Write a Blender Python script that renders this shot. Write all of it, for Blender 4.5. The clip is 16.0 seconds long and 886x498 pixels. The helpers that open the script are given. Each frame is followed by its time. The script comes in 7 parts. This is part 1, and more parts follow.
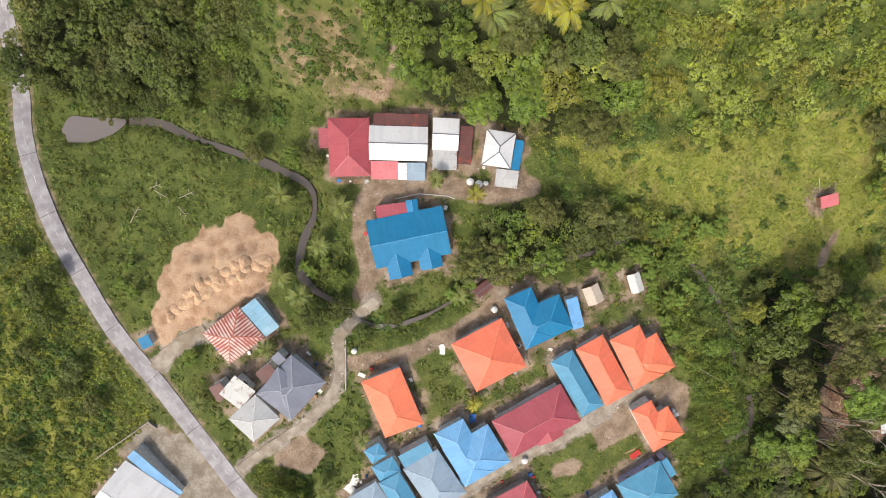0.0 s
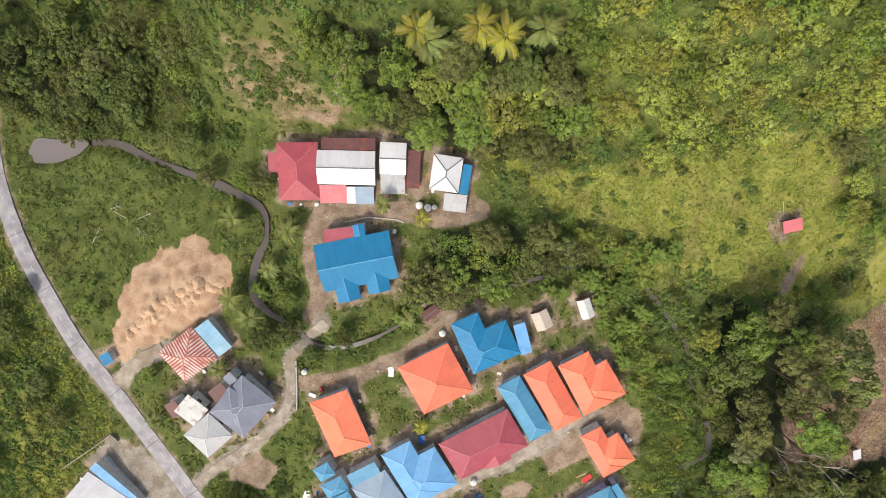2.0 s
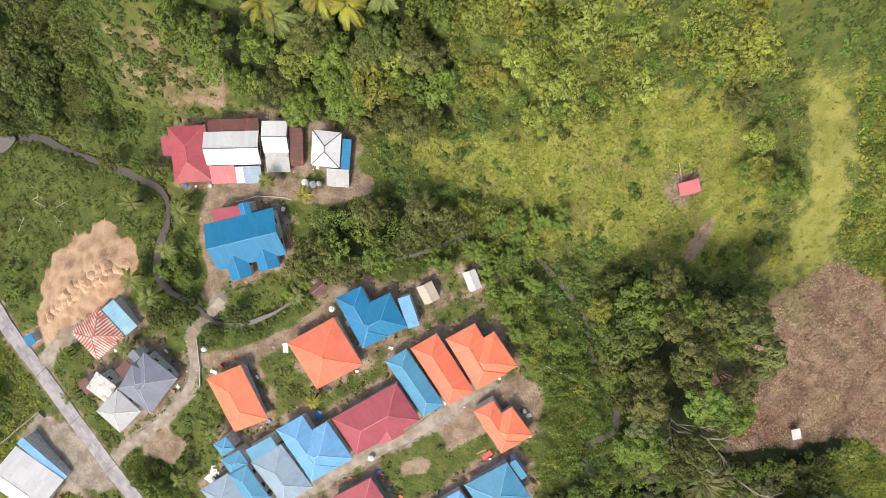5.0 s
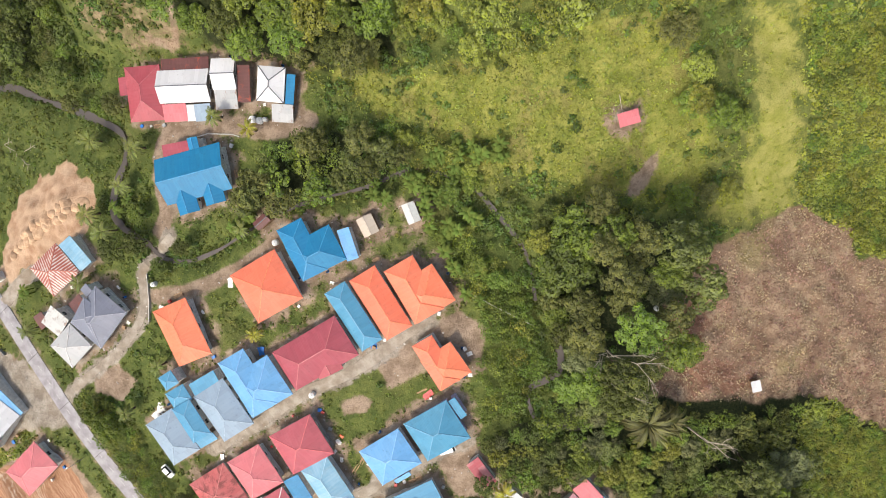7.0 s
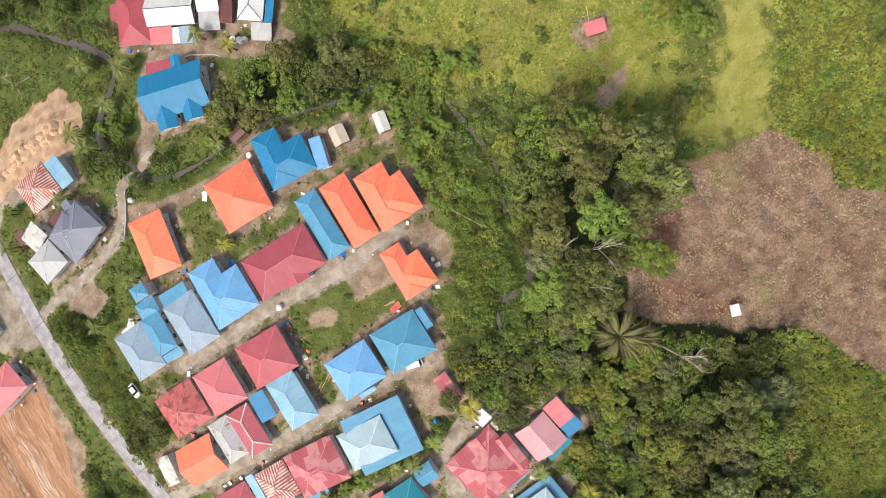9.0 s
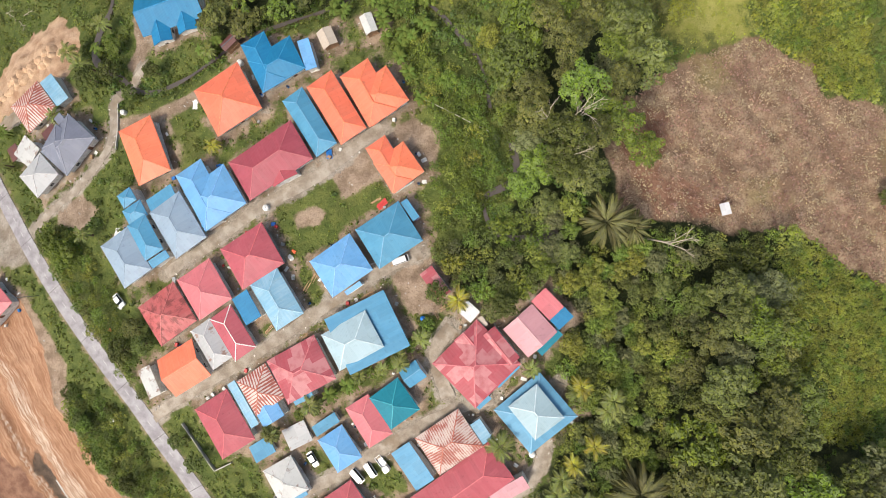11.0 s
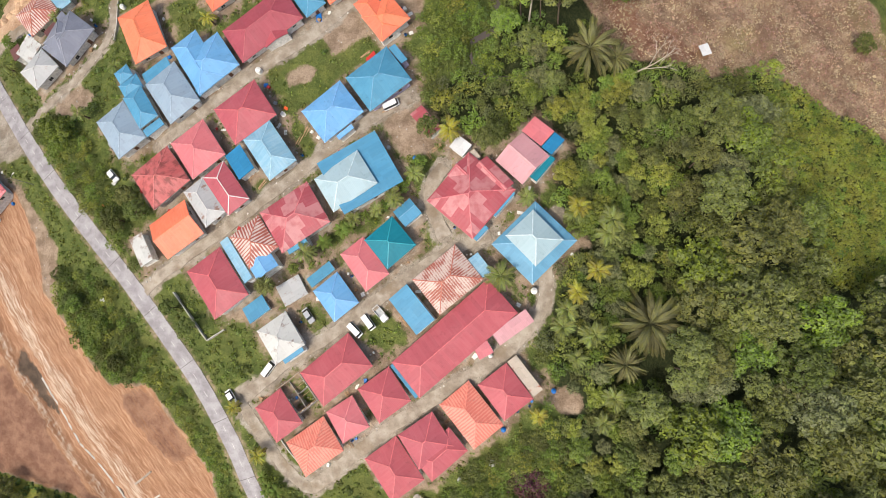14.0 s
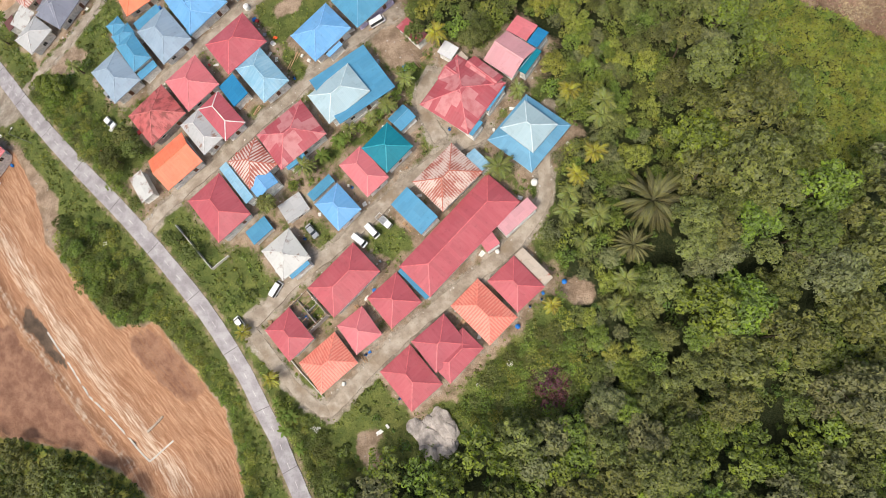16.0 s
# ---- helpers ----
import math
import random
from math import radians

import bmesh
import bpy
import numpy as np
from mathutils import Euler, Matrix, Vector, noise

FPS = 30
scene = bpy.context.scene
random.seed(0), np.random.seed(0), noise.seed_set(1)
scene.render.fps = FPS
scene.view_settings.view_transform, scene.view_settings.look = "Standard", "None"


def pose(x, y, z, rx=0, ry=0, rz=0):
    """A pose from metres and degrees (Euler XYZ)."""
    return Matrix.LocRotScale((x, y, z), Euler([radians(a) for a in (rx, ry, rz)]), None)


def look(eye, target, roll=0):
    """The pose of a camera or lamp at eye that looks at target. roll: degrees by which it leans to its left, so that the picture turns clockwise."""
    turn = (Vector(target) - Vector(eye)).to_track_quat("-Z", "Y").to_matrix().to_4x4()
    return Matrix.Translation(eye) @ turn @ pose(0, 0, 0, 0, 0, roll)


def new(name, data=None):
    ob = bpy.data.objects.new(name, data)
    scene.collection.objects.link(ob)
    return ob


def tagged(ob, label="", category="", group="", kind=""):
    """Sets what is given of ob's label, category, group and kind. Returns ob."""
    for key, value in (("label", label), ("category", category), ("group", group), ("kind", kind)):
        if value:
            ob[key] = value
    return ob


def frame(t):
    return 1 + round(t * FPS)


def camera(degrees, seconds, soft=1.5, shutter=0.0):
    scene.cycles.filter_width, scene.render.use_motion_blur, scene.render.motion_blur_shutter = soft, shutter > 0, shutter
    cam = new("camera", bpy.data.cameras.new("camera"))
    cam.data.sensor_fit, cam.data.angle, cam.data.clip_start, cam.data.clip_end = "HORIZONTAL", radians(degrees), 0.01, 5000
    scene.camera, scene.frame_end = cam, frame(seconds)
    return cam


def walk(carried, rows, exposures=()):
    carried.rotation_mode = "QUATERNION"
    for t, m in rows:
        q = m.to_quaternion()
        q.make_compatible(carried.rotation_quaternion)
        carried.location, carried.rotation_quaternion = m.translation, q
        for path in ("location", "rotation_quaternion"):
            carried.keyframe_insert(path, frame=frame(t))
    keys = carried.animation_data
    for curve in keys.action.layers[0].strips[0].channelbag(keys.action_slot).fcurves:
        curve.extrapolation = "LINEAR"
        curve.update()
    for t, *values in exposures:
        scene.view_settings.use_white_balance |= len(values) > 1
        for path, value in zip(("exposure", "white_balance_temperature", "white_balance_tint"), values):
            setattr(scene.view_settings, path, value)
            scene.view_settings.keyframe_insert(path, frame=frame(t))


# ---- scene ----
cam = camera(80.0, 16.0, soft=0.5)
# seconds, eye x, y, z, turn about x, y, z
ROWS = [
    (0.0, -1.79, 17.18, 132.74, -9.22, -2.95, 1.12),
    (0.5, 2.23, 20.07, 132.61, -9.89, -1.82, 3.53),
    (1.0, 6.79, 23.11, 132.33, -10.35, -1.22, 3.35),
    (1.5, 12.03, 25.5, 131.96, -10.66, -0.55, 2.98),
    (2.0, 17.74, 27.37, 131.52, -10.85, -0.15, 1.07),
    (2.5, 23.86, 28.31, 131.27, -11.06, 0.52, 0.21),
    (3.0, 30.48, 28.68, 130.99, -11.38, 1.38, -0.31),
    (3.5, 37.47, 27.58, 130.94, -11.39, 2.36, 0.4),
    (4.0, 44.98, 26.02, 130.94, -11.22, 3.08, -0.32),
    (6.5, 75.54, 3.83, 131.78, -9.09, 6.69, -1.98),
    (7.0, 79.95, -2.75, 132.32, -8.24, 7.3, -1.38),
    (7.5, 83.72, -10.31, 132.87, -7.29, 7.89, -1.03),
    (8.0, 86.73, -18.37, 133.36, -6.11, 8.33, -0.75),
    (8.5, 89.55, -26.9, 133.7, -4.95, 8.76, -0.71),
    (9.0, 91.37, -35.99, 134.06, -3.72, 8.98, -0.72),
    (11.5, 95.56, -82.78, 133.41, 1.9, 9.49, -1.68),
    (12.0, 95.64, -92.55, 132.61, 3.02, 9.57, -2.91),
    (12.5, 95.4, -101.78, 131.75, 4.03, 9.62, -2.86),
    (13.0, 95.06, -111.49, 130.9, 5.28, 9.64, -3.42),
    (13.5, 94.69, -121.27, 129.94, 6.43, 9.75, -4.08),
    (14.0, 93.92, -130.24, 129.06, 7.71, 9.74, -4.03),
    (14.5, 92.83, -139.23, 127.89, 8.96, 9.74, -3.87),
    (15.0, 91.88, -148.1, 126.51, 9.79, 9.88, -4.63),
    (15.5, 90.66, -156.24, 125.1, 10.13, 10.29, -7.45),
    (16.0, 88.59, -163.04, 124.14, 10.79, 10.48, -9.27),
]
walk(cam, [(t, pose(x, y, z, rx, ry, rz)) for t, x, y, z, rx, ry, rz in ROWS],
     exposures=[(0.0, 0.28, 6500, 7), (4.0, 0.38, 6500, 7), (7.0, 0.44, 6500, 7), (9.0, 0.40, 6500, 7), (12.0, 0.34, 6500, 7), (16.0, 0.27, 6500, 7)])

# ---- world and sun: bright hazy day, light from the south-west ----
SUN_EL, SUN_AZ = radians(58), radians(215)      # azimuth from +y towards +x
world = bpy.data.worlds.new("sky")
scene.world = world
world.use_nodes = True
sky = world.node_tree.nodes.new("ShaderNodeTexSky")
sky.sky_type, sky.sun_disc = "NISHITA", False
sky.sun_elevation, sky.sun_rotation = SUN_EL, SUN_AZ
sky.dust_density, sky.air_density, sky.ozone_density = 6.0, 1.0, 1.0
back = world.node_tree.nodes["Background"]
world.node_tree.links.new(sky.outputs[0], back.inputs[0])
back.inputs[1].default_value = 0.135
sun = new("sun", bpy.data.lights.new("sun", "SUN"))
sun.data.energy, sun.data.angle, sun.data.color = 1.8, radians(8), (1.0, 0.95, 0.87)
sun_way = Vector((math.sin(SUN_AZ) * math.cos(SUN_EL), math.cos(SUN_AZ) * math.cos(SUN_EL), math.sin(SUN_EL)))
sun.matrix_world = look(sun_way * 400, (0, 0, 0))

# ---- materials ----
def lin(r, g, b):
    """Linear colour from 0 to 255 screen values."""
    return tuple(((c / 255 + 0.055) / 1.055) ** 2.4 if c > 10 else c / 255 / 12.92 for c in (r, g, b)) + (1.0,)


class Nodes:
    """A short hand for building a node material."""

    def __init__(self, name, rough=0.8, metal=0.0, spec=0.5):
        self.mat = bpy.data.materials.new(name)
        self.mat.use_nodes = True
        self.tree = self.mat.node_tree
        self.bsdf = self.tree.nodes["Principled BSDF"]
        self.bsdf.inputs["Roughness"].default_value = rough
        self.bsdf.inputs["Metallic"].default_value = metal
        self.bsdf.inputs["Specular IOR Level"].default_value = spec

    def link(self, a, b):
        self.tree.links.new(a, b)

    def put(self, socket, value):
        if isinstance(value, bpy.types.NodeSocket):
            self.link(value, socket)
        else:
            socket.default_value = value

    def coord(self, which="Object"):
        return self.tree.nodes.new("ShaderNodeTexCoord").outputs[which]

    def world_place(self):
        return self.tree.nodes.new("ShaderNodeNewGeometry").outputs["Position"]

    def noise(self, vec, scale, detail=4.0, rough=0.55):
        n = self.tree.nodes.new("ShaderNodeTexNoise")
        self.link(vec, n.inputs["Vector"])
        n.inputs["Scale"].default_value, n.inputs["Detail"].default_value, n.inputs["Roughness"].default_value = scale, detail, rough
        return n.outputs["Fac"]

    def voronoi(self, vec, scale):
        n = self.tree.nodes.new("ShaderNodeTexVoronoi")
        self.link(vec, n.inputs["Vector"])
        n.inputs["Scale"].default_value = scale
        return n.outputs

    def stretch(self, vec, x, y, z=1.0):
        n = self.tree.nodes.new("ShaderNodeMapping")
        self.link(vec, n.inputs["Vector"])
        n.inputs["Scale"].default_value = (x, y, z)
        return n.outputs[0]

    def ramp(self, fac, lo, hi, a=0.0, b=1.0):
        n = self.tree.nodes.new("ShaderNodeMapRange")
        n.interpolation_type = "SMOOTHSTEP"
        self.put(n.inputs["Value"], fac)
        n.inputs["From Min"].default_value, n.inputs["From Max"].default_value = lo, hi
        n.inputs["To Min"].default_value, n.inputs["To Max"].default_value = a, b
        return n.outputs[0]

    def math(self, op, a, b=0.0):
        n = self.tree.nodes.new("ShaderNodeMath")
        n.operation = op
        self.put(n.inputs[0], a)
        self.put(n.inputs[1], b)
        return n.outputs[0]

    def mix(self, fac, a, b, kind="MIX"):
        n = self.tree.nodes.new("ShaderNodeMix")
        n.data_type, n.blend_type = "RGBA", kind
        self.put(n.inputs[0], fac)
        self.put(n.inputs[6], a)
        self.put(n.inputs[7], b)
        return n.outputs[2]

    def attr(self, name):
        n = self.tree.nodes.new("ShaderNodeAttribute")
        n.attribute_name = name
        return n.outputs["Fac"]

    def island(self):
        return self.tree.nodes.new("ShaderNodeNewGeometry").outputs["Random Per Island"]

    def each(self):
        return self.tree.nodes.new("ShaderNodeObjectInfo").outputs["Random"]

    def bump(self, height, strength=0.5, distance=0.05):
        n = self.tree.nodes.new("ShaderNodeBump")
        n.inputs["Strength"].default_value, n.inputs["Distance"].default_value = strength, distance
        self.link(height, n.inputs["Height"])
        self.link(n.outputs[0], self.bsdf.inputs["Normal"])

    def colour(self, value):
        self.put(self.bsdf.inputs["Base Color"], value)
        return self

    def hsv(self, colour, hue=0.5, sat=1.0, val=1.0):
        n = self.tree.nodes.new("ShaderNodeHueSaturation")
        self.put(n.inputs["Hue"], hue)
        self.put(n.inputs["Saturation"], sat)
        self.put(n.inputs["Value"], val)
        self.put(n.inputs["Color"], colour)
        return n.outputs[0]


def plain(name, rgb, rough=0.7, metal=0.0, vary=0.25, scale=1.5):
    """Painted or bare surface with dirt at two scales."""
    m = Nodes(name, rough, metal)
    p = m.coord()
    base = lin(*rgb)
    dark = tuple(c * (1 - vary) for c in base[:3]) + (1,)
    light = tuple(min(1, c * (1 + vary * 0.6)) for c in base[:3]) + (1,)
    c = m.mix(m.ramp(m.noise(p, scale), 0.3, 0.7), dark, light)
    c = m.mix(m.ramp(m.noise(p, scale * 9, 3), 0.45, 0.75, 0, 0.35), c, dark)
    m.colour(c)
    m.bump(m.noise(p, scale * 12, 3), 0.2, 0.01)
    return m.mat


def sheet_roof(name, rgb, faded=None, rust=0.0, rough=0.5, rust_rgb=(150, 72, 52), pale=0.16, pitch=0.38, patch=None):
    """Profiled painted roofing sheet: ribs down the slope, fading, streaks and optional rust or patches."""
    m = Nodes(name, rough, 0.0, 0.4)
    uv = m.tree.nodes.new("ShaderNodeUVMap").outputs[0]
    p = m.world_place()
    base = lin(*rgb)
    fade = lin(*(faded or tuple(min(255, c + (235 - c) * 0.28) for c in rgb)))
    streak = m.noise(m.stretch(uv, 1.3, 0.16), 1.0, 5, 0.6)
    cloud = m.noise(p, 0.22, 4)
    c = m.mix(m.ramp(m.math("ADD", m.math("MULTIPLY", streak, 0.5), m.math("MULTIPLY", cloud, 0.5)), 0.36, 0.68, 0, pale * 2), base, fade)
    seam = m.tree.nodes.new("ShaderNodeTexWave")
    seam.wave_type, seam.bands_direction = "BANDS", "X"
    m.link(uv, seam.inputs["Vector"])
    seam.inputs["Scale"].default_value = 0.314 / pitch
    seam.inputs["Distortion"].default_value = 0.0
    rib = seam.outputs["Fac"]
    # sheet laps: each sheet keeps its own tone
    lap = m.tree.nodes.new("ShaderNodeTexWhiteNoise")
    lap.noise_dimensions = "2D"
    snap = m.tree.nodes.new("ShaderNodeVectorMath")
    snap.operation = "FLOOR"
    m.link(m.stretch(uv, 0.95, 0.24), snap.inputs[0])
    m.link(snap.outputs[0], lap.inputs["Vector"])
    c = m.hsv(c, 0.5, 1.0, m.ramp(lap.outputs[0], 0, 1, 0.93, 1.05))
    c = m.hsv(c, m.ramp(m.each(), 0, 1, 0.498, 0.502), 1.0, m.ramp(m.each(), 0, 1, 0.95, 1.04))
    dirt = m.ramp(m.noise(p, 1.1, 6, 0.65), 0.54, 0.8, 0, 0.45)
    c = m.mix(dirt, c, lin(*(int(v * 0.62) for v in rgb)))
    if patch:
        cell = m.tree.nodes.new("ShaderNodeTexWhiteNoise")
        cell.noise_dimensions = "2D"
        snap2 = m.tree.nodes.new("ShaderNodeVectorMath")
        snap2.operation = "FLOOR"
        m.link(m.stretch(uv, 0.62, 0.30), snap2.inputs[0])
        m.link(snap2.outputs[0], cell.inputs["Vector"])
        c = m.mix(m.math("MULTIPLY", m.ramp(cell.outputs[0], 0.70, 0.72), m.ramp(m.noise(p, 0.5, 4), 0.3, 0.6, 0.2, 0.7)), c, lin(*patch))
    if rust:
        blot = m.noise(m.stretch(uv, 1.0, 0.5), 0.55, 6, 0.6)
        c = m.mix(m.ramp(blot, 0.62 - 0.28 * rust, 0.70 - 0.2 * rust, 0, 0.85), c, lin(*rust_rgb))
    m.colour(c)
    m.put(m.bsdf.inputs["Roughness"], m.ramp(m.noise(p, 0.9), 0.3, 0.7, rough - 0.02, rough + 0.10))
    m.bump(m.math("ADD", rib, m.math("MULTIPLY", m.noise(p, 3.0), 0.8)), 0.28, 0.02)
    return m.mat


def tile_roof(name, a, b, pitch=0.9, cross=0.0):
    """Old metal tile roofing: pale strips where the paint wore off, red where it stayed."""
    m = Nodes(name, 0.55)
    uv = m.tree.nodes.new("ShaderNodeUVMap").outputs[0]
    p = m.world_place()
    w = m.tree.nodes.new("ShaderNodeTexWave")
    w.wave_type, w.bands_direction = "BANDS", "X"
    m.link(uv, w.inputs["Vector"])
    w.inputs["Scale"].default_value = 0.314 / pitch
    w.inputs["Distortion"].default_value = 1.2
    w.inputs["Detail Scale"].default_value = 1.5
    mask = w.outputs["Fac"]
    if cross:
        v = m.tree.nodes.new("ShaderNodeTexWave")
        v.wave_type, v.bands_direction = "BANDS", "Y"
        m.link(uv, v.inputs["Vector"])
        v.inputs["Scale"].default_value = 0.314 / cross
        v.inputs["Distortion"].default_value = 1.2
        mask = m.math("MULTIPLY", m.math("ADD", mask, v.outputs["Fac"]), 0.6)
    mask = m.math("ADD", mask, m.ramp(m.noise(p, 0.35, 5), 0.3, 0.7, -0.45, 0.45))
    c = m.mix(m.ramp(mask, 0.35, 0.75), lin(*a), lin(*b))
    c = m.mix(m.ramp(m.noise(p, 2.2, 5), 0.5, 0.8, 0, 0.5), c, lin(*(int(v * 0.6) for v in a)))
    m.colour(c)
    m.bump(m.math("ADD", w.outputs["Fac"], m.noise(p, 4.0)), 0.4, 0.03)
    return m.mat


def leaf_mat(name, dark, light, spread=0.022, rough=0.6, tone=None):
    """Foliage: every leaf clump and every plant has a tone of its own."""
    m = Nodes(name, rough, 0.0, 0.25)
    which = m.attr("tone") if tone else m.each()
    own = m.math("ADD", m.math("MULTIPLY", m.island(), 0.27), m.math("MULTIPLY", m.attr("clump"), 0.41))
    c = m.mix(m.math("ADD", own, m.math("MULTIPLY", which, 0.36)), dark + (1,), light + (1,))
    c = m.hsv(c, m.ramp(which, 0, 1, 0.5 - spread, 0.5 + spread * 0.6), m.ramp(m.island(), 0, 1, 0.8, 1.1), m.ramp(m.noise(m.world_place(), 0.12, 3), 0.3, 0.7, 0.8, 1.2))
    m.colour(c)
    thin = m.tree.nodes.new("ShaderNodeBsdfTranslucent")
    m.put(thin.inputs["Color"], c)
    blend = m.tree.nodes.new("ShaderNodeMixShader")
    blend.inputs[0].default_value = 0.16
    out = m.tree.nodes["Material Output"]
    m.link(m.bsdf.outputs[0], blend.inputs[1])
    m.link(thin.outputs[0], blend.inputs[2])
    m.link(blend.outputs[0], out.inputs["Surface"])
    return m.mat


def ground_mat():
    """Soil and turf: which of them lies where is stored with the sheet; their edges fray by noise."""
    m = Nodes("ground", 0.95, 0.0, 0.2)
    p = m.world_place()
    big, mid, fine, grit = m.noise(p, 0.045, 5), m.noise(p, 0.28, 6, 0.62), m.noise(p, 1.6, 6, 0.65), m.noise(p, 7.0, 4, 0.7)
    turf = m.mix(m.ramp(mid, 0.34, 0.66), (0.086, 0.112, 0.028, 1), (0.168, 0.190, 0.050, 1))
    turf = m.mix(m.ramp(fine, 0.42, 0.72, 0, 0.7), turf, (0.045, 0.072, 0.014, 1))
    turf = m.mix(m.ramp(big, 0.5, 0.72, 0, 0.5), turf, (0.17, 0.16, 0.05, 1))

    def lay(under, name, colour, fray=0.35, soft=0.16, grain=None):
        edge = m.math("ADD", m.attr(name), m.math("MULTIPLY", m.math("SUBTRACT", grain if grain is not None else m.math("ADD", m.math("MULTIPLY", mid, 0.5), m.math("MULTIPLY", fine, 0.5)), 0.5), fray * 4))
        return m.mix(m.ramp(edge, 0.5 - soft, 0.5 + soft), under, colour)

    meadow = m.mix(m.ramp(mid, 0.35, 0.65), (0.195, 0.220, 0.040, 1), (0.335, 0.325, 0.080, 1))
    meadow = m.mix(m.ramp(fine, 0.46, 0.74, 0, 0.65), meadow, (0.085, 0.115, 0.020, 1))
    meadow = m.mix(m.ramp(m.noise(p, 0.10, 5), 0.52, 0.68, 0, 0.55), meadow, (0.24, 0.19, 0.075, 1))
    straw = m.mix(m.ramp(mid, 0.35, 0.65), (0.26, 0.265, 0.055, 1), (0.36, 0.335, 0.10, 1))
    straw = m.mix(m.ramp(fine, 0.5, 0.75, 0, 0.4), straw, (0.20, 0.22, 0.04, 1))
    dry = m.mix(m.ramp(mid, 0.32, 0.68), (0.25, 0.155, 0.100, 1), (0.45, 0.325, 0.215, 1))
    dry = m.mix(m.ramp(fine, 0.45, 0.66, 0, 0.8), dry, (0.16, 0.090, 0.058, 1))
    dry = m.mix(m.ramp(grit, 0.52, 0.7, 0, 0.5), dry, (0.42, 0.32, 0.21, 1))
    dry = m.mix(m.ramp(big, 0.55, 0.7, 0, 0.6), dry, (0.30, 0.26, 0.10, 1))
    dry = m.mix(m.ramp(m.noise(p, 0.05, 6, 0.6), 0.50, 0.66, 0, 0.6), dry, m.mix(m.ramp(fine, 0.4, 0.65), (0.135, 0.070, 0.046, 1), (0.32, 0.195, 0.125, 1)))
    soil = m.mix(m.ramp(mid, 0.35, 0.65), (0.235, 0.165, 0.112, 1), (0.41, 0.305, 0.220, 1))
    soil = m.mix(m.ramp(fine, 0.45, 0.75, 0, 0.5), soil, (0.16, 0.11, 0.065, 1))
    grey = m.mix(m.ramp(mid, 0.35, 0.65), (0.27, 0.22, 0.17, 1), (0.44, 0.38, 0.31, 1))
    grey = m.mix(m.ramp(fine, 0.45, 0.75, 0, 0.6), grey, (0.17, 0.15, 0.10, 1))
    sand = m.mix(m.ramp(mid, 0.3, 0.7), (0.37, 0.215, 0.130, 1), (0.56, 0.375, 0.240, 1))
    drag = m.tree.nodes.new("ShaderNodeMapping")
    m.link(p, drag.inputs["Vector"])
    drag.inputs["Rotation"].default_value = (0, 0, radians(60.5))
    rake = m.noise(m.stretch(drag.outputs[0], 0.07, 0.75, 0.4), 1.0, 6, 0.65)
    graze = m.noise(m.stretch(drag.outputs[0], 0.16, 1.9, 0.4), 1.0, 5, 0.6)
    sand = m.mix(m.attr("cut"), sand, m.mix(m.ramp(graze, 0.34, 0.66), (0.36, 0.200, 0.120, 1), (0.58, 0.385, 0.255, 1)))
    sand = m.mix(m.math("MULTIPLY", m.ramp(rake, 0.36, 0.62, 0.45, 0), m.attr("cut")), sand, (0.30, 0.165, 0.095, 1))
    sand = m.mix(m.math("MULTIPLY", m.ramp(rake, 0.54, 0.74, 0, 0.5), m.attr("cut")), sand, (0.66, 0.49, 0.34, 1))
    sand = m.mix(m.ramp(fine, 0.5, 0.75, 0, 0.5), sand, (0.34, 0.17, 0.08, 1))
    heap = m.tree.nodes.new("ShaderNodeTexVoronoi")
    warp = m.tree.nodes.new("ShaderNodeVectorMath")
    warp.operation = "MULTIPLY_ADD"
    m.link(mid, warp.inputs[0])
    warp.inputs[1].default_value = (5.0, 4.0, 0.0)
    m.link(p, warp.inputs[2])
    m.link(warp.outputs[0], heap.inputs["Vector"])
    heap.inputs["Scale"].default_value = 0.34
    sand = m.mix(m.math("MULTIPLY", m.ramp(heap.outputs["Distance"], 0.30, 0.75, 0, 0.55), m.math("SUBTRACT", 1.0, m.attr("cut"))), sand, (0.66, 0.47, 0.32, 1))
    sand = m.mix(m.math("MULTIPLY", m.attr("cut"), 0.8), sand, (0.88, 0.77, 0.70, 1), "MULTIPLY")
    mud = m.mix(m.ramp(mid, 0.3, 0.7), (0.075, 0.055, 0.040, 1), (0.15, 0.105, 0.075, 1))
    # forest floor: leaf litter, near black with the shade under crowns in its colour
    c = lay(turf, "shaded_litter", m.mix(m.ramp(fine, 0.4, 0.7), (0.022, 0.030, 0.010, 1), (0.055, 0.060, 0.022, 1)))
    c = lay(c, "meadow", meadow)
    c = lay(c, "straw", straw)
    c = lay(c, "soil", soil)
    c = lay(c, "dry", dry, 0.25)
    c = lay(c, "grey", grey)
    c = lay(c, "sand", sand, 0.18)
    red = m.mix(m.ramp(mid, 0.3, 0.7), (0.19, 0.095, 0.062, 1), (0.33, 0.185, 0.120, 1))
    c = lay(c, "red", m.mix(m.ramp(fine, 0.5, 0.75, 0, 0.5), red, (0.13, 0.06, 0.035, 1)), 0.2, 0.16, graze)
    c = lay(c, "pale", m.mix(m.ramp(graze, 0.35, 0.65), (0.42, 0.29, 0.20, 1), (0.66, 0.52, 0.40, 1)), 0.3, 0.25, graze)
    c = lay(c, "mud", mud, 0.2, 0.2, graze)
    c = m.mix(m.ramp(grit, 0.35, 0.7, 0, 0.22), c, (0.05, 0.045, 0.03, 1), "MULTIPLY")
    m.colour(c)
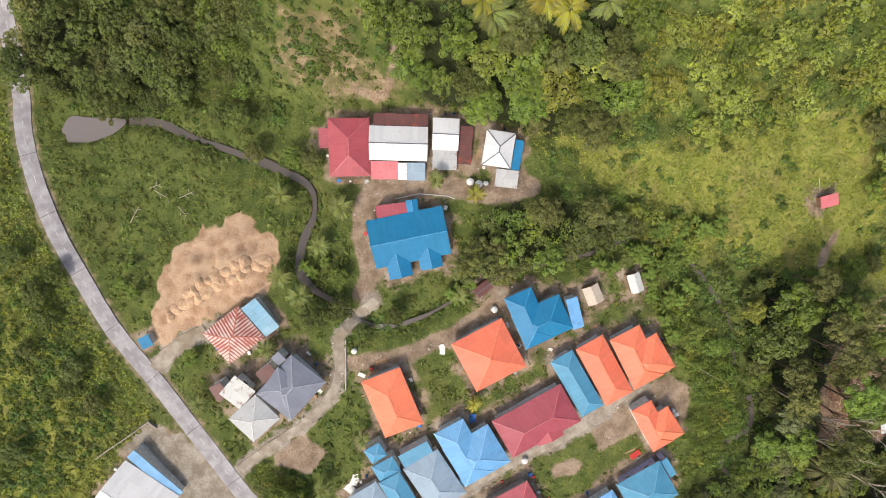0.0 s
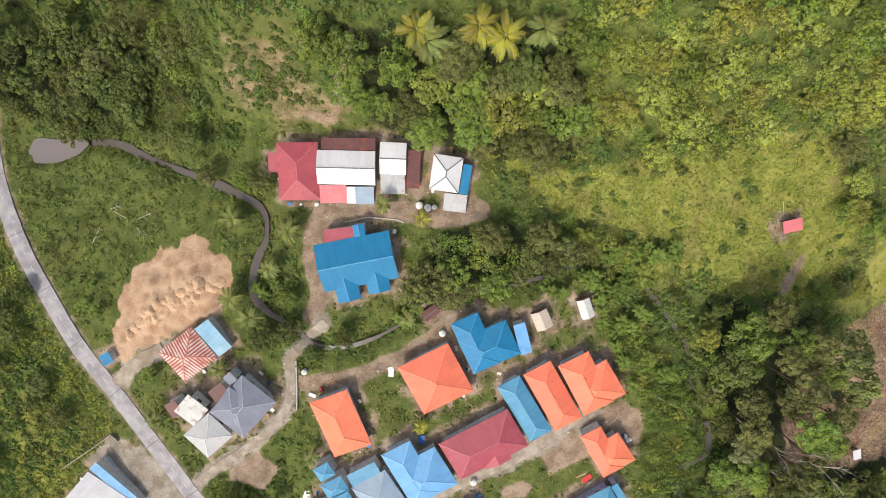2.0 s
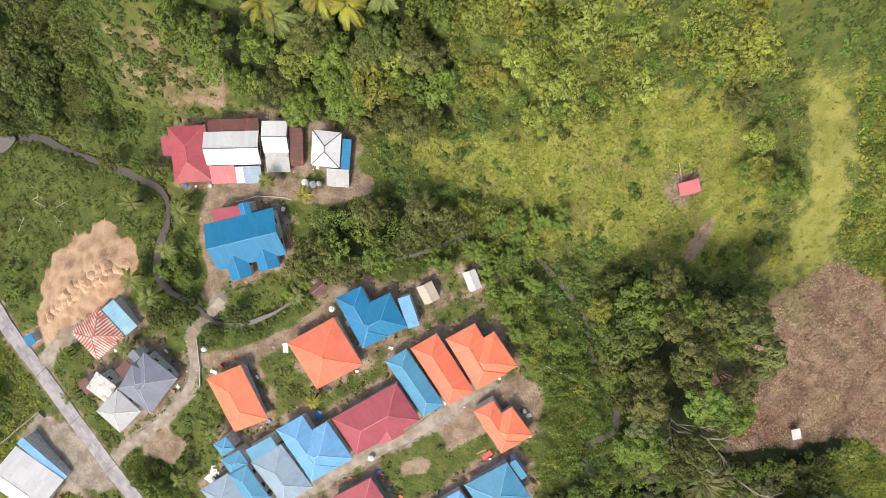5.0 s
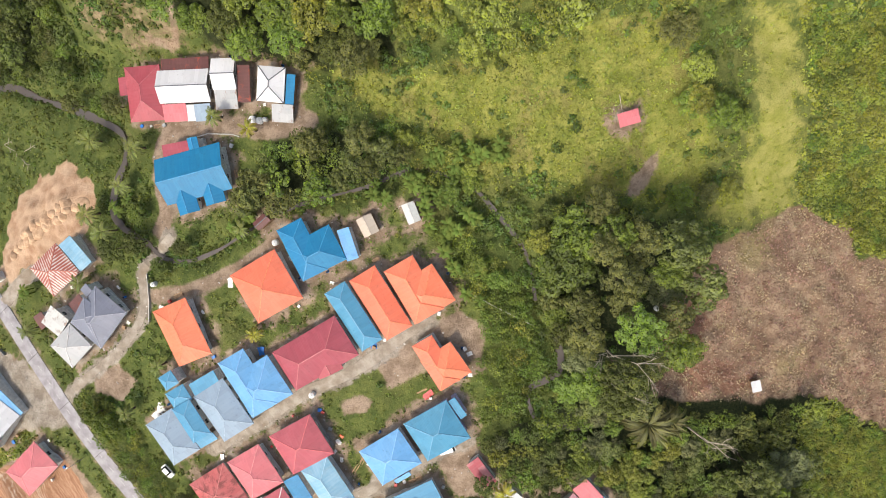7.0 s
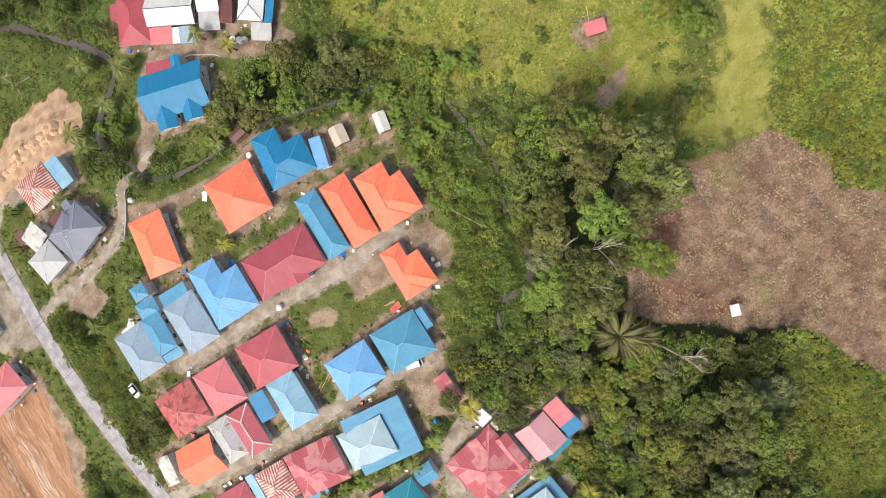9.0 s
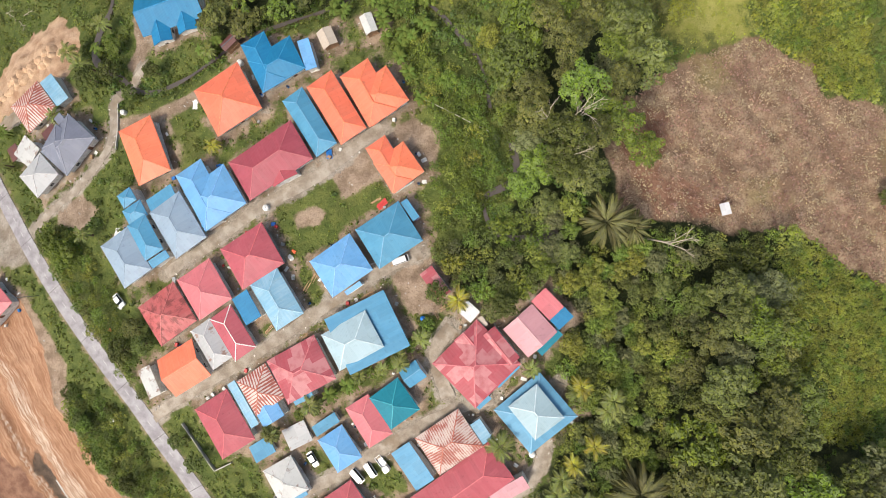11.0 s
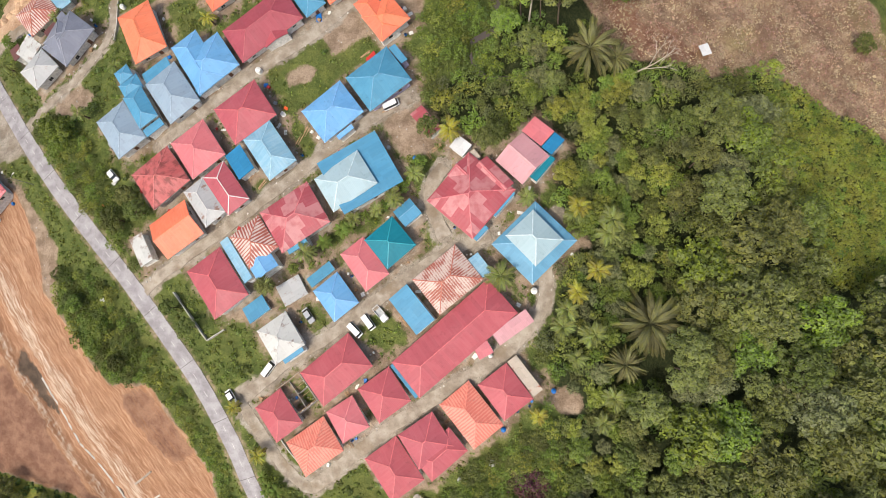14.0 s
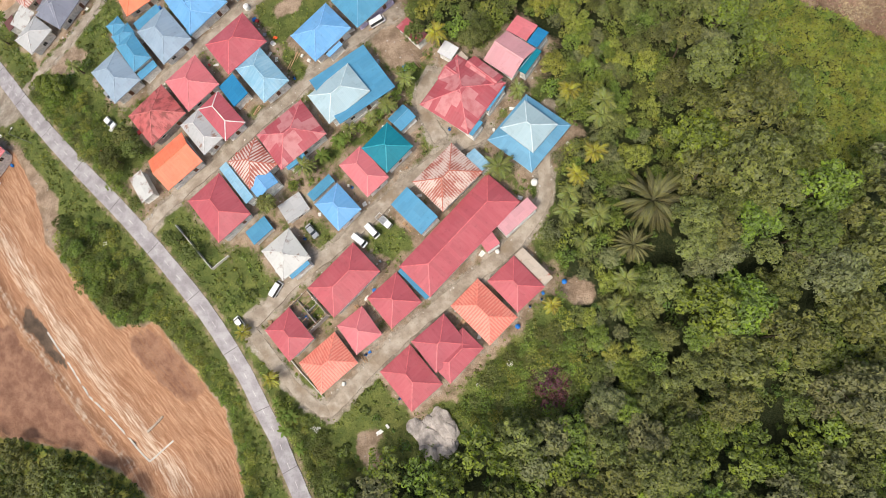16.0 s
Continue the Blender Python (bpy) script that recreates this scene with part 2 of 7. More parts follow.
    m.bump(m.math("ADD", m.math("ADD", mid, fine), m.math("MULTIPLY", grit, 0.4)), 0.9, 0.25)
    return m.mat


def paving(name, a, b, crack=True):
    m = Nodes(name, 0.85, 0.0, 0.3)
    p = m.world_place()
    c = m.mix(m.ramp(m.noise(p, 0.35, 6), 0.3, 0.7), a + (1,), b + (1,))
    c = m.mix(m.ramp(m.noise(p, 2.5, 6, 0.7), 0.5, 0.75, 0, 0.6), c, tuple(v * 0.6 for v in a) + (1,))
    if crack:
        c = m.mix(m.ramp(m.noise(p, 0.12, 5), 0.56, 0.66, 0, 0.55), c, (0.22, 0.16, 0.10, 1))
    m.colour(c)
    m.bump(m.noise(p, 8.0, 5), 0.4, 0.02)
    return m.mat


GROUND = ground_mat()
ASPHALT = paving("asphalt", (0.265, 0.242, 0.248), (0.42, 0.392, 0.40), False)
TAR = plain("tar_seal", (92, 86, 84), 0.8)
CONCRETE = paving("lane_concrete", (0.255, 0.205, 0.155), (0.43, 0.37, 0.30))
SLAB = paving("slab_concrete", (0.42, 0.40, 0.36), (0.58, 0.55, 0.50), False)
LINE = plain("road_paint", (214, 210, 205), 0.7)
WATER = Nodes("stream_water", 0.3, 0.0, 0.22).colour((0.105, 0.088, 0.080, 1)).mat
POND_WATER = Nodes("pond_water", 0.12, 0.0, 0.4).colour((0.165, 0.142, 0.135, 1)).mat
R = {
    "orange": sheet_roof("roof_orange", (228, 118, 87), (235, 142, 114)),
    "blue": sheet_roof("roof_blue", (24, 112, 156), (56, 138, 176)),
    "sky": sheet_roof("roof_sky_blue", (102, 158, 206), (134, 178, 214)),
    "steel": sheet_roof("roof_steel_blue", (74, 138, 172), (104, 158, 184)),
    "mid": sheet_roof("roof_mid_blue", (96, 150, 182), (122, 168, 194)),
    "slate": sheet_roof("roof_slate_blue", (142, 160, 178), (162, 176, 190)),
    "pale": sheet_roof("roof_pale_blue", (120, 165, 191), (158, 188, 203), pale=0.4),
    "ice": sheet_roof("roof_ice_blue", (156, 179, 187), (174, 191, 196)),
    "teal": sheet_roof("roof_teal", (12, 117, 136), (42, 138, 155)),
    "maroon": sheet_roof("roof_maroon", (160, 72, 82), (178, 100, 108)),
    "red": sheet_roof("roof_red", (172, 82, 91), (188, 110, 116)),
    "pink": sheet_roof("roof_pink_red", (196, 106, 113), (207, 134, 138)),
    "rosy": sheet_roof("roof_faded_rose", (197, 143, 148), (206, 161, 164)),
    "patched": sheet_roof("roof_patched_red", (164, 73, 82), None, 0.0, 0.5, patch=(197, 141, 141)),
    "rust": sheet_roof("roof_rusty_red", (178, 87, 87), None, 0.6, 0.55, (117, 59, 55)),
    "grey": sheet_roof("roof_dark_grey", (114, 117, 131), (136, 140, 150)),
    "white": sheet_roof("roof_white", (206, 205, 206), (219, 218, 218), rough=0.5),
    "zinc": sheet_roof("roof_zinc", (173, 173, 173), (195, 193, 192), 0.25, 0.5, (138, 103, 85)),
    "dirty": sheet_roof("roof_dirty_white", (191, 190, 186), None, 0.35, 0.55, (129, 103, 90)),
    "brown": sheet_roof("roof_brown", (95, 58, 55), (117, 79, 74), 0.3),
    "beige": sheet_roof("roof_beige_fibre", (181, 166, 150), None, 0.2),
    "tile": tile_roof("roof_worn_tile", (157, 83, 69), (202, 184, 176), 0.8),
    "tile2": tile_roof("roof_worn_tile_grid", (156, 84, 68), (202, 182, 172), 0.62, 0.2),
    "salmon": tile_roof("roof_salmon_tile", (212, 116, 100), (221, 140, 122), 0.7),
}
CAP_OF = {k: plain("ridge_for_" + k, c, 0.5) for k, c in {
    "orange": (236, 132, 92), "blue": (58, 140, 186), "sky": (132, 182, 230), "steel": (104, 158, 190), "mid": (132, 178, 204), "slate": (158, 176, 192), "pale": (164, 200, 218), "ice": (200, 216, 220),
    "teal": (52, 156, 172), "maroon": (182, 96, 102), "red": (206, 104, 108), "pink": (220, 134, 136), "rosy": (222, 170, 174), "patched": (208, 118, 122), "rust": (196, 112, 108),
    "grey": (150, 152, 164), "white": (214, 212, 210), "zinc": (206, 204, 202), "dirty": (206, 204, 200), "brown": (124, 84, 78), "beige": (196, 180, 164), "tile": (186, 106, 88),
    "tile2": (186, 106, 88), "salmon": (232, 136, 118)}.items()}
WALLS = [plain("wall_cream", (214, 202, 178), 0.85), plain("wall_white", (220, 218, 212), 0.85), plain("wall_grey", (160, 152, 144), 0.9),
         plain("wall_lilac", (186, 178, 206), 0.85), plain("wall_timber", (142, 112, 86), 0.9)]
CAP = {k: plain("ridge_" + k, c, 0.5) for k, c in {"warm": (238, 150, 124), "cool": (150, 190, 214), "red": (206, 116, 120), "white": (226, 222, 218), "dark": (92, 92, 100)}.items()}
PANE = Nodes("window_glass", 0.08, 0.0, 0.6).colour((0.03, 0.035, 0.04, 1)).mat
FRAME = plain("window_frame", (225, 222, 215), 0.6)
DOOR = plain("door_wood", (110, 74, 52), 0.6)
BARK = plain("bark", (108, 92, 76), 0.95, 0, 0.4)
DEADWOOD = plain("dead_wood", (188, 176, 158), 0.9, 0, 0.3)
RUBBER = plain("rubber", (28, 28, 28), 0.8)
METAL = plain("galvanised_metal", (170, 172, 172), 0.4, 0.6)
CARWHITE = plain("car_white", (228, 228, 228), 0.25, 0, 0.05)
CARGREY = plain("car_silver", (168, 170, 174), 0.3, 0.3, 0.08)
PLASTIC = {k: plain("plastic_" + k, c, 0.45, 0, 0.15) for k, c in {"white": (224, 222, 216), "blue": (26, 110, 190), "orange": (226, 96, 40), "red": (190, 48, 44), "yellow": (230, 180, 40)}.items()}
PLANK = plain("weathered_plank", (168, 136, 104), 0.9, 0, 0.4)
rub = Nodes("rubble", 0.95)
RUBBLE = rub.colour(rub.mix(rub.island(), (0.20, 0.16, 0.125, 1), (0.62, 0.58, 0.53, 1))).mat
ROCK = plain("grey_rock", (172, 162, 154), 0.95, 0, 0.5, 0.4)
LEAF = {
    "deep": ((0.046, 0.065, 0.013), (0.183, 0.213, 0.048)),
    "olive": ((0.065, 0.085, 0.022), (0.245, 0.262, 0.072)),
    "fresh": ((0.066, 0.113, 0.016), (0.255, 0.335, 0.055)),
    "lime": ((0.114, 0.142, 0.020), (0.376, 0.403, 0.072)),
    "greyish": ((0.078, 0.092, 0.037), (0.256, 0.267, 0.109)),
}
for key, (a, b) in list(LEAF.items()):
    LEAF[key] = leaf_mat("leaf_" + key, a, b)
    LEAF[key + "_wood"] = leaf_mat("leaf_wood_" + key, a, b, tone=True)
LEAF.update({
    "bigpalm": leaf_mat("leaf_feather_palm", (0.075, 0.080, 0.022), (0.340, 0.310, 0.120)),
    "palm": leaf_mat("leaf_palm", (0.105, 0.130, 0.028), (0.340, 0.375, 0.100)),
    "gold": leaf_mat("leaf_golden_palm", (0.20, 0.195, 0.020), (0.50, 0.46, 0.070)),
    "banana": leaf_mat("leaf_banana", (0.060, 0.098, 0.014), (0.200, 0.262, 0.048), 0.022, 0.85),
    "under": leaf_mat("leaf_undergrowth", (0.060, 0.100, 0.020), (0.180, 0.245, 0.050), 0.03, 0.65, True),
    "meadow": leaf_mat("leaf_meadow", (0.185, 0.220, 0.028), (0.375, 0.415, 0.072), 0.02, 0.65, True),
    "weed": leaf_mat("leaf_weeds", (0.092, 0.124, 0.024), (0.235, 0.280, 0.060), 0.03, 0.65, True),
    "straw": leaf_mat("leaf_dry", (0.185, 0.112, 0.066), (0.58, 0.435, 0.285), 0.04, 0.8, True),
    "purple": leaf_mat("leaf_purple", (0.075, 0.026, 0.030), (0.20, 0.085, 0.085), 0.04, 0.7, True),
})

# ---- shape of the land ----
def ease(a, b, x):
    t = np.clip((x - a) / (b - a), 0, 1)
    return t * t * (3 - 2 * t)


def land(x, y):
    """Height of the ground without its small relief (works on numbers and arrays)."""
    x, y = np.asarray(x, float), np.asarray(y, float)
    u, v = np.clip(x, -80, 115) / 100, np.clip(y, -175, 32) / 100
    valley = (-1.922) + (6.288) * u + (-16.181) * v + (-8.173) * u * u + (7.469) * u * v + (-5.04) * v * v + (-0.433) * u ** 3 + (-1.408) * u * u * v + (2.245) * u * v * v + (4.018) * v ** 3
    # the eastern slope falls away, the northern hill climbs
    out = np.clip(x - 106, 0, 110)
    fall = (0.40 - 0.30 * ease(-14, 16, y)) * out * out / (out + 5)
    up = np.clip(y - 30, 0, 26)
    hill = 0.75 * up * up / (up + 3) * ease(-58, -28, x)
    tilt = 0.13 * np.clip(y + 4, 0, 36) * ease(45, 85, x) * (1 - 0.5 * ease(110, 150, x))
    return valley - fall + hill + tilt


def smooth(pts, step=1.5):
    """Points along a soft curve through pts."""
    p = np.array([pts[0], *pts, pts[-1]], float)
    out = []
    for i in range(1, len(p) - 2):
        n = max(2, int(np.linalg.norm(p[i + 1] - p[i]) / step))
        for t in np.arange(n) / n:
            a, b, c, d = p[i - 1], p[i], p[i + 1], p[i + 2]
            out.append(0.5 * (2 * b + (c - a) * t + (2 * a - 5 * b + 4 * c - d) * t * t + (3 * b - 3 * c + d - a) * t ** 3))
    return np.array(out + [p[-2]])


def off_line(pts, x, y):
    """Distance from a line of points."""
    best = np.full(np.shape(x), 1e9)
    for (ax, ay), (bx, by) in zip(pts[:-1], pts[1:]):
        dx, dy = bx - ax, by - ay
        t = np.clip(((x - ax) * dx + (y - ay) * dy) / (dx * dx + dy * dy + 1e-9), 0, 1)
        best = np.minimum(best, np.hypot(x - ax - t * dx, y - ay - t * dy))
    return best


def inside(pts, x, y):
    """Distance into a closed outline: positive inside."""
    odd = np.zeros(np.shape(x), bool)
    for (ax, ay), (bx, by) in zip(pts, [*pts[1:], pts[0]]):
        odd ^= ((ay > y) != (by > y)) & (x < (bx - ax) * (y - ay) / (by - ay + 1e-12) + ax)
    d = off_line([*pts, pts[0]], x, y)
    return np.where(odd, d, -d)


def in_box(box, x, y, margin=0.0):
    """Distance into a turned rectangle cx, cy, w, d, degrees."""
    cx, cy, w, d, a = box
    c, s = math.cos(radians(a)), math.sin(radians(a))
    u, v = (x - cx) * c + (y - cy) * s, -(x - cx) * s + (y - cy) * c
    return margin - np.maximum(np.abs(u) - w / 2, np.abs(v) - d / 2)


ROAD = smooth([(-112, 130), (-112, 90), (-110.8, 62), (-109.3, 48), (-108, 33), (-106.4, 22), (-102.3, 9.6), (-96.7, -2.5), (-89.2, -15.2), (-80.9, -27.9), (-71, -38.8), (-60, -51.8), (-50, -64.6), (-41.5, -75.6), (-29.6, -90.4), (-18.6, -103.8), (-8.9, -116.6), (0, -130), (7, -142.6), (11.8, -154.5), (15.2, -167), (18.2, -178.7), (21.8, -189.2), (30, -215), (40, -260)])
LANES = [(smooth(p), w) for p, w in (
    ([(-11.6, -17.5), (-18.1, -24.2), (-21, -27.9), (-20.9, -36.6), (-23.1, -42.6), (-29.7, -50.2), (-38.6, -56.5), (-46.9, -63.2)], 2.3),
    ([(-69.5, -37.8), (-64.1, -31.7), (-55.8, -26.9)], 3.6),
    ([(58.3, -39.1), (49.5, -45.6), (39, -52.8), (25, -59.6), (12, -68.1), (-1.7, -76.2)], 3.1),
    ([(68.1, -71.8), (55.6, -77.4), (42, -85.9), (29.5, -93.9), (13.2, -103.3), (-0.4, -110.7), (-7.3, -115.6)], 2.9),
    ([(85.2, -108.5), (75.1, -111.9), (60.3, -119.8), (45, -129.2), (32.5, -135.4), (22.6, -141.9), (17.6, -144.5)], 3.2),
    ([(101.4, -104.8), (97.8, -117.8), (96.8, -126), (91.2, -133.2), (83.7, -138.9), (76.4, -142.8), (65.9, -148.6), (55.2, -154.6), (43.9, -162), (34.6, -168.3), (30.6, -169.2), (24.3, -161.1), (19.6, -151.9), (16.6, -145.9)], 3.2),
    ([(75.4, -90.4), (70.9, -97.3), (74, -108.3)], 3.4),
)]
TRACKS = [(smooth(p), w) for p, w in (
    ([(-20.2, -34.4), (-6.4, -32.2), (5.2, -27.7), (15.4, -21.7), (21.1, -15.6)], 4.0),
    ([(-15.2, -16.2), (-13.1, -10.4), (-15.4, -1.8), (-14.1, 8.2), (-6.8, 11.2), (7.7, 11.5), (16.4, 9.6), (28, 11.9)], 5.0),
    ([(-71.5, -53.2), (-64.1, -55.4), (-60.5, -63.6), (-59.2, -71.6)], 3.0),
    ([(-18, 36), (-10, 34), (-7, 44), (-3, 52)], 2.0),
)]
STREAM = smooth([(-80.1, 26.9), (-71, 26.5), (-62.8, 23.3), (-51.7, 19.8), (-39.3, 15.6), (-29.5, 10.8), (-27.9, 3.6), (-30.8, -3.7), (-31.4, -10.9), (-27.7, -15.8), (-21, -19.2), (-15.2, -23.7), (-7.9, -24.7), (0.8, -21.9), (8, -17.9), (18.1, -12), (31.3, -8.2), (43.1, -5.5), (56.6, -1.4), (69.4, -5.9), (76.4, -13.1), (83.4, -23.1), (85.9, -35.2)])
CROSSING = next(i for i, q in enumerate(STREAM) if q[0] > -16 and q[1] < -15)
STREAM_END = smooth([(91.1, -44.4), (91.8, -53.6), (84, -58.6), (86.8, -67.2), (95.2, -68.7), (102.2, -67.3)])
POND = [(-97.6, 24.2), (-95, 27.8), (-89.8, 27.7), (-80.6, 27.4), (-83.6, 23.8), (-89.4, 21.4), (-95.9, 20.9)]
SAND = [(-46.6, 3.4), (-36.7, -3.8), (-37.3, -11.1), (-40.2, -15.5), (-46.1, -19.3), (-58.1, -25.6), (-67.2, -31.8), (-70.7, -28.3), (-68.9, -12.2), (-63.5, -4.7), (-53.4, 0.7)]
BROWN = [(158.9, -13.5), (174.3, -20.9), (178.2, -28.9), (197.4, -31.1), (211.7, -64.0), (210.9, -92.7), (182.8, -77.6), (168.9, -68.3), (147.7, -66.9), (136.0, -66.2), (117.0, -62.2), (115.2, -50.3), (119.5, -34.5), (125.5, -26.7), (134.9, -22.5), (144.6, -17.8)]
STRAW = [(136.2, 36.4), (138.7, 11.5), (138.1, -5.7), (129.2, -13.0), (130.9, -16.6), (147.9, -17.8), (158.4, -13.8), (151.7, 11.3), (148.7, 36.3)]
MEADOW = [(29.3, 24.9), (55.8, 24.0), (73.9, 23.1), (96.2, 32.2), (117.9, 34.5), (130.9, 12.5), (130.7, -7.7), (108.2, -13.1), (88.6, -5.1), (73.8, -3.6), (67.1, 6.8), (48.7, 12.3)]
EXCAV = [(-52.9, -80.6), (-45.8, -88.5), (-40.2, -105.5), (-39.4, -113.4), (-34, -120.1), (-29.1, -128.2), (-21.5, -139.3), (-9.5, -140), (-3.9, -147.8), (2.1, -160.1), (4.5, -164.8), (4.7, -177.5), (6.4, -188.6), (-18.1, -188.5), (-29.4, -177), (-36.6, -173.9), (-41.2, -170.1), (-63.1, -163.1), (-93.7, -152), (-90.4, -98.4), (-70.1, -85)]
RED = [(-89.6, -112.1), (-56.7, -132.9), (-46.7, -145.7), (-37.4, -163.6), (-29.4, -176.8), (-36.6, -173.9), (-41.2, -170.1), (-63.1, -163.1), (-93.7, -152)]
BLOCK = [(-19.2, -141.7), (-10.3, -140.3), (-4, -148.1), (1.9, -159.8), (-6.7, -162.1), (-12.1, -157.3), (-18.9, -147)]
BURN = [(119.5, -34.5), (127.2, -33.3), (133.6, -39.5), (130.7, -51.3), (149.0, -58.8), (149.3, -65.1), (124.7, -62.9), (118.2, -50.5)]
BARE_N = [(-33.9, 54.4), (-10.2, 54.1), (-12.8, 44.2), (-3.1, 39.4), (-4.2, 31.4), (-21.7, 29.7), (-38.4, 36.5), (-40.3, 45.7)]
DIRT = [[(-38.6, -56.5), (-29.7, -53.2), (-23.8, -57.6), (-28.3, -63.8), (-37.2, -61.8)], [(65.8, -36.7), (73.4, -41.6), (72.3, -49.4), (58.7, -52), (48, -57.9), (44.5, -50), (56.6, -43.4)], [(116.1, 2.3), (112.9, -1.6), (109.3, -5.1), (108.3, -8.7), (111, -9.4), (114.2, -5.9), (116.7, -1.6)], [(-59.2, -77.4), (-48.8, -81.8), (-34.4, -100.9), (-34.8, -117.1), (-64.7, -120.6), (-65.2, -98.4)], [(58.7, -75), (69.5, -71.6), (74.1, -79.8), (72.1, -87.1), (64.9, -87.2)], [(34.4, -61.5), (40.8, -59.2), (44.1, -61.3), (41.9, -64.1), (36.1, -65)], [(38.2, -176.4), (43.9, -175.7), (45.6, -177.9), (42.7, -179.7), (45.4, -184.7), (40.6, -185.9), (37.3, -181.2)], [(96, -147.6), (99.6, -146.7), (104, -149.3), (103.8, -153.4), (99.1, -154.2), (96.1, -151.7)]]
YARD = [(-79.8, -60.0), (-71.2, -51.6), (-61.6, -54.3), (-52.1, -63.1), (-43.6, -72.6), (-66.3, -75.8), (-64.7, -69.5), (-76.0, -60.4)]
CLEARING = [(141.4, -59.0), (151.6, -59.8), (151.9, -65.4), (140.9, -65.1)]
LOTS = [[(32.4, -60.4), (50, -50.4), (59.4, -57.8), (41.1, -71.1)], [(34.1, -175.3), (44, -171.3), (53.1, -178.7), (47.8, -187.7), (37.4, -188)]]
WOODS = {
    "north": [(-12.8, 54.1), (44.8, 54.6), (52.6, 41.6), (51.4, 23.9), (29.3, 23.4), (16.2, 26.7), (1.7, 31.5), (-5.9, 39.4), (-13.2, 47.7)],
    "north_west": [(-103.7, 57.5), (-61.6, 57.9), (-56.3, 41), (-63.1, 29.3), (-79.3, 27.7), (-101.6, 34.7), (-108.5, 38.9)],
    "east": [(87.6, -9.6), (101, -9.2), (122.7, -16.0), (135.0, -29.1), (122.6, -46.5), (122.5, -58.6), (146.3, -61.1), (166.7, -57.9), (187.9, -65.1), (196.3, -70.3), (199.7, -99.7), (104, -109.6), (95.2, -81.7), (72.4, -83.3), (71.1, -70.8), (86.8, -65), (93.2, -51.5), (88.6, -31.7), (84.8, -18.8)],
    "south_east": [(105.7, -82.7), (125.9, -74.8), (150.4, -70.7), (179.5, -73.9), (186.1, -88.0), (197.5, -95.5), (185.8, -191.8), (96.5, -180.8), (96, -154.9), (95.6, -130), (104, -114.1)],
    "middle": [(16.4, 6), (33.9, 9.9), (51.9, 5.1), (56.6, -0.7), (43.1, -6.6), (26.9, -9.7), (15.2, -12.7), (7.9, -10)],
    "far_south": [(30, -186), (60, -182), (100, -176), (193.2, -187.6), (224.3, -256.8), (40, -240)],
    "low_west": [(-67.4, -163.5), (-48.8, -167.5), (-32.7, -176), (-22.4, -187.2), (-72, -182.4), (-80, -200), (-80, -162)],
    "north_east": [(45.4, 59.0), (107.5, 63.6), (131.4, 35.9), (116.0, 34.3), (99.8, 39.0), (93.5, 30.0), (81.3, 24.6), (65.9, 26.4), (54.0, 31.2)],
    "east_scrub": [(149.8, 34.3), (159.4, -13.0), (174.2, -20.1), (178.1, -28.1), (195.4, -29.4), (189.7, 1.2), (178.7, 33.6)],
    "strip_scrub": [(48.7, 12.3), (67.1, 5.3), (73.8, -3.6), (64.6, -9.5), (56.6, -2.2), (50.4, 2.1)],
    "river_e": [(58.2, -13.1), (71.3, -14.9), (84.1, -31.6), (88.5, -50.1), (85.4, -62.2), (72.6, -65.7), (71, -48.5), (70.2, -35.7), (62.7, -24.1)],
    "village_edge": [(101.4, -115), (118.9, -116.4), (118.9, -142.3), (114.6, -159.7), (94.2, -159.1), (91.5, -149.7), (95.7, -132.4)],
    "bright": [(166.5, -64.9), (159.0, -90.8), (164.6, -114.1), (170.7, -124.4), (186.4, -128.8), (216.7, -99.7), (226.3, -67.7)],
    "hedge": [(-45.6, -59.9), (-30.6, -63.7), (-20.6, -77.2), (-12.2, -91.6), (-11.6, -102.3), (-4.4, -113.5), (-13.6, -105.3), (-30.0, -84.5), (-42.4, -68.5)],
    "cut_bank": [(-35.3, -105.4), (-17.5, -112.5), (-5.2, -133.1), (-3.5, -140.8), (-15.2, -140.0), (-27.7, -132.0), (-37.1, -114.7)],
    "south_garden": [(69.0, -172.0), (77.5, -162.1), (85.3, -158.5), (95.6, -156.0), (102.9, -161.3), (99.2, -173.3), (87.5, -182.5), (73.6, -181.7), (63.2, -175.4)],
    "verge_east": [(17.7, -154.5), (22.1, -157.4), (28.5, -171.5), (35.6, -183.1), (37.4, -192.8), (26.4, -191.4), (20.7, -174.1)],
    "verge": [(-0.8, -139.8), (5.2, -152.5), (9.9, -162.1), (10.8, -177.0), (13.5, -189.9), (4.9, -188.9), (5.2, -167.3), (-0.3, -151.6), (-4.1, -143.6)],
    "north_slope": [(-61.3, 63.4), (-38.8, 59.0), (-42.2, 45.5), (-42.9, 36.5), (-48.8, 27.2), (-76.2, 30.8), (-64.1, 43.9)],
    "north_far": [(-100, 62), (60, 62), (130, 64), (150, 110), (-110, 110)],
}

# ---- plots: one call a house, with the blocks its roof is made of ----
PLOTS = []


def plot(label, *blocks, wall=1, windows=2, cap="warm", kind="house"):
    """A block: (x, y, width, depth, degrees), roof form, eave height, roof."""
    PLOTS.append((label, blocks, wall, windows, cap, kind))


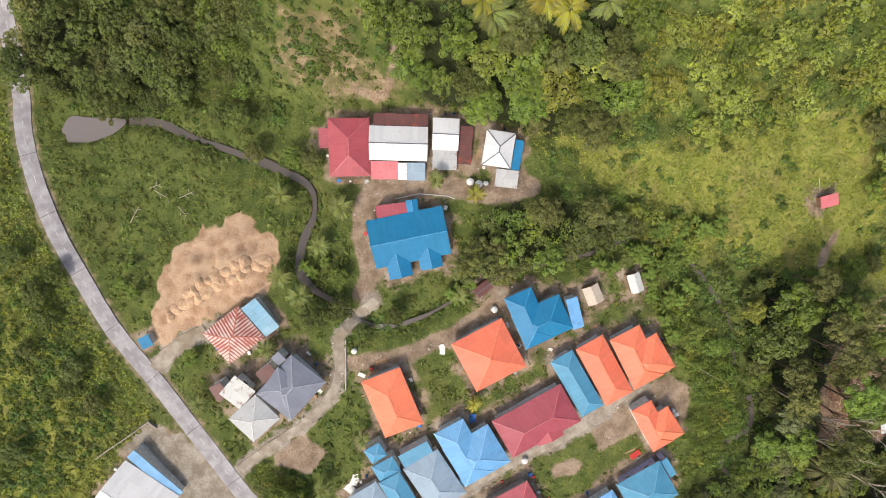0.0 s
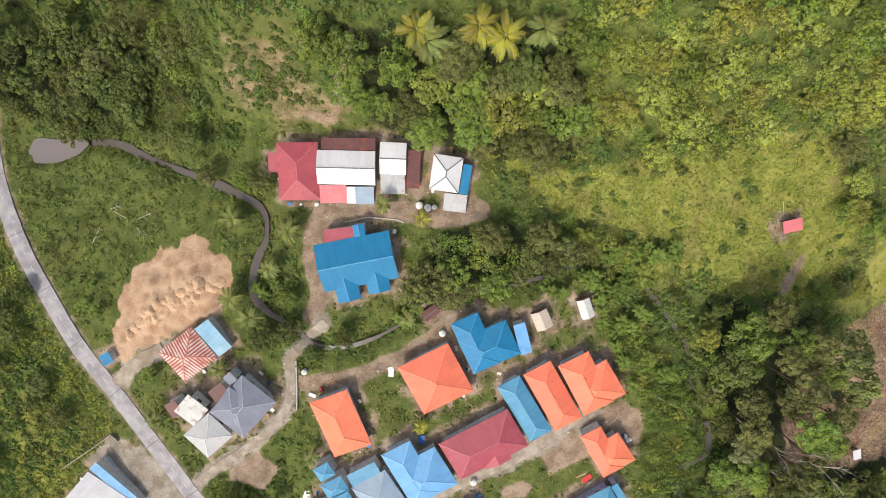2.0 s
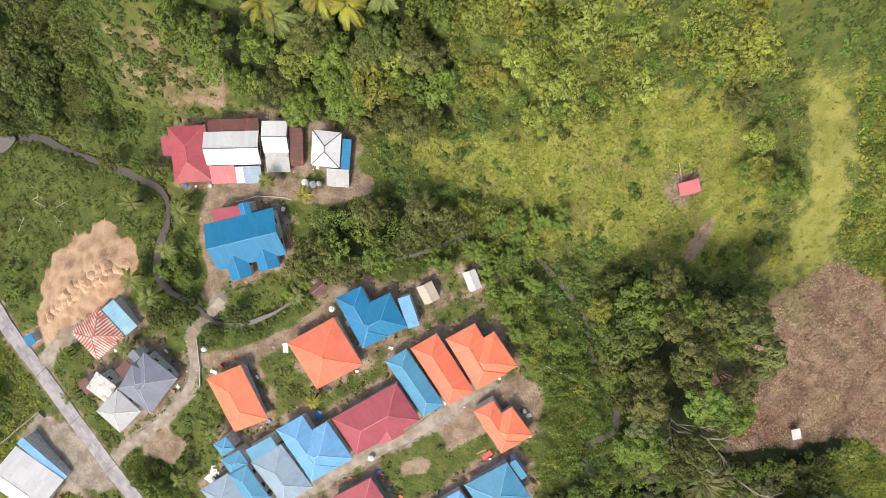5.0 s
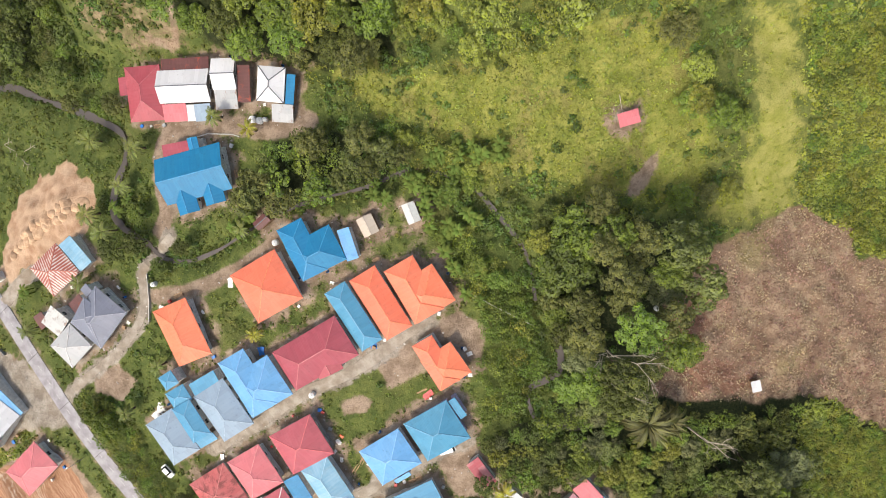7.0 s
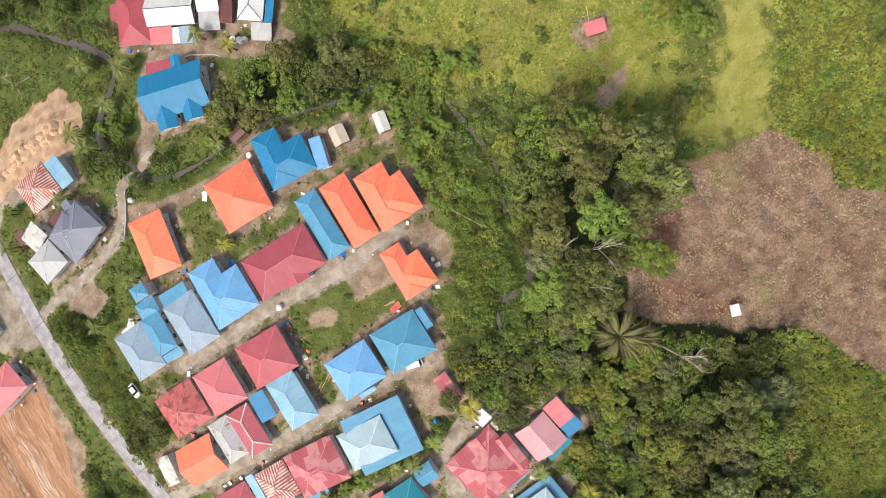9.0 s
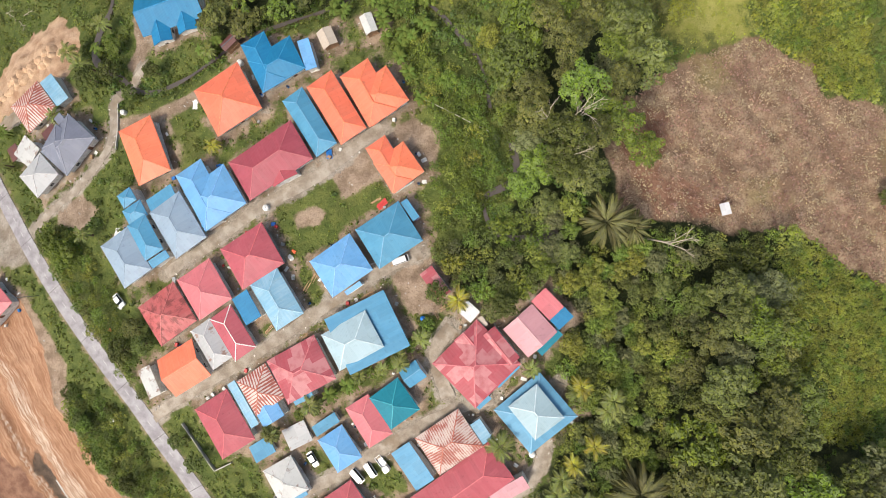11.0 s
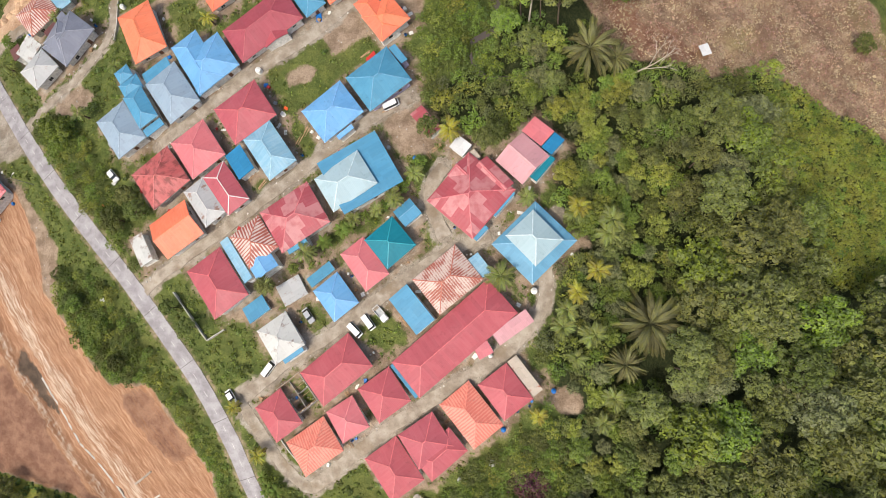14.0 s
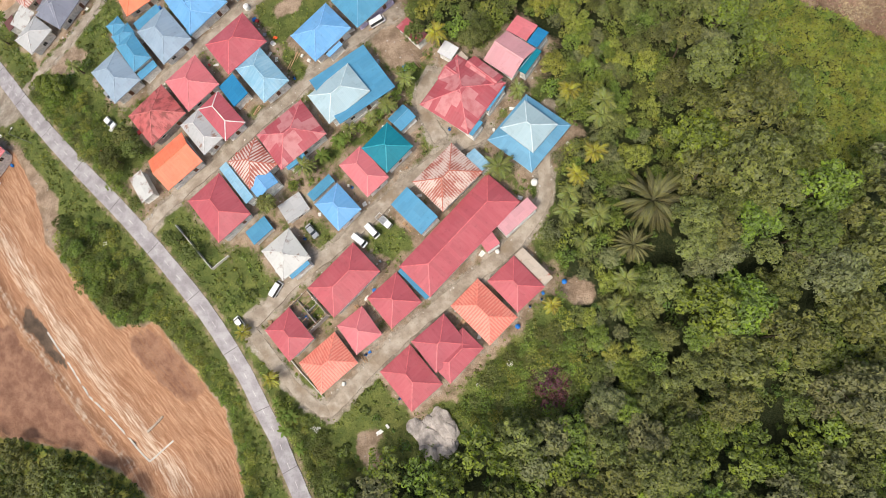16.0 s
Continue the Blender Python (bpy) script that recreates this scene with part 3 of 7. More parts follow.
plot("dark red sheet-roofed house with a side wing", ((-18.5, 20.8, 10.4, 14.5, 1.8), "hip", 3.2, "maroon"), ((-24.7, 23.0, 2.9, 4.8, 1.0), "shed_w", 2.9, "maroon"), cap="red")
plot("long white sheet-roofed house with patched lean-tos", ((-6.1, 22.0, 14.6, 8.5, -0.3), "gable_x", 3.6, "white"), ((-5.6, 27.8, 13.5, 3.1, 0.4), "shed_n", 2.9, "brown"), ((-9.6, 15.3, 6.8, 4.6, 1.0), "shed_s", 2.8, "pink"), ((-5.1, 15.1, 2.3, 4.3, 0.8), "shed_s", 2.75, "white"), ((-1.6, 15.1, 4.7, 4.5, 0.9), "shed_s", 2.7, "slate"), cap="dark", wall=2)
plot("white sheet-roofed house with a dark red side roof", ((5.7, 24.5, 6.6, 7.9, -1.1), "gable_x", 3.6, "white"), ((5.6, 18.1, 6.2, 4.9, -0.2), "shed_s", 2.9, "zinc"), ((10.8, 21.9, 3.3, 9.5, -2.1), "shed_e", 2.9, "brown"), cap="dark", wall=2)
plot("white hip-roofed house with dark ridges and blue lean-to", ((19.0, 21.1, 7.4, 8.8, -7.3), "hip", 3.6, "white"), ((23.9, 19.7, 2.2, 7.5, -7.6), "shed_e", 2.9, "blue"), ((21.4, 13.8, 5.8, 4.5, -5.0), "shed_s", 2.7, "zinc"), cap="dark", wall=4)
plot("wide bright blue roofed house with two front gables", ((-3.2, -1.2, 19.3, 12.4, 12.4), "gable_x", 3.3, "blue"), ((-2.5, 6.8, 2.9, 3.0, 9.8), "gable_y", 3.2, "blue"), ((-5.7, -8.3, 6.0, 6.4, 13.6), "gable_y", 3.25, "blue"), ((2.1, -6.3, 5.8, 5.5, 13.5), "gable_y", 3.25, "blue"), ((-7.5, 5.5, 7.9, 3.3, 8.2), "shed_n", 2.7, "maroon"), cap="cool", windows=3)
plot("blue double hip-roofed house with pale lean-to", ((30.7, -21.8, 13.2, 9.8, 25.8), "hip", 3.3, "blue"), ((27.2, -20.9, 7.4, 14.6, 25.5), "hip", 3.35, "blue"), ((39.1, -19.6, 3.1, 8.2, 16.5), "shed_e", 2.7, "sky"), cap="cool")
plot("orange square hip-roofed house", ((17.3, -30.3, 14.3, 14.4, 28.5), "hip", 3.3, "orange"), windows=3)
plot("narrow steel blue hip-roofed house", ((40.2, -37.8, 6.4, 17.5, 31.5), "hip", 3.2, "steel"), cap="cool")
plot("narrow orange hip-roofed house", ((47.3, -34.4, 7.8, 17.8, 30.6), "hip", 3.3, "orange"))
plot("orange double hip-roofed house with pale ridges", ((58.4, -32.1, 11.5, 10.8, 32.3), "hip", 3.3, "orange"), ((55.7, -31.1, 8.5, 15.4, 29.2), "hip", 3.4, "orange"), cap="own")
plot("long maroon hip-roofed house with a front gable", ((29.9, -47.4, 20.0, 11.7, 30.2), "hip", 3.3, "maroon"), ((33.2, -51.0, 7.2, 3.8, 26.0), "gable_y", 3.3, "maroon"), cap="red", windows=3)
plot("small orange double hip-roofed house", ((63.4, -50.5, 9.3, 9.3, 33.9), "hip", 3.2, "orange"), ((60.9, -49.6, 5.9, 13.4, 30.6), "hip", 3.3, "orange"))
plot("orange hip-roofed house beside the footpath", ((-6.9, -42.7, 10.4, 16.3, 22.0), "hip", 3.3, "orange"), windows=3)
plot("sky blue double hip-roofed house", ((14.7, -56.4, 13.3, 12.2, 31.2), "hip", 3.3, "sky"), ((11.4, -55.5, 8.4, 16.8, 29.7), "hip", 3.4, "sky"), ((13.4, -62.9, 5.5, 2.3, 31.6), "shed_s", 2.8, "steel"), cap="cool")
plot("slate blue hip-roofed house with a blue back roof", ((4.1, -63.2, 10.3, 14.5, 32.2), "hip", 3.3, "slate"), ((-0.9, -55.9, 8.4, 3.5, 29.6), "shed_n", 2.9, "steel"), cap="cool")
plot("stepped steel blue roofed house", ((-4.9, -66.3, 6.1, 10.8, 29.7), "hip", 4.1, "steel"), ((-11.1, -55.5, 4.5, 4.1, 31.6), "hip", 3.0, "steel"), ((-8.3, -59.7, 6.1, 4.8, 29.4), "hip", 3.4, "steel"), ((-1.7, -72.1, 5.9, 2.3, 30.8), "shed_s", 2.8, "steel"), cap="cool")
plot("slate grey hip-roofed house at the lane's end", ((-11.4, -71.5, 9.6, 13.5, 32.2), "hip", 3.2, "slate"), cap="cool")
plot("deep red hip-roofed house with grey walls", ((25.2, -71.8, 13.3, 12.1, 29.9), "hip", 3.3, "red"), cap="red", wall=2)
plot("pale blue hip-roofed house with a blue flat wing", ((31.7, -82.8, 8.6, 13.6, 31.4), "hip", 3.3, "pale"), ((23.3, -84.9, 5.1, 7.8, 30.1), "shed_w", 2.8, "blue"), cap="own")
plot("pink-red hip-roofed house by the lane", ((11.9, -80.1, 10.8, 12.2, 31.3), "hip", 3.3, "pink"), cap="red")
plot("rust-streaked red hip-roofed house", ((1.0, -86.5, 12.4, 12.2, 33.6), "hip", 3.2, "rust"), cap="red", wall=2)
plot("narrow red hip-roofed house with white ridges", ((19.5, -91.4, 7.0, 12.9, 33.1), "hip", 3.2, "red"), cap="white")
plot("pale grey sheet-roofed house", ((13.3, -94.3, 6.5, 11.8, 32.5), "hip", 3.0, "zinc"), cap="own")
plot("orange low-pitched house near the road", ((5.2, -100.6, 11.7, 10.9, 29.9), "gable_x", 3.1, "orange"))
plot("small white and rust roofed shed beside hedge", ((-5.7, -104.8, 4.2, 8.3, 24.8), "shed_w", 2.3, "dirty"), windows=0, kind="shed")
plot("bright sky blue hip-roofed house", ((48.6, -74.6, 12.6, 10.9, 32.8), "hip", 3.3, "sky"), ((51.6, -80.3, 4.8, 1.2, 33.2), "shed_s", 2.8, "sky"), cap="cool")
plot("steel blue hip-roofed house with lilac walls", ((60.8, -67.3, 13.1, 11.6, 31.4), "hip", 3.3, "steel"), ((66.2, -61.2, 1.9, 5.6, 33.3), "shed_e", 2.8, "steel"), cap="cool", wall=3, windows=3)
plot("grey-white roofed house with wide blue lower roof", ((55.0, -91.2, 16.5, 15.2, 25.6), "shed_e", 3.2, "steel"), ((51.4, -93.2, 13.0, 10.1, 28.0), "hip", 4.4, "ice"), cap="own")
plot("faded pink-red hip-roofed house", ((37.5, -100.7, 14.5, 12.3, 27.7), "hip", 3.3, "patched"), ((37.7, -107.6, 5.6, 2.4, 25.2), "shed_s", 2.9, "steel"), cap="red")
plot("worn striped tile roofed house with pale blue lean-tos", ((26.5, -105.9, 9.3, 10.1, 31.5), "hip", 3.4, "tile"), ((21.3, -109.9, 2.6, 12.9, 31.1), "shed_w", 2.75, "pale"), ((28.7, -112.0, 6.6, 4.8, 30.9), "gable_y", 2.95, "sky"), cap="red")
plot("red hip-roofed house at the lane corner", ((15.9, -115.3, 10.8, 14.9, 31.4), "hip", 3.3, "red"), cap="red")
plot("speckled white roofed house with blue lean-to", ((31.3, -130.1, 9.0, 9.9, 29.8), "hip", 3.2, "dirty"), ((24.7, -122.5, 6.4, 4.6, 30.8), "shed_n", 2.7, "steel"), ((34.5, -118.5, 6.5, 5.7, 25.7), "shed_e", 2.6, "zinc"), ((34.1, -134.1, 5.9, 2.4, 30.3), "shed_s", 2.7, "steel"), cap="own")
plot("small bright blue hip-roofed house", ((46.4, -121.1, 7.8, 9.6, 33.4), "hip", 3.2, "sky"), ((42.6, -115.2, 7.4, 2.8, 33.4), "shed_n", 2.8, "steel"), cap="cool")
plot("narrow pink-red hip-roofed house", ((54.3, -113.7, 7.2, 11.5, 32.3), "hip", 3.2, "pink"), cap="red")
plot("teal hip-roofed house beside the garden", ((61.1, -109.1, 9.1, 9.5, 35.5), "hip", 3.6, "teal"), cap="cool")
plot("small blue sheet-roofed outbuilding", ((65.7, -101.9, 5.3, 5.0, 34.7), "gable_x", 2.4, "steel"), windows=0, cap="red", kind="shed")
plot("red and white worn tile roofed house with blue lean-to", ((74.2, -119.0, 13.5, 10.9, 34.6), "hip", 3.4, "tile2"), ((82.3, -116.2, 2.9, 5.7, 33.8), "shed_e", 2.8, "pale"), cap="red")
plot("steel blue flat-roofed carport building", ((64.8, -125.5, 5.9, 11.1, 35.1), "shed_w", 2.9, "steel"), windows=0)
plot("very long red roofed longhouse with faded patches", ((74.4, -133.1, 31.3, 10.9, 36.4), "hip", 3.4, "red"), ((88.7, -131.5, 10.0, 3.5, 31.4), "shed_s", 2.9, "rosy"), ((81.3, -136.4, 3.8, 3.2, 24.5), "shed_s", 2.9, "pink"), cap="red", windows=3)
plot("red gable-roofed house by the lane", ((44.6, -138.8, 15.9, 10.3, 34.9), "hip", 3.3, "red"), cap="red")
plot("red hip-roofed house edged with blue sheets", ((55.9, -145.7, 9.7, 9.9, 31.3), "hip", 3.4, "red"), ((61.3, -142.5, 1.5, 10.1, 35.9), "shed_e", 2.8, "steel"), cap="red")
plot("small red hip-roofed house at the road junction", ((28.2, -149.4, 8.4, 10.5, 33.0), "hip", 3.2, "red"), cap="red")
plot("salmon tile roofed house", ((36.4, -157.8, 11.9, 9.9, 30.7), "hip", 3.2, "salmon"), cap="warm")
plot("small faded pink hip-roofed house", ((45.9, -151.3, 8.0, 8.8, 28.1), "hip", 3.2, "pink"), cap="red")
plot("dark red hip-roofed house at the village edge", ((55.9, -164.6, 10.1, 12.6, 32.0), "hip", 3.2, "red"), cap="red")
plot("stepped red hip-roofed house", ((64.8, -157.6, 10.5, 9.7, 30.4), "hip", 3.7, "red"), ((68.2, -161.1, 11.7, 7.1, 36.8), "hip", 3.0, "red"), cap="red")
plot("salmon orange tile roofed house", ((76.6, -151.9, 9.4, 13.4, 35.4), "hip", 3.2, "salmon"), cap="warm")
plot("red hip-roofed house with a beige lean-to", ((85.4, -146.8, 8.9, 10.5, 33.3), "hip", 3.3, "red"), ((90.4, -143.3, 2.8, 10.2, 33.5), "shed_e", 2.7, "beige"), cap="red")
plot("large patched red roofed house with blue edges", ((81.5, -99.2, 15.7, 15.0, 44.3), "hip", 3.4, "patched"), ((87.3, -95.2, 4.8, 9.6, 38.6), "gable_y", 3.5, "patched"), ((81.0, -94.2, 6.5, 7.2, 39.3), "gable_y", 3.5, "patched"), ((88.6, -101.5, 7.4, 2.8, 44.8), "shed_s", 2.9, "steel"), ((82.6, -108.0, 4.2, 3.0, 42.1), "shed_s", 2.85, "steel"), cap="red")
plot("faded pink gable-roofed house with red and blue annexes", ((94.7, -91.2, 9.5, 9.0, 41.2), "gable_y", 3.4, "rosy"), ((99.0, -84.8, 4.8, 6.3, 42.9), "shed_n", 2.9, "pink"), ((102.3, -88.3, 4.8, 3.2, 42.9), "shed_n", 2.75, "blue"), ((99.2, -94.0, 2.2, 7.2, -44.6), "shed_n", 2.8, "teal"), cap="red")
plot("two-tier pale blue pyramid-roofed house", ((95.5, -111.7, 14.9, 13.8, 39.9), "hip", 3.1, "mid"), ((95.7, -110.9, 9.0, 10.2, 38.7), "hip", 5.0, "ice"), cap="own")
plot("low red and white patched shed", ((71.9, -79.3, 3.7, 8.0, 36.0), "shed_e", 2.3, "patched"), windows=0, kind="shed")
plot("small white sheet-roofed shed", ((80.0, -86.5, 3.7, 4.2, 47.3), "shed_s", 2.3, "white"), windows=0, kind="shed")
plot("dark grey hip-roofed house with white annexes", ((-32.5, -39.4, 13.7, 11.2, 49.2), "hip", 3.6, "grey"), ((-34.6, -39.0, 7.7, 8.1, -34.3), "hip", 4.3, "grey"), ((-35.5, -31.8, 2.6, 2.8, 43.2), "shed_n", 3.0, "grey"), ((-50.6, -40.6, 3.6, 4.2, 29.7), "shed_w", 2.8, "brown"), ((-41.9, -47.6, 9.5, 8.8, 43.2), "hip", 3.4, "zinc"), ((-45.9, -40.6, 6.7, 6.5, 49.8), "shed_w", 3.0, "dirty"), ((-38.6, -35.6, 4.5, 3.4, 38.7), "shed_n", 2.9, "brown"), cap="own")
plot("red and white striped tile roofed house with blue lean-to", ((-47.3, -26.8, 11.5, 10.4, 38.1), "hip", 3.4, "tile"), ((-40.6, -22.2, 4.3, 9.5, 38.2), "shed_e", 2.8, "pale"), cap="red")
plot("large white warehouse roof with a blue edge", ((-73.5, -70.5, 16.1, 16.4, 51.5), "gable_y", 4.0, "white"), ((-67.9, -63.4, 2.5, 16.6, 44.4), "shed_e", 3.6, "sky"), cap="own", windows=0)
plot("pink-red hip-roofed house on bare ground", ((-59.0, -84.9, 14.7, 9.9, 42.9), "hip", 3.3, "pink"), cap="red")
plot("blue roadside bus shelter", ((-71.0, -29.8, 3.1, 3.1, 28.4), "shed_n", 2.4, "blue"), windows=0, kind="shelter")
plot("small dark brown hut", ((15.7, -13.8, 4.4, 2.6, 38.3), "gable_x", 2.2, "brown"), windows=0, kind="hut", wall=4, cap="dark")
plot("weathered grey-brown plank shed", ((44.0, -15.1, 4.3, 5.0, 24.2), "gable_y", 2.3, "beige"), windows=0, kind="shed", wall=4)
plot("white and rust sheet-roofed shed", ((55.1, -12.1, 3.4, 5.2, 20.2), "gable_y", 2.3, "dirty"), windows=0, kind="shed", wall=4)
plot("small red-roofed hut in the meadow", ((108.0, 9.5, 4.9, 3.3, 15.0), "shed_s", 2.3, "pink"), windows=0, kind="hut", wall=4)
plot("small white-roofed hut at the forest edge", ((145.6, -61.8, 2.5, 3.2, 12.9), "shed_e", 2.3, "white"), windows=0, kind="hut", wall=4)
plot("tiny beige sheet-roofed shed", ((83.1, -89.1, 1.9, 2.6, 32.4), "shed_s", 2.3, "beige"), windows=0, kind="shed")


# ---- the ground: one sheet to the horizon ----
gx = np.concatenate([[-2500, -1200, -600, -350, -240, -190], np.arange(-160, 232, 1.25), [260, 320, 420, 640, 1200, 2500]])
gy = np.concatenate([[-2500, -1200, -640, -440, -340, -290], np.arange(-255, 112, 1.25), [130, 170, 240, 400, 700, 1300, 2500]])
GX, GY = np.meshgrid(gx, gy)


def fuzz(x, y, size, seed=0.0):
    """Cheap smooth noise, about -1 to 1, on arrays."""
    out = 0
    for k, (a, b) in enumerate(((1.0, 0.37), (-0.61, 0.83), (0.23, -1.13), (1.37, 0.71), (-1.21, -0.94))):
        out = out + np.sin((x * a + y * b) * 2 * math.pi / size * (1 + 0.27 * k) + seed * (k + 1.7) + 1.3 * np.sin((x * b - y * a) * 2 * math.pi / size * 0.61 + seed * 2.1 + k))
    return out / 3.0


def grow(d, soft):
    return np.clip(0.5 + d / (2 * soft), 0, 1)


d_road = off_line(ROAD, GX, GY)
d_lane = np.min([off_line(p, GX, GY) - w / 2 for p, w in LANES], axis=0)
d_track = np.min([off_line(p, GX, GY) - w / 2 for p, w in TRACKS], axis=0)
d_stream = np.minimum(off_line(STREAM, GX, GY), off_line(STREAM_END, GX, GY))
d_brook = off_line(STREAM[:CROSSING], GX, GY)
in_pond = inside(POND, GX, GY)
in_house = np.max([in_box(b[0], GX, GY) for _, blocks, *_ in PLOTS for b in blocks], axis=0)
in_sand = inside(SAND, GX, GY)
in_brown = inside(BROWN, GX, GY)
in_excav = inside(EXCAV, GX, GY)
in_wood = {k: inside(v, GX, GY) for k, v in WOODS.items()}
wood_any = np.max(list(in_wood.values()), axis=0)
built = np.maximum(np.maximum(in_house, -d_lane), 4.0 - d_road)
flatten = grow(np.maximum(built, 0) - 1.0 + np.minimum(built, 0), 2.5)

CUT_A, CUT_B = np.array((-44.2, -136.5)), np.array((-22.1, -175.6))
cut_w = (CUT_B - CUT_A) / np.linalg.norm(CUT_B - CUT_A)
cut_n = (GX - CUT_A[0]) * -cut_w[1] + (GY - CUT_A[1]) * cut_w[0]      # across the cutting, up towards the road
cut_s = (GX - CUT_A[0]) * cut_w[0] + (GY - CUT_A[1]) * cut_w[1]
MASK = {
    "soil": np.maximum.reduce([grow(-d_track, 1.5), grow(in_house + 3.0 + 1.6 * fuzz(GX, GY, 13, 4), 2.5) * 0.72, grow(inside(BARE_N, GX, GY), 5.0) * 0.28,
                               *[grow(inside(p, GX, GY), 1.5) for p in DIRT], grow(4.2 - d_road, 1.0) * 0.5]),
    "grey": np.maximum.reduce([grow(inside(YARD, GX, GY) + 1.0 * fuzz(GX, GY, 8, 5), 1.5) * 0.9, grow(-d_lane + 0.9 + 0.8 * fuzz(GX, GY, 9, 3), 1.2), grow(in_house + 1.2 + 1.2 * fuzz(GX, GY, 10, 6), 1.5) * 0.52]),
    "dry": np.maximum(grow(in_brown + 1.5 * fuzz(GX, GY, 23, 3), 2.5), grow(inside(BARE_N, GX, GY) + 2 * fuzz(GX, GY, 14, 3), 4.0) * 0.5),
    "cut": grow(in_excav + 1, 1.0),
    # dark floor of the tall woods, crown shade painted in; scrub left out
    "shaded_litter": grow(np.max([v for k, v in in_wood.items() if k not in ("bright", "east_scrub", "strip_scrub", "river_e", "village_edge", "north_east", "hedge", "cut_bank", "verge", "south_garden", "verge_east", "north_slope")], axis=0) - 1.0 + 1.5 * fuzz(GX, GY, 15, 9), 2.0) * 0.95,
    "straw": grow(inside(STRAW, GX, GY) + 2.5 * fuzz(GX, GY, 17, 5), 7.0) * 0.85,
    "meadow": np.maximum(grow(inside(MEADOW, GX, GY) + 3 * fuzz(GX, GY, 31, 1), 7.0), grow(-100 - GX + 0.55 * (-30 - GY), 8.0) * 0.75),
    "sand": np.maximum(grow(in_sand + 1.2 * fuzz(GX, GY, 11, 2), 1.2), grow(in_excav + 1.0 * fuzz(GX, GY, 19, 4), 1.2) * 0.9),
    "mud": np.maximum.reduce([grow(np.maximum(1.05 - d_brook, 0.4 - d_stream), 0.9), grow(in_pond + 0.2, 0.5) * 0.8, grow(1.7 - np.abs(cut_n + 2.6 + 1.6 * fuzz(GX, GY, 21, 2)), 1.1) * grow(in_excav, 1) * grow(10.5 - np.abs(cut_s + 0) + 2 * fuzz(GX, GY, 6, 8), 2.5)]),
    "red": np.maximum.reduce([grow(inside(RED, GX, GY) + 1.2 * fuzz(GX, GY, 14, 3), 1.5) * grow(in_excav, 1), grow(inside(BLOCK, GX, GY) + 0.6 * fuzz(GX, GY, 8, 2), 1.0) * 0.56, grow(inside(BURN, GX, GY) + 2.5 * fuzz(GX, GY, 12, 2), 3.0) * 0.62]),
    "pale": np.maximum(grow(3.4 - np.abs(cut_n - 3.8 + 1.2 * fuzz(GX, GY, 27, 6)), 3.0) * grow(in_excav - 2, 2) * 0.58, grow(0.7 - np.abs(cut_n + 5.5 + 0.5 * fuzz(GX, GY, 23, 6)), 0.6) * grow(in_excav, 2) * 0.7),
}
MASK["soil"] = np.maximum(MASK["soil"], grow(in_excav + 0.5, 1.5) * 0.95)

relief = 0.22 * fuzz(GX, GY, 9.0, 1) + 0.10 * fuzz(GX, GY, 3.7, 2) + 0.5 * fuzz(GX, GY, 38, 6)
relief = relief * (1 - flatten)
relief += np.clip(in_sand / 9, 0, 1) * 2.2 * (1 + 0.2 * fuzz(GX, GY, 7, 5))
relief += np.clip(in_sand / 2, 0, 1) * (0.55 * np.abs(np.sin((GX * 0.86 + GY * 0.5) * 1.05 + 0.6 * fuzz(GX, GY, 9, 2))) * np.clip(1.3 - np.abs(GY + 17 - 0.35 * (GX + 58)) / 6, 0, 1) + 0.22 * fuzz(GX * 0.8 + GY * 0.6, GX * 0.6 - GY * 0.8, 4.0, 7))
relief += np.clip(in_excav / 2.5, 0, 1) * (-1.6 + 1.0 * grow(inside(BLOCK, GX, GY), 0.7) + 1.2 * grow(-5.5 - cut_n, 0.8) - 0.5 * grow(2.0 - np.abs(cut_n + 2.6), 0.7) + 0.2 * fuzz(cut_n * 3, cut_s * 0.5, 8, 3) + 0.13 * fuzz(GX, GY, 4.2, 11))
relief += np.clip(in_brown / 6, 0, 1) * (0.4 * fuzz(GX, GY, 7, 3) + 0.28 * fuzz(GX, GY, 3.3, 8) + 0.5 * fuzz(GX, GY, 22, 4))
relief -= 1.5 * np.clip(1.4 - d_stream / 2.6, 0, 1) + 1.5 * np.clip(in_pond / 1.5 + 0.6, 0, 1)
HEIGHT = land(GX, GY) + relief
pond_x, pond_y = np.array(POND).T
POND_Z = float(np.mean(land(pond_x, pond_y))) - 0.7
HEIGHT = np.where(in_pond > -0.4, np.minimum(HEIGHT, POND_Z - 0.45), HEIGHT)


def grid_value(field, x, y):
    """Value of a field of the sheet at places."""
    x, y = np.asarray(x, float), np.asarray(y, float)
    i = np.clip(np.searchsorted(gx, x) - 1, 0, len(gx) - 2)
    j = np.clip(np.searchsorted(gy, y) - 1, 0, len(gy) - 2)
    s = np.clip((x - gx[i]) / (gx[i + 1] - gx[i]), 0, 1)
    t = np.clip((y - gy[j]) / (gy[j + 1] - gy[j]), 0, 1)
    return (field[j, i] * (1 - s) + field[j, i + 1] * s) * (1 - t) + (field[j + 1, i] * (1 - s) + field[j + 1, i + 1] * s) * t


def top(x, y):
    return float(grid_value(HEIGHT, x, y))


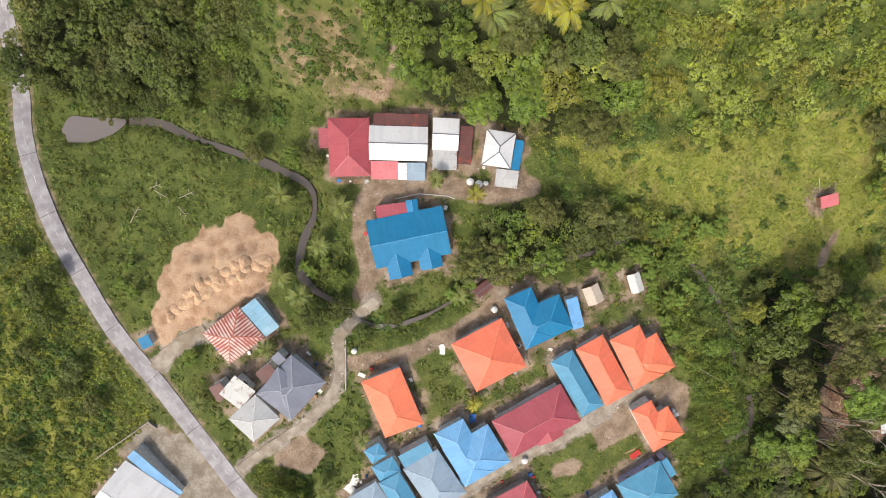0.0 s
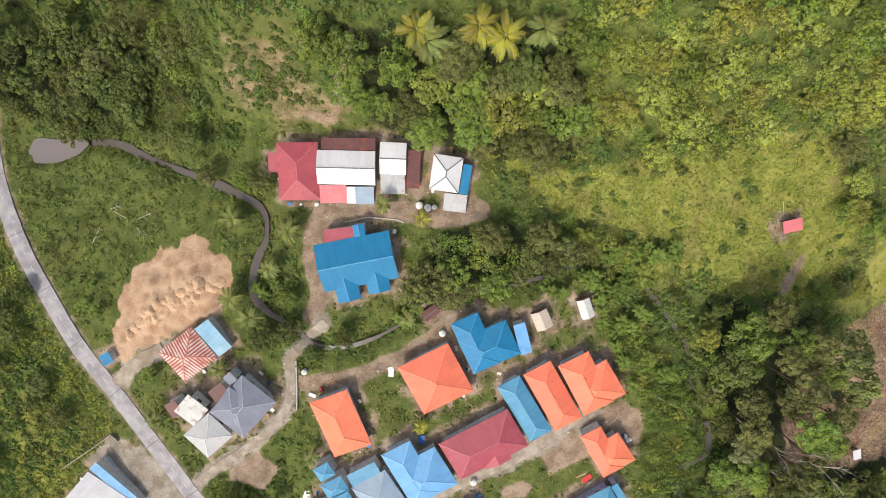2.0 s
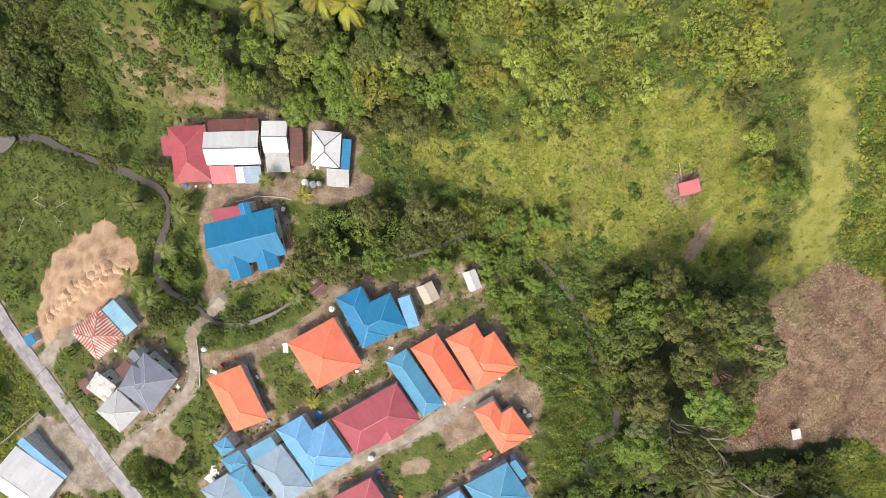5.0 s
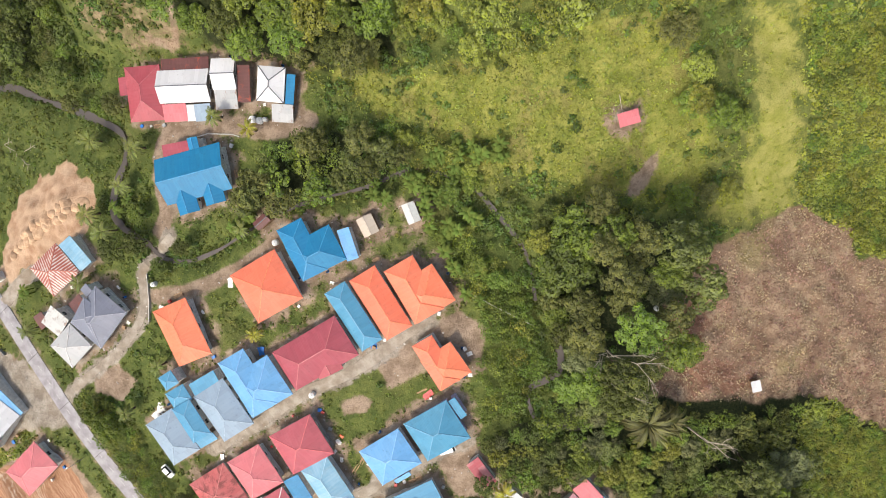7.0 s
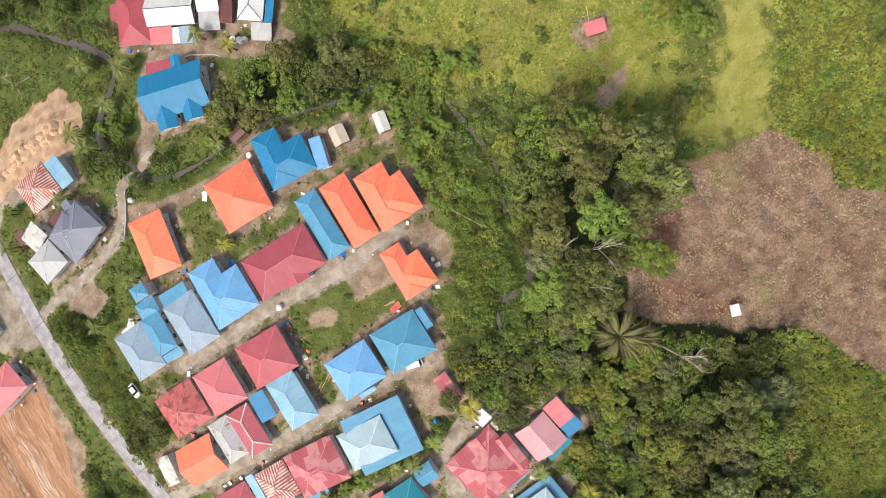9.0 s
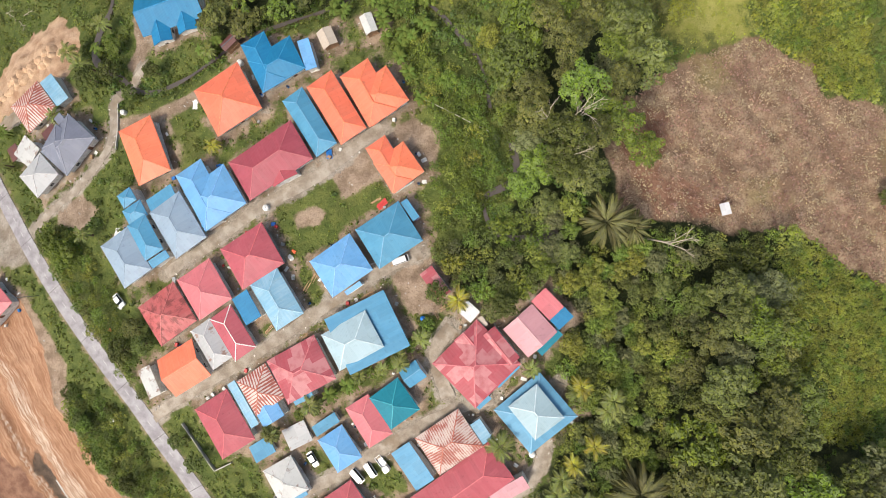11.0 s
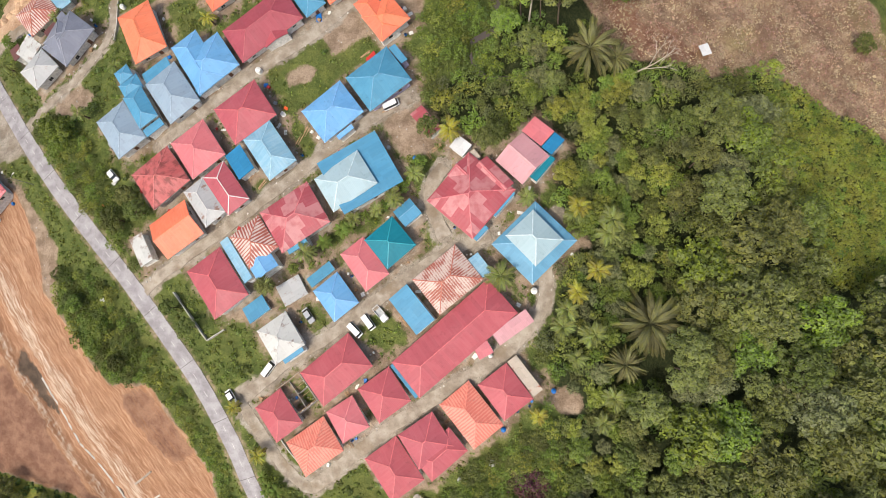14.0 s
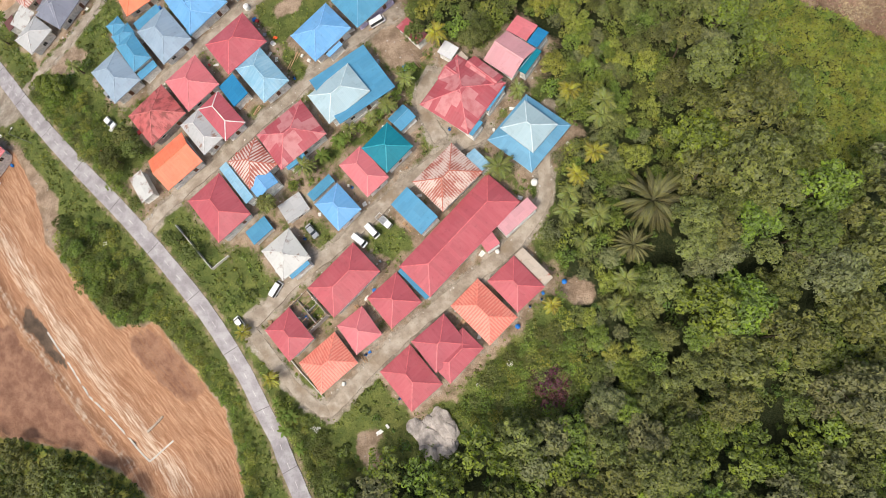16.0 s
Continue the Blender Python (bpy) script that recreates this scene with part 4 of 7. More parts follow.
def mesh_from(name, verts, faces_flat, corners, material, smooth_shade=False):
    """A mesh from arrays: all faces have the same number of corners."""
    me = bpy.data.meshes.new(name)
    verts = np.asarray(verts, np.float32).reshape(-1, 3)
    flat = np.asarray(faces_flat, np.int32).ravel()
    n = len(flat) // corners
    me.vertices.add(len(verts))
    me.vertices.foreach_set("co", verts.ravel())
    me.loops.add(len(flat))
    me.loops.foreach_set("vertex_index", flat)
    me.polygons.add(n)
    me.polygons.foreach_set("loop_start", np.arange(0, n * corners, corners, dtype=np.int32))
    me.polygons.foreach_set("use_smooth", np.full(n, smooth_shade))
    me.update(calc_edges=True)
    me.materials.append(material)
    return me


rows_n, cols_n = GX.shape
idx = np.arange(rows_n * cols_n).reshape(rows_n, cols_n)
quads = np.stack([idx[:-1, :-1], idx[:-1, 1:], idx[1:, 1:], idx[1:, :-1]], -1)
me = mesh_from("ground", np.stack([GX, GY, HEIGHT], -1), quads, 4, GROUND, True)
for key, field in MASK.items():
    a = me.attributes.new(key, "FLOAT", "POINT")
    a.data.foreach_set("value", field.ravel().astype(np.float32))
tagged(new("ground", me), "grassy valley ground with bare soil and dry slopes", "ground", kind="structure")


def part(name, bm, material, parent, label=""):
    """One mesh object under a thing or part."""
    me = bpy.data.meshes.new(name)
    bm.to_mesh(me)
    bm.free()
    me.materials.append(material)
    ob = new(name, me)
    ob.parent = parent
    if label:
        tagged(ob, label)
    return ob


def ribbon(name, line, width, material, lift=0.07, across=5, thick=0.3, ragged=0.02):
    """A strip of paving that follows the ground."""
    line = np.asarray(line)
    way = np.gradient(line, axis=0)
    way /= np.linalg.norm(way, axis=1)[:, None] + 1e-9
    side = np.stack([-way[:, 1], way[:, 0]], 1)
    step = np.arange(len(line))
    wob = 1 + ragged * (np.sin(step * 0.9) * np.sin(step * 0.37) + 0.7 * np.sin(step * 2.3 + 1) * np.sin(step * 0.71))
    cols = []
    for k in range(across):
        f = (k / (across - 1) - 0.5) * width
        q = line + side * f * wob[:, None]
        cols.append(np.c_[q, grid_value(HEIGHT, q[:, 0], q[:, 1]) + lift])
    z = np.max([c[:, 2] for c in cols], axis=0) * 0.5
    for c in cols:
        c[:, 2] = c[:, 2] * 0.5 + z
    left, right = cols[0].copy(), cols[-1].copy()
    left[:, 2] -= thick
    right[:, 2] -= thick
    v = np.stack([left, *cols, right], 1)
    n, m = v.shape[:2]
    ids = np.arange(n * m).reshape(n, m)
    return mesh_from(name, v, np.stack([ids[:-1, :-1], ids[1:, :-1], ids[1:, 1:], ids[:-1, 1:]], -1)[..., ::-1], 4, material, False), v


me, road_v = ribbon("road", ROAD, 4.6, ASPHALT, 0.10, 7)
road = tagged(new("road", me), "pale worn asphalt country road with dashed centre line", "road", kind="structure")
mid = road_v[:, 4]
dist = np.r_[0, np.cumsum(np.linalg.norm(np.diff(mid, axis=0), axis=1))]
dash_n = 0
for s in np.arange(0, dist[-1] - 3, 5.2):
    q = np.array([[np.interp(s + k, dist, mid[:, i]) for i in range(3)] for k in (0.0, 0.9, 1.8)])
    w = np.gradient(q[:, :2], axis=0)
    w /= np.linalg.norm(w, axis=1)[:, None]
    sd = np.c_[-w[:, 1], w[:, 0]] * 0.055
    v = np.concatenate([np.c_[q[:, :2] + sd, q[:, 2] + 0.012], np.c_[q[:, :2] - sd, q[:, 2] + 0.012]])
    ob = new("road_dash", mesh_from("road_dash", v, [[3, 4, 1, 0], [4, 5, 2, 1]], 4, LINE))
    ob.parent = road
for s in np.arange(96, dist[-1] - 30, 17.3):
    q = np.array([[[np.interp(s + k, dist, road_v[:, c, i]) for i in range(3)] for c in range(1, 8)] for k in (0.0, 0.14)])
    q[..., 2] += 0.012
    ids = np.arange(14).reshape(2, 7)
    ob = new("road_joint", mesh_from("road_joint", q, np.stack([ids[0, :-1], ids[0, 1:], ids[1, 1:], ids[1, :-1]], -1)[..., ::-1], 4, TAR))
    ob.parent = road
for k, (p, w) in enumerate(LANES):
    me, _ = ribbon("lane", p, w, CONCRETE, 0.06, 5, 0.3, 0.13)
    tagged(new("lane_%d" % (k + 1), me), "cracked dusty concrete village lane", "lane", kind="structure")


def water_strip(name, line, width, drop):
    line = np.asarray(line)
    way = np.gradient(line, axis=0)
    way /= np.linalg.norm(way, axis=1)[:, None] + 1e-9
    side = np.stack([-way[:, 1], way[:, 0]], 1)
    wv = width * (1 + 0.3 * np.sin(np.arange(len(line)) * 0.31) + 0.15 * np.sin(np.arange(len(line)) * 0.83))
    z = land(line[:, 0], line[:, 1])[:, None] - drop
    v = np.stack([np.c_[line + side * wv[:, None] / 2, z], np.c_[line - side * wv[:, None] / 2, z]], 1)
    ids = np.arange(len(line) * 2).reshape(-1, 2)
    return mesh_from(name, v, np.stack([ids[:-1, 0], ids[:-1, 1], ids[1:, 1], ids[1:, 0]], -1), 4, WATER)


tagged(new("stream", water_strip("stream", STREAM[:CROSSING], 1.9, 0.95)), "muddy brown narrow stream between overgrown banks", "stream", kind="structure")
tagged(new("stream_middle", water_strip("stream_middle", STREAM[CROSSING - 1:], 1.0, 1.0)), "thin muddy brown stream among bushes and banana plants", "stream", kind="structure")
tagged(new("stream_lower", water_strip("stream_lower", STREAM_END, 1.5, 0.9)), "muddy brown stream bend under the trees", "stream", kind="structure")
bm = bmesh.new()
ring = smooth([*POND, POND[0]], 1.0)[:-1]
pz = POND_Z
f = bm.faces.new([bm.verts.new((x, y, pz)) for x, y in ring])
if f.normal.z < 0:
    f.normal_flip()
me = bpy.data.meshes.new("pond")
bm.to_mesh(me)
bm.free()
me.materials.append(POND_WATER)
tagged(new("pond", me), "still brown muddy pond beside the road", "pond", kind="structure")


# ---- houses ----
def hip_faces(w, d, rise, form):
    """Corners and faces of a roof over a w by d rectangle with its eaves at z = 0, and its ridge lines."""
    a, b = w / 2, d / 2
    base = [(-a, -b, 0), (a, -b, 0), (a, b, 0), (-a, b, 0)]
    if form == "hip":
        if w >= d:
            e = max(a - b, 0.25)
            tops = [(-e, 0, rise), (e, 0, rise)]
            faces = [(0, 1, 5, 4), (1, 2, 5), (2, 3, 4, 5), (3, 0, 4)]
            caps = [(4, 5), (0, 4), (3, 4), (1, 5), (2, 5)]
        else:
            e = max(b - a, 0.25)
            tops = [(0, -e, rise), (0, e, rise)]
            faces = [(0, 1, 4), (1, 2, 5, 4), (2, 3, 5), (3, 0, 4, 5)]
            caps = [(4, 5), (0, 4), (1, 4), (2, 5), (3, 5)]
    elif form == "gable_x":
        tops = [(-a, 0, rise), (a, 0, rise)]
        faces, caps = [(0, 1, 5, 4), (2, 3, 4, 5)], [(4, 5)]
    elif form == "gable_y":
        tops = [(0, -b, rise), (0, b, rise)]
        faces, caps = [(1, 2, 5, 4), (3, 0, 4, 5)], [(4, 5)]
    else:   # lean-to: falls towards one side
        up = {"shed_e": (0, 3), "shed_w": (1, 2), "shed_n": (0, 1), "shed_s": (2, 3)}[form]
        base = [(x, y, rise if i in up else 0) for i, (x, y, _) in enumerate(base)]
        tops, faces, caps = [], [(0, 1, 2, 3)], []
    return base + tops, faces, caps


def roof_bmesh(pts, faces, thick=0.14):
    bm = bmesh.new()
    hi = [bm.verts.new(p) for p in pts]
    lo = [bm.verts.new((p[0], p[1], p[2] - thick)) for p in pts]
    edges = {}
    for f in faces:
        bm.faces.new([hi[i] for i in f])
        bm.faces.new([lo[i] for i in reversed(f)])
        for i, j in zip(f, (*f[1:], f[0])):
            edges[(i, j)] = True
    for i, j in edges:
        if (j, i) not in edges:
            bm.faces.new([hi[i], lo[i], lo[j], hi[j]])
    uv = bm.loops.layers.uv.new("uv")
    bm.normal_update()
    for f in bm.faces:
        n = f.normal
        t = Vector((0, 0, 1)).cross(n)
        t = t.normalized() if t.length > 0.02 else Vector((1, 0, 0))
        s = n.cross(t)
        for l in f.loops:
            l[uv].uv = (l.vert.co.dot(t) + 50, l.vert.co.dot(s) + 50)
    return bm


def bar(bm, a, b, wide, high, lift=0.0):
    """A box beam from a to b."""
    a, b = Vector(a), Vector(b)
    way = (b - a)
    m = Matrix.Translation((a + b) / 2 + Vector((0, 0, lift))) @ way.to_track_quat("X", "Z").to_matrix().to_4x4() @ Matrix.Diagonal((way.length, wide, high, 1))
    bmesh.ops.create_cube(bm, size=1, matrix=m)


def box(bm, x0, y0, z0, x1, y1, z1):
    bmesh.ops.create_cube(bm, size=1, matrix=Matrix.Translation(((x0 + x1) / 2, (y0 + y1) / 2, (z0 + z1) / 2)) @ Matrix.Diagonal((abs(x1 - x0), abs(y1 - y0), abs(z1 - z0), 1)))


def bar_part(name, a, b, wide, high, material, parent, lift=0.0):
    bm = bmesh.new()
    bar(bm, a, b, wide, high, lift)
    return part(name, bm, material, parent)


def box_part(name, dims, material, parent, label="", soft=0.0):
    bm = bmesh.new()
    box(bm, *dims)
    if soft:
        bmesh.ops.bevel(bm, geom=bm.edges[:], offset=soft, segments=2, affect="EDGES")
    return part(name, bm, material, parent, label)


def thing(name, x, y, z, turn, label, category, group="", kind=""):
    ob = new(name)
    ob.matrix_world = pose(x, y, z, 0, 0, turn)
    return tagged(ob, label, category, group, kind)


def window(parent, x, y, z, turn, w=1.2, h=1.0):
    """A framed window that sits on a wall, with a sill."""
    m = pose(x, y, z, 0, 0, turn)
    bm = bmesh.new()
    for dims in ((-w / 2 - 0.06, -0.05, -h / 2 - 0.06, w / 2 + 0.06, 0.05, -h / 2), (-w / 2 - 0.06, -0.05, h / 2, w / 2 + 0.06, 0.05, h / 2 + 0.06),
                 (-w / 2 - 0.06, -0.05, -h / 2, -w / 2, 0.05, h / 2), (w / 2, -0.05, -h / 2, w / 2 + 0.06, 0.05, h / 2), (-0.025, -0.05, -h / 2, 0.025, 0.05, h / 2)):
        box(bm, *dims)
    bm.transform(m)
    ob = part("window", bm, FRAME, parent)
    bm = bmesh.new()
    box(bm, -w / 2, -0.02, -h / 2, w / 2, 0.02, h / 2)
    bm.transform(m)
    part("pane", bm, PANE, ob)
    bm = bmesh.new()
    box(bm, -w / 2 - 0.12, -0.16, -h / 2 - 0.13, w / 2 + 0.12, 0.06, -h / 2 - 0.07)
    bm.transform(m)
    part("sill", bm, FRAME, ob)


def build_house(label, blocks, wall, windows, cap, kind, rng):
    (x, y, w, d, a), *_ = blocks[0]
    z0 = float(land(x, y))
    ob = thing(kind, x, y, z0, a, label, kind.replace("_", " "), "village " + kind.replace("_", " ") + "s")
    home = Matrix.Translation((x, y, z0)) @ pose(0, 0, 0, 0, 0, a)
    for k, ((bx, by, bw, bd, ba), form, eave, roof) in enumerate(blocks):
        m = home.inverted() @ Matrix.Translation((bx, by, z0)) @ pose(0, 0, 0, 0, 0, ba)
        short = min(bw, bd)
        flat_roof = form.startswith("shed")
        rise = max(0.25, 0.10 * short) if flat_roof else 0.19 * short
        eave = eave + 0.05 * k
        over = 1.0 if short > 6 else 0.35
        # walls with a plinth
        bm = bmesh.new()
        box(bm, -bw / 2 + over, -bd / 2 + over, -1.2, bw / 2 - over, bd / 2 - over, eave - 0.05 if not flat_roof else eave - 0.1)
        box(bm, -bw / 2 + over - 0.12, -bd / 2 + over - 0.12, -1.2, bw / 2 - over + 0.12, bd / 2 - over + 0.12, 0.28)
        if form == "gable_x":
            for sx in (-1, 1):
                p = [bm.verts.new((sx * (bw / 2 - over) + e, yy, zz)) for e in (-0.08, 0.08) for yy, zz in ((-bd / 2 + over, eave - 0.06), (bd / 2 - over, eave - 0.06), (0, eave + rise - 0.16))]
                for f in ((0, 2, 1), (3, 4, 5), (0, 1, 4, 3), (1, 2, 5, 4), (2, 0, 3, 5)):
                    bm.faces.new([p[i] for i in f])
        bm.transform(m)
        part("wall", bm, WALLS[wall], ob)
        pts, faces, caps = hip_faces(bw, bd, rise, form)
        bm = roof_bmesh(pts, faces)
        bm.transform(m @ Matrix.Translation((0, 0, eave)))
        rf = part("roof", bm, R[roof], ob)
        for i, j in caps:
            p, q = (m @ (Vector(pts[n]) + Vector((0, 0, eave))) for n in (i, j))
            bm = bmesh.new()
            bar(bm, p, q, 0.24, 0.08, 0.02)
            part("ridge_cap", bm, CAP[cap] if cap in ("white", "dark") else CAP_OF[roof], rf)
        # fascia boards under the eaves
        if not flat_roof and short > 6:
            for i, j in ((0, 1), (1, 2), (2, 3), (3, 0)):
                p, q = (Vector(pts[n]) + Vector((0, 0, eave - 0.22)) for n in (i, j))
                p, q = (Vector((v.x * 0.992, v.y * 0.992, v.z)) for v in (p, q))
                bm = bmesh.new()
                bar(bm, m @ p, m @ q, 0.05, 0.2)
                part("fascia", bm, FRAME, ob)
        if windows and short > 5.5:
            for side in range(4):
                length = (bw if side % 2 == 0 else bd) - 2 * over
                n = max(1, int(length / 4))
                for i in range(n):
                    s = (i + 0.5) / n * length - length / 2
                    px, py = {0: (s, -bd / 2 + over), 1: (bw / 2 - over, s), 2: (s, bd / 2 - over), 3: (-bw / 2 + over, s)}[side]
                    turn = (0, 90, 180, 270)[side]
                    g = m @ Vector((px, py, 0))
                    if side == 0 and i == n // 2 and k == 0:
                        bm = bmesh.new()
                        box(bm, -0.5, -0.06, 0.28, 0.5, 0.05, 2.3)
                        bm.transform(Matrix.Translation((g.x, g.y, 0)) @ pose(0, 0, 0, 0, 0, ba - a))
                        part("door", bm, DOOR, ob)
                    elif side in (0, 1) or windows > 2:
                        window(ob, g.x, g.y, min(1.75, eave - 1.1), turn + ba - a)
    return ob


rng = random.Random(4)
for spec in PLOTS:
    build_house(*spec, rng)


# ---- plants ----
nrg = np.random.default_rng(11)


def cards(centres, normals, sizes, g, aspect=1.5):
    """Small folded leaf clumps: one quad each, facing about its normal. Returns vertices and faces."""
    n = len(centres)
    nrm = normals + 0.30 * g.normal(size=(n, 3))
    nrm /= np.linalg.norm(nrm, axis=1)[:, None] + 1e-9
    ref = g.normal(size=(n, 3))
    t = np.cross(nrm, ref)
    t /= np.linalg.norm(t, axis=1)[:, None] + 1e-9
    b = np.cross(nrm, t)
    s = sizes[:, None]
    q = np.stack([centres - t * s * aspect * 0.5, centres - b * s * 0.5 + nrm * s * 0.15, centres + t * s * aspect * 0.5, centres + b * s * 0.5 + nrm * s * 0.15], 1)
    return q.reshape(-1, 3), np.arange(4 * n).reshape(-1, 4)


def lobe_cards(lobes, per, size, g, low=-0.35):
    """Leaf clumps over the outside of lobes (rows of x, y, z, radius)."""
    cs, ns, ss, own = [], [], [], []
    for x, y, z, r in lobes:
        k = max(8, int(per * (r / 0.33) ** 1.5))
        v = g.normal(size=(k, 3))
        v /= np.linalg.norm(v, axis=1)[:, None]
        v[:, 2] = np.where(v[:, 2] < low, -v[:, 2], v[:, 2])
        rad = r * (0.84 + 0.24 * g.random(k))
        cs.append(np.array([x, y, z]) + v * rad[:, None] * (1, 1, 0.85))
        ns.append(v * (1, 1, 1.2))
        ss.append(size * (0.65 + 0.7 * g.random(k)))
        own.append(np.full(k, g.random()))
    return np.concatenate(cs), np.concatenate(ns), np.concatenate(ss), np.concatenate(own)


def set_field(me, name, values):
    """Store one number for each corner point of a mesh."""
    a = me.attributes.new(name, "FLOAT", "POINT")
    a.data.foreach_set("value", np.asarray(values, np.float32))


def crown_mesh(name, seed, lobes_n, per, size, material, flat=0.55):
    """A crown about one unit in radius, standing on z = 0."""
    g = np.random.default_rng(seed)
    lobes = []
    for i in range(lobes_n):
        a, r = i * 2.4 + 0.6 * g.random(), math.sqrt((i + 0.5) / lobes_n) * 0.84
        lobes.append((r * math.cos(a) * (0.85 + 0.3 * g.random()), r * math.sin(a) * (0.85 + 0.3 * g.random()), flat * (1 - r * r) * (0.7 + 0.5 * g.random()) + 0.15 + 0.26 * g.random(), 0.13 + 0.13 * g.random()))
    c, n, s, own = lobe_cards(lobes, per, size, g, -0.05)
    v, f = cards(c, n, s, g)
    me = mesh_from(name, v, f, 4, material)
    set_field(me, "clump", np.repeat(own, 4))
    return me


def trunk_mesh(name, seed, limbs=5):
    """Tapered trunk with limbs, one unit high, ends inside the crown."""
    g = random.Random(seed)
    verts, faces = [], []

    def tube(a, b, r0, r1):
        n, k = len(verts), 6
        ax = (Vector(b) - Vector(a)).normalized()
        u = ax.orthogonal().normalized()
        w = ax.cross(u)
        for p, r in ((a, r0), (b, r1)):
            for i in range(k):
                t = 2 * math.pi * i / k
                verts.append(tuple(Vector(p) + (u * math.cos(t) + w * math.sin(t)) * r))
        for i in range(k):
            faces.append((n + i, n + (i + 1) % k, n + k + (i + 1) % k, n + k + i))

    tube((0, 0, -0.08), (0.02, 0.01, 0.55), 0.045, 0.03)
    tube((0.02, 0.01, 0.55), (0.0, 0.03, 0.95), 0.03, 0.012)
    for i in range(limbs):
        a, z = i * 2 * math.pi / limbs + g.random(), 0.45 + 0.12 * i / limbs
        tube((0.02, 0.01, z), (0.34 * math.cos(a), 0.34 * math.sin(a), z + 0.3), 0.02, 0.007)
    return mesh_from(name, verts, faces, 4, BARK)


def crown_set(kind, leaf, seed, count, lobes_n, flat, per, size):
    return [crown_mesh("crown", seed + i, lobes_n, per, size, leaf, flat) for i in range(count)]


FORM = {"deep": (21, 4, 38, 0.6), "olive": (31, 4, 42, 0.65), "fresh": (41, 4, 34, 0.55), "lime": (61, 3, 30, 0.5), "greyish": (51, 3, 44, 0.55)}
CROWNS = {k: crown_set(k, LEAF[k], a, n, lobes_n, flat, 150, 0.072) for k, (a, n, lobes_n, flat) in FORM.items()}
LIGHT_CROWNS = {k: crown_set(k, LEAF[k], a + 100, n, lobes_n - 10, flat, 72, 0.105) for k, (a, n, lobes_n, flat) in FORM.items()}
TRUNKS = [trunk_mesh("trunk", i, 5) for i in range(3)]
TREE_LABEL = {"deep": "dark green broadleaf tree with a lumpy crown", "olive": "olive green broadleaf tree with a dense crown",
              "fresh": "bright green broadleaf tree with a loose crown", "greyish": "dull grey-green thin-leaved tree", "lime": "yellow-green bushy young tree"}


def tree(x, y, radius, height, sort, g, sub=0):
    """Trunk and crown; radius is the crown's, height the tree's."""
    z = top(x, y)
    ob = thing("tree", x, y, z, g.random() * 360, TREE_LABEL[sort], "tree", "woodland trees")
    trunk = new("trunk", TRUNKS[int(g.random() * 3)])
    trunk.parent = ob
    trunk.scale = (radius * 1.15, radius * 1.15, height * 0.86)
    crown = new("crown", CROWNS[sort][int(g.random() * len(CROWNS[sort]))])
    crown.parent = ob
    crown.location = (0, 0, height - radius * 0.95)
    crown.scale = (radius, radius * (0.88 + 0.24 * g.random()), radius * (0.8 + 0.35 * g.random()))
    return ob


block_tree = np.maximum.reduce([4.5 - np.hypot(GX - 89.2, GY - (-172.8)), in_house + 1.8, inside(CLEARING, GX, GY) + 2.0, 3.8 - d_road, 1.6 - d_lane, 0.8 - d_track, np.maximum(2.2 - d_brook, 1.2 - d_stream), in_pond + 1, in_sand + 1.5, in_brown + 1.2, in_excav + 1.5,
                                inside(YARD, GX, GY) + 0.5, *[inside(p, GX, GY) + 0.5 for p in DIRT]])
block_bush = np.maximum.reduce([in_house + 0.9, 3.2 - d_road, 0.5 - d_lane, 0.2 - d_track, np.maximum(0.1 - d_brook, -0.9 - d_stream), in_pond + 0.4, in_sand + 0.3, in_brown + 0.3, in_excav + 0.2,
                                inside(YARD, GX, GY), *[inside(p, GX, GY) for p in DIRT]])


def scatter(x0, y0, x1, y1, step, jitter=0.9):
    xs, ys = np.meshgrid(np.arange(x0, x1, step), np.arange(y0, y1, step * 0.87))
    xs = xs + (np.arange(xs.shape[0]) % 2)[:, None] * step / 2
    xs = xs + nrg.uniform(-0.5, 0.5, xs.shape) * step * jitter
    ys = ys + nrg.uniform(-0.5, 0.5, ys.shape) * step * jitter
    return xs.ravel(), ys.ravel()


tg = random.Random(77)
crown_at, woodland = [], []


def frond_mesh(name, material, length=1.0, leaflets=13, droop=0.35, width=0.26, rise=0.35):
    """One palm frond along +x: a midrib with leaflets, bending down."""
    v, f = [], []

    def spine(t):
        return Vector((length * t * (1 - 0.12 * t), 0, rise * t * length - droop * 2.0 * t * t * length))

    gap = 0.88 / leaflets
    for i in range(leaflets):
        t = 0.12 + gap * i
        w = width * length * math.sin(math.pi * (0.10 + 0.82 * t)) ** 0.7
        for s in (-1, 1):
            u = t + (0.3 * gap if s > 0 else 0.0)
            c, c2 = spine(u), spine(min(1, u + 0.95 * gap))
            n, sag = len(v), 0.32 + 0.16 * math.sin(i * 2.3 + s)
            tip = c + Vector((0.10 * length + 0.4 * w, s * w, -sag * w))
            v += [tuple(c), tuple(c2), tuple(tip + (c2 - c) * 0.7), tuple(tip)]
            f.append((n, n + 1, n + 2, n + 3))
    for i in range(5):
        a, b = spine(i / 5), spine((i + 1) / 5)
        n = len(v)
        v += [(a.x, -0.012 * length, a.z), (a.x, 0.012 * length, a.z), (b.x, 0.010 * length, b.z), (b.x, -0.010 * length, b.z)]
        f.append((n, n + 1, n + 2, n + 3))
    return mesh_from(name, v, f, 4, material)


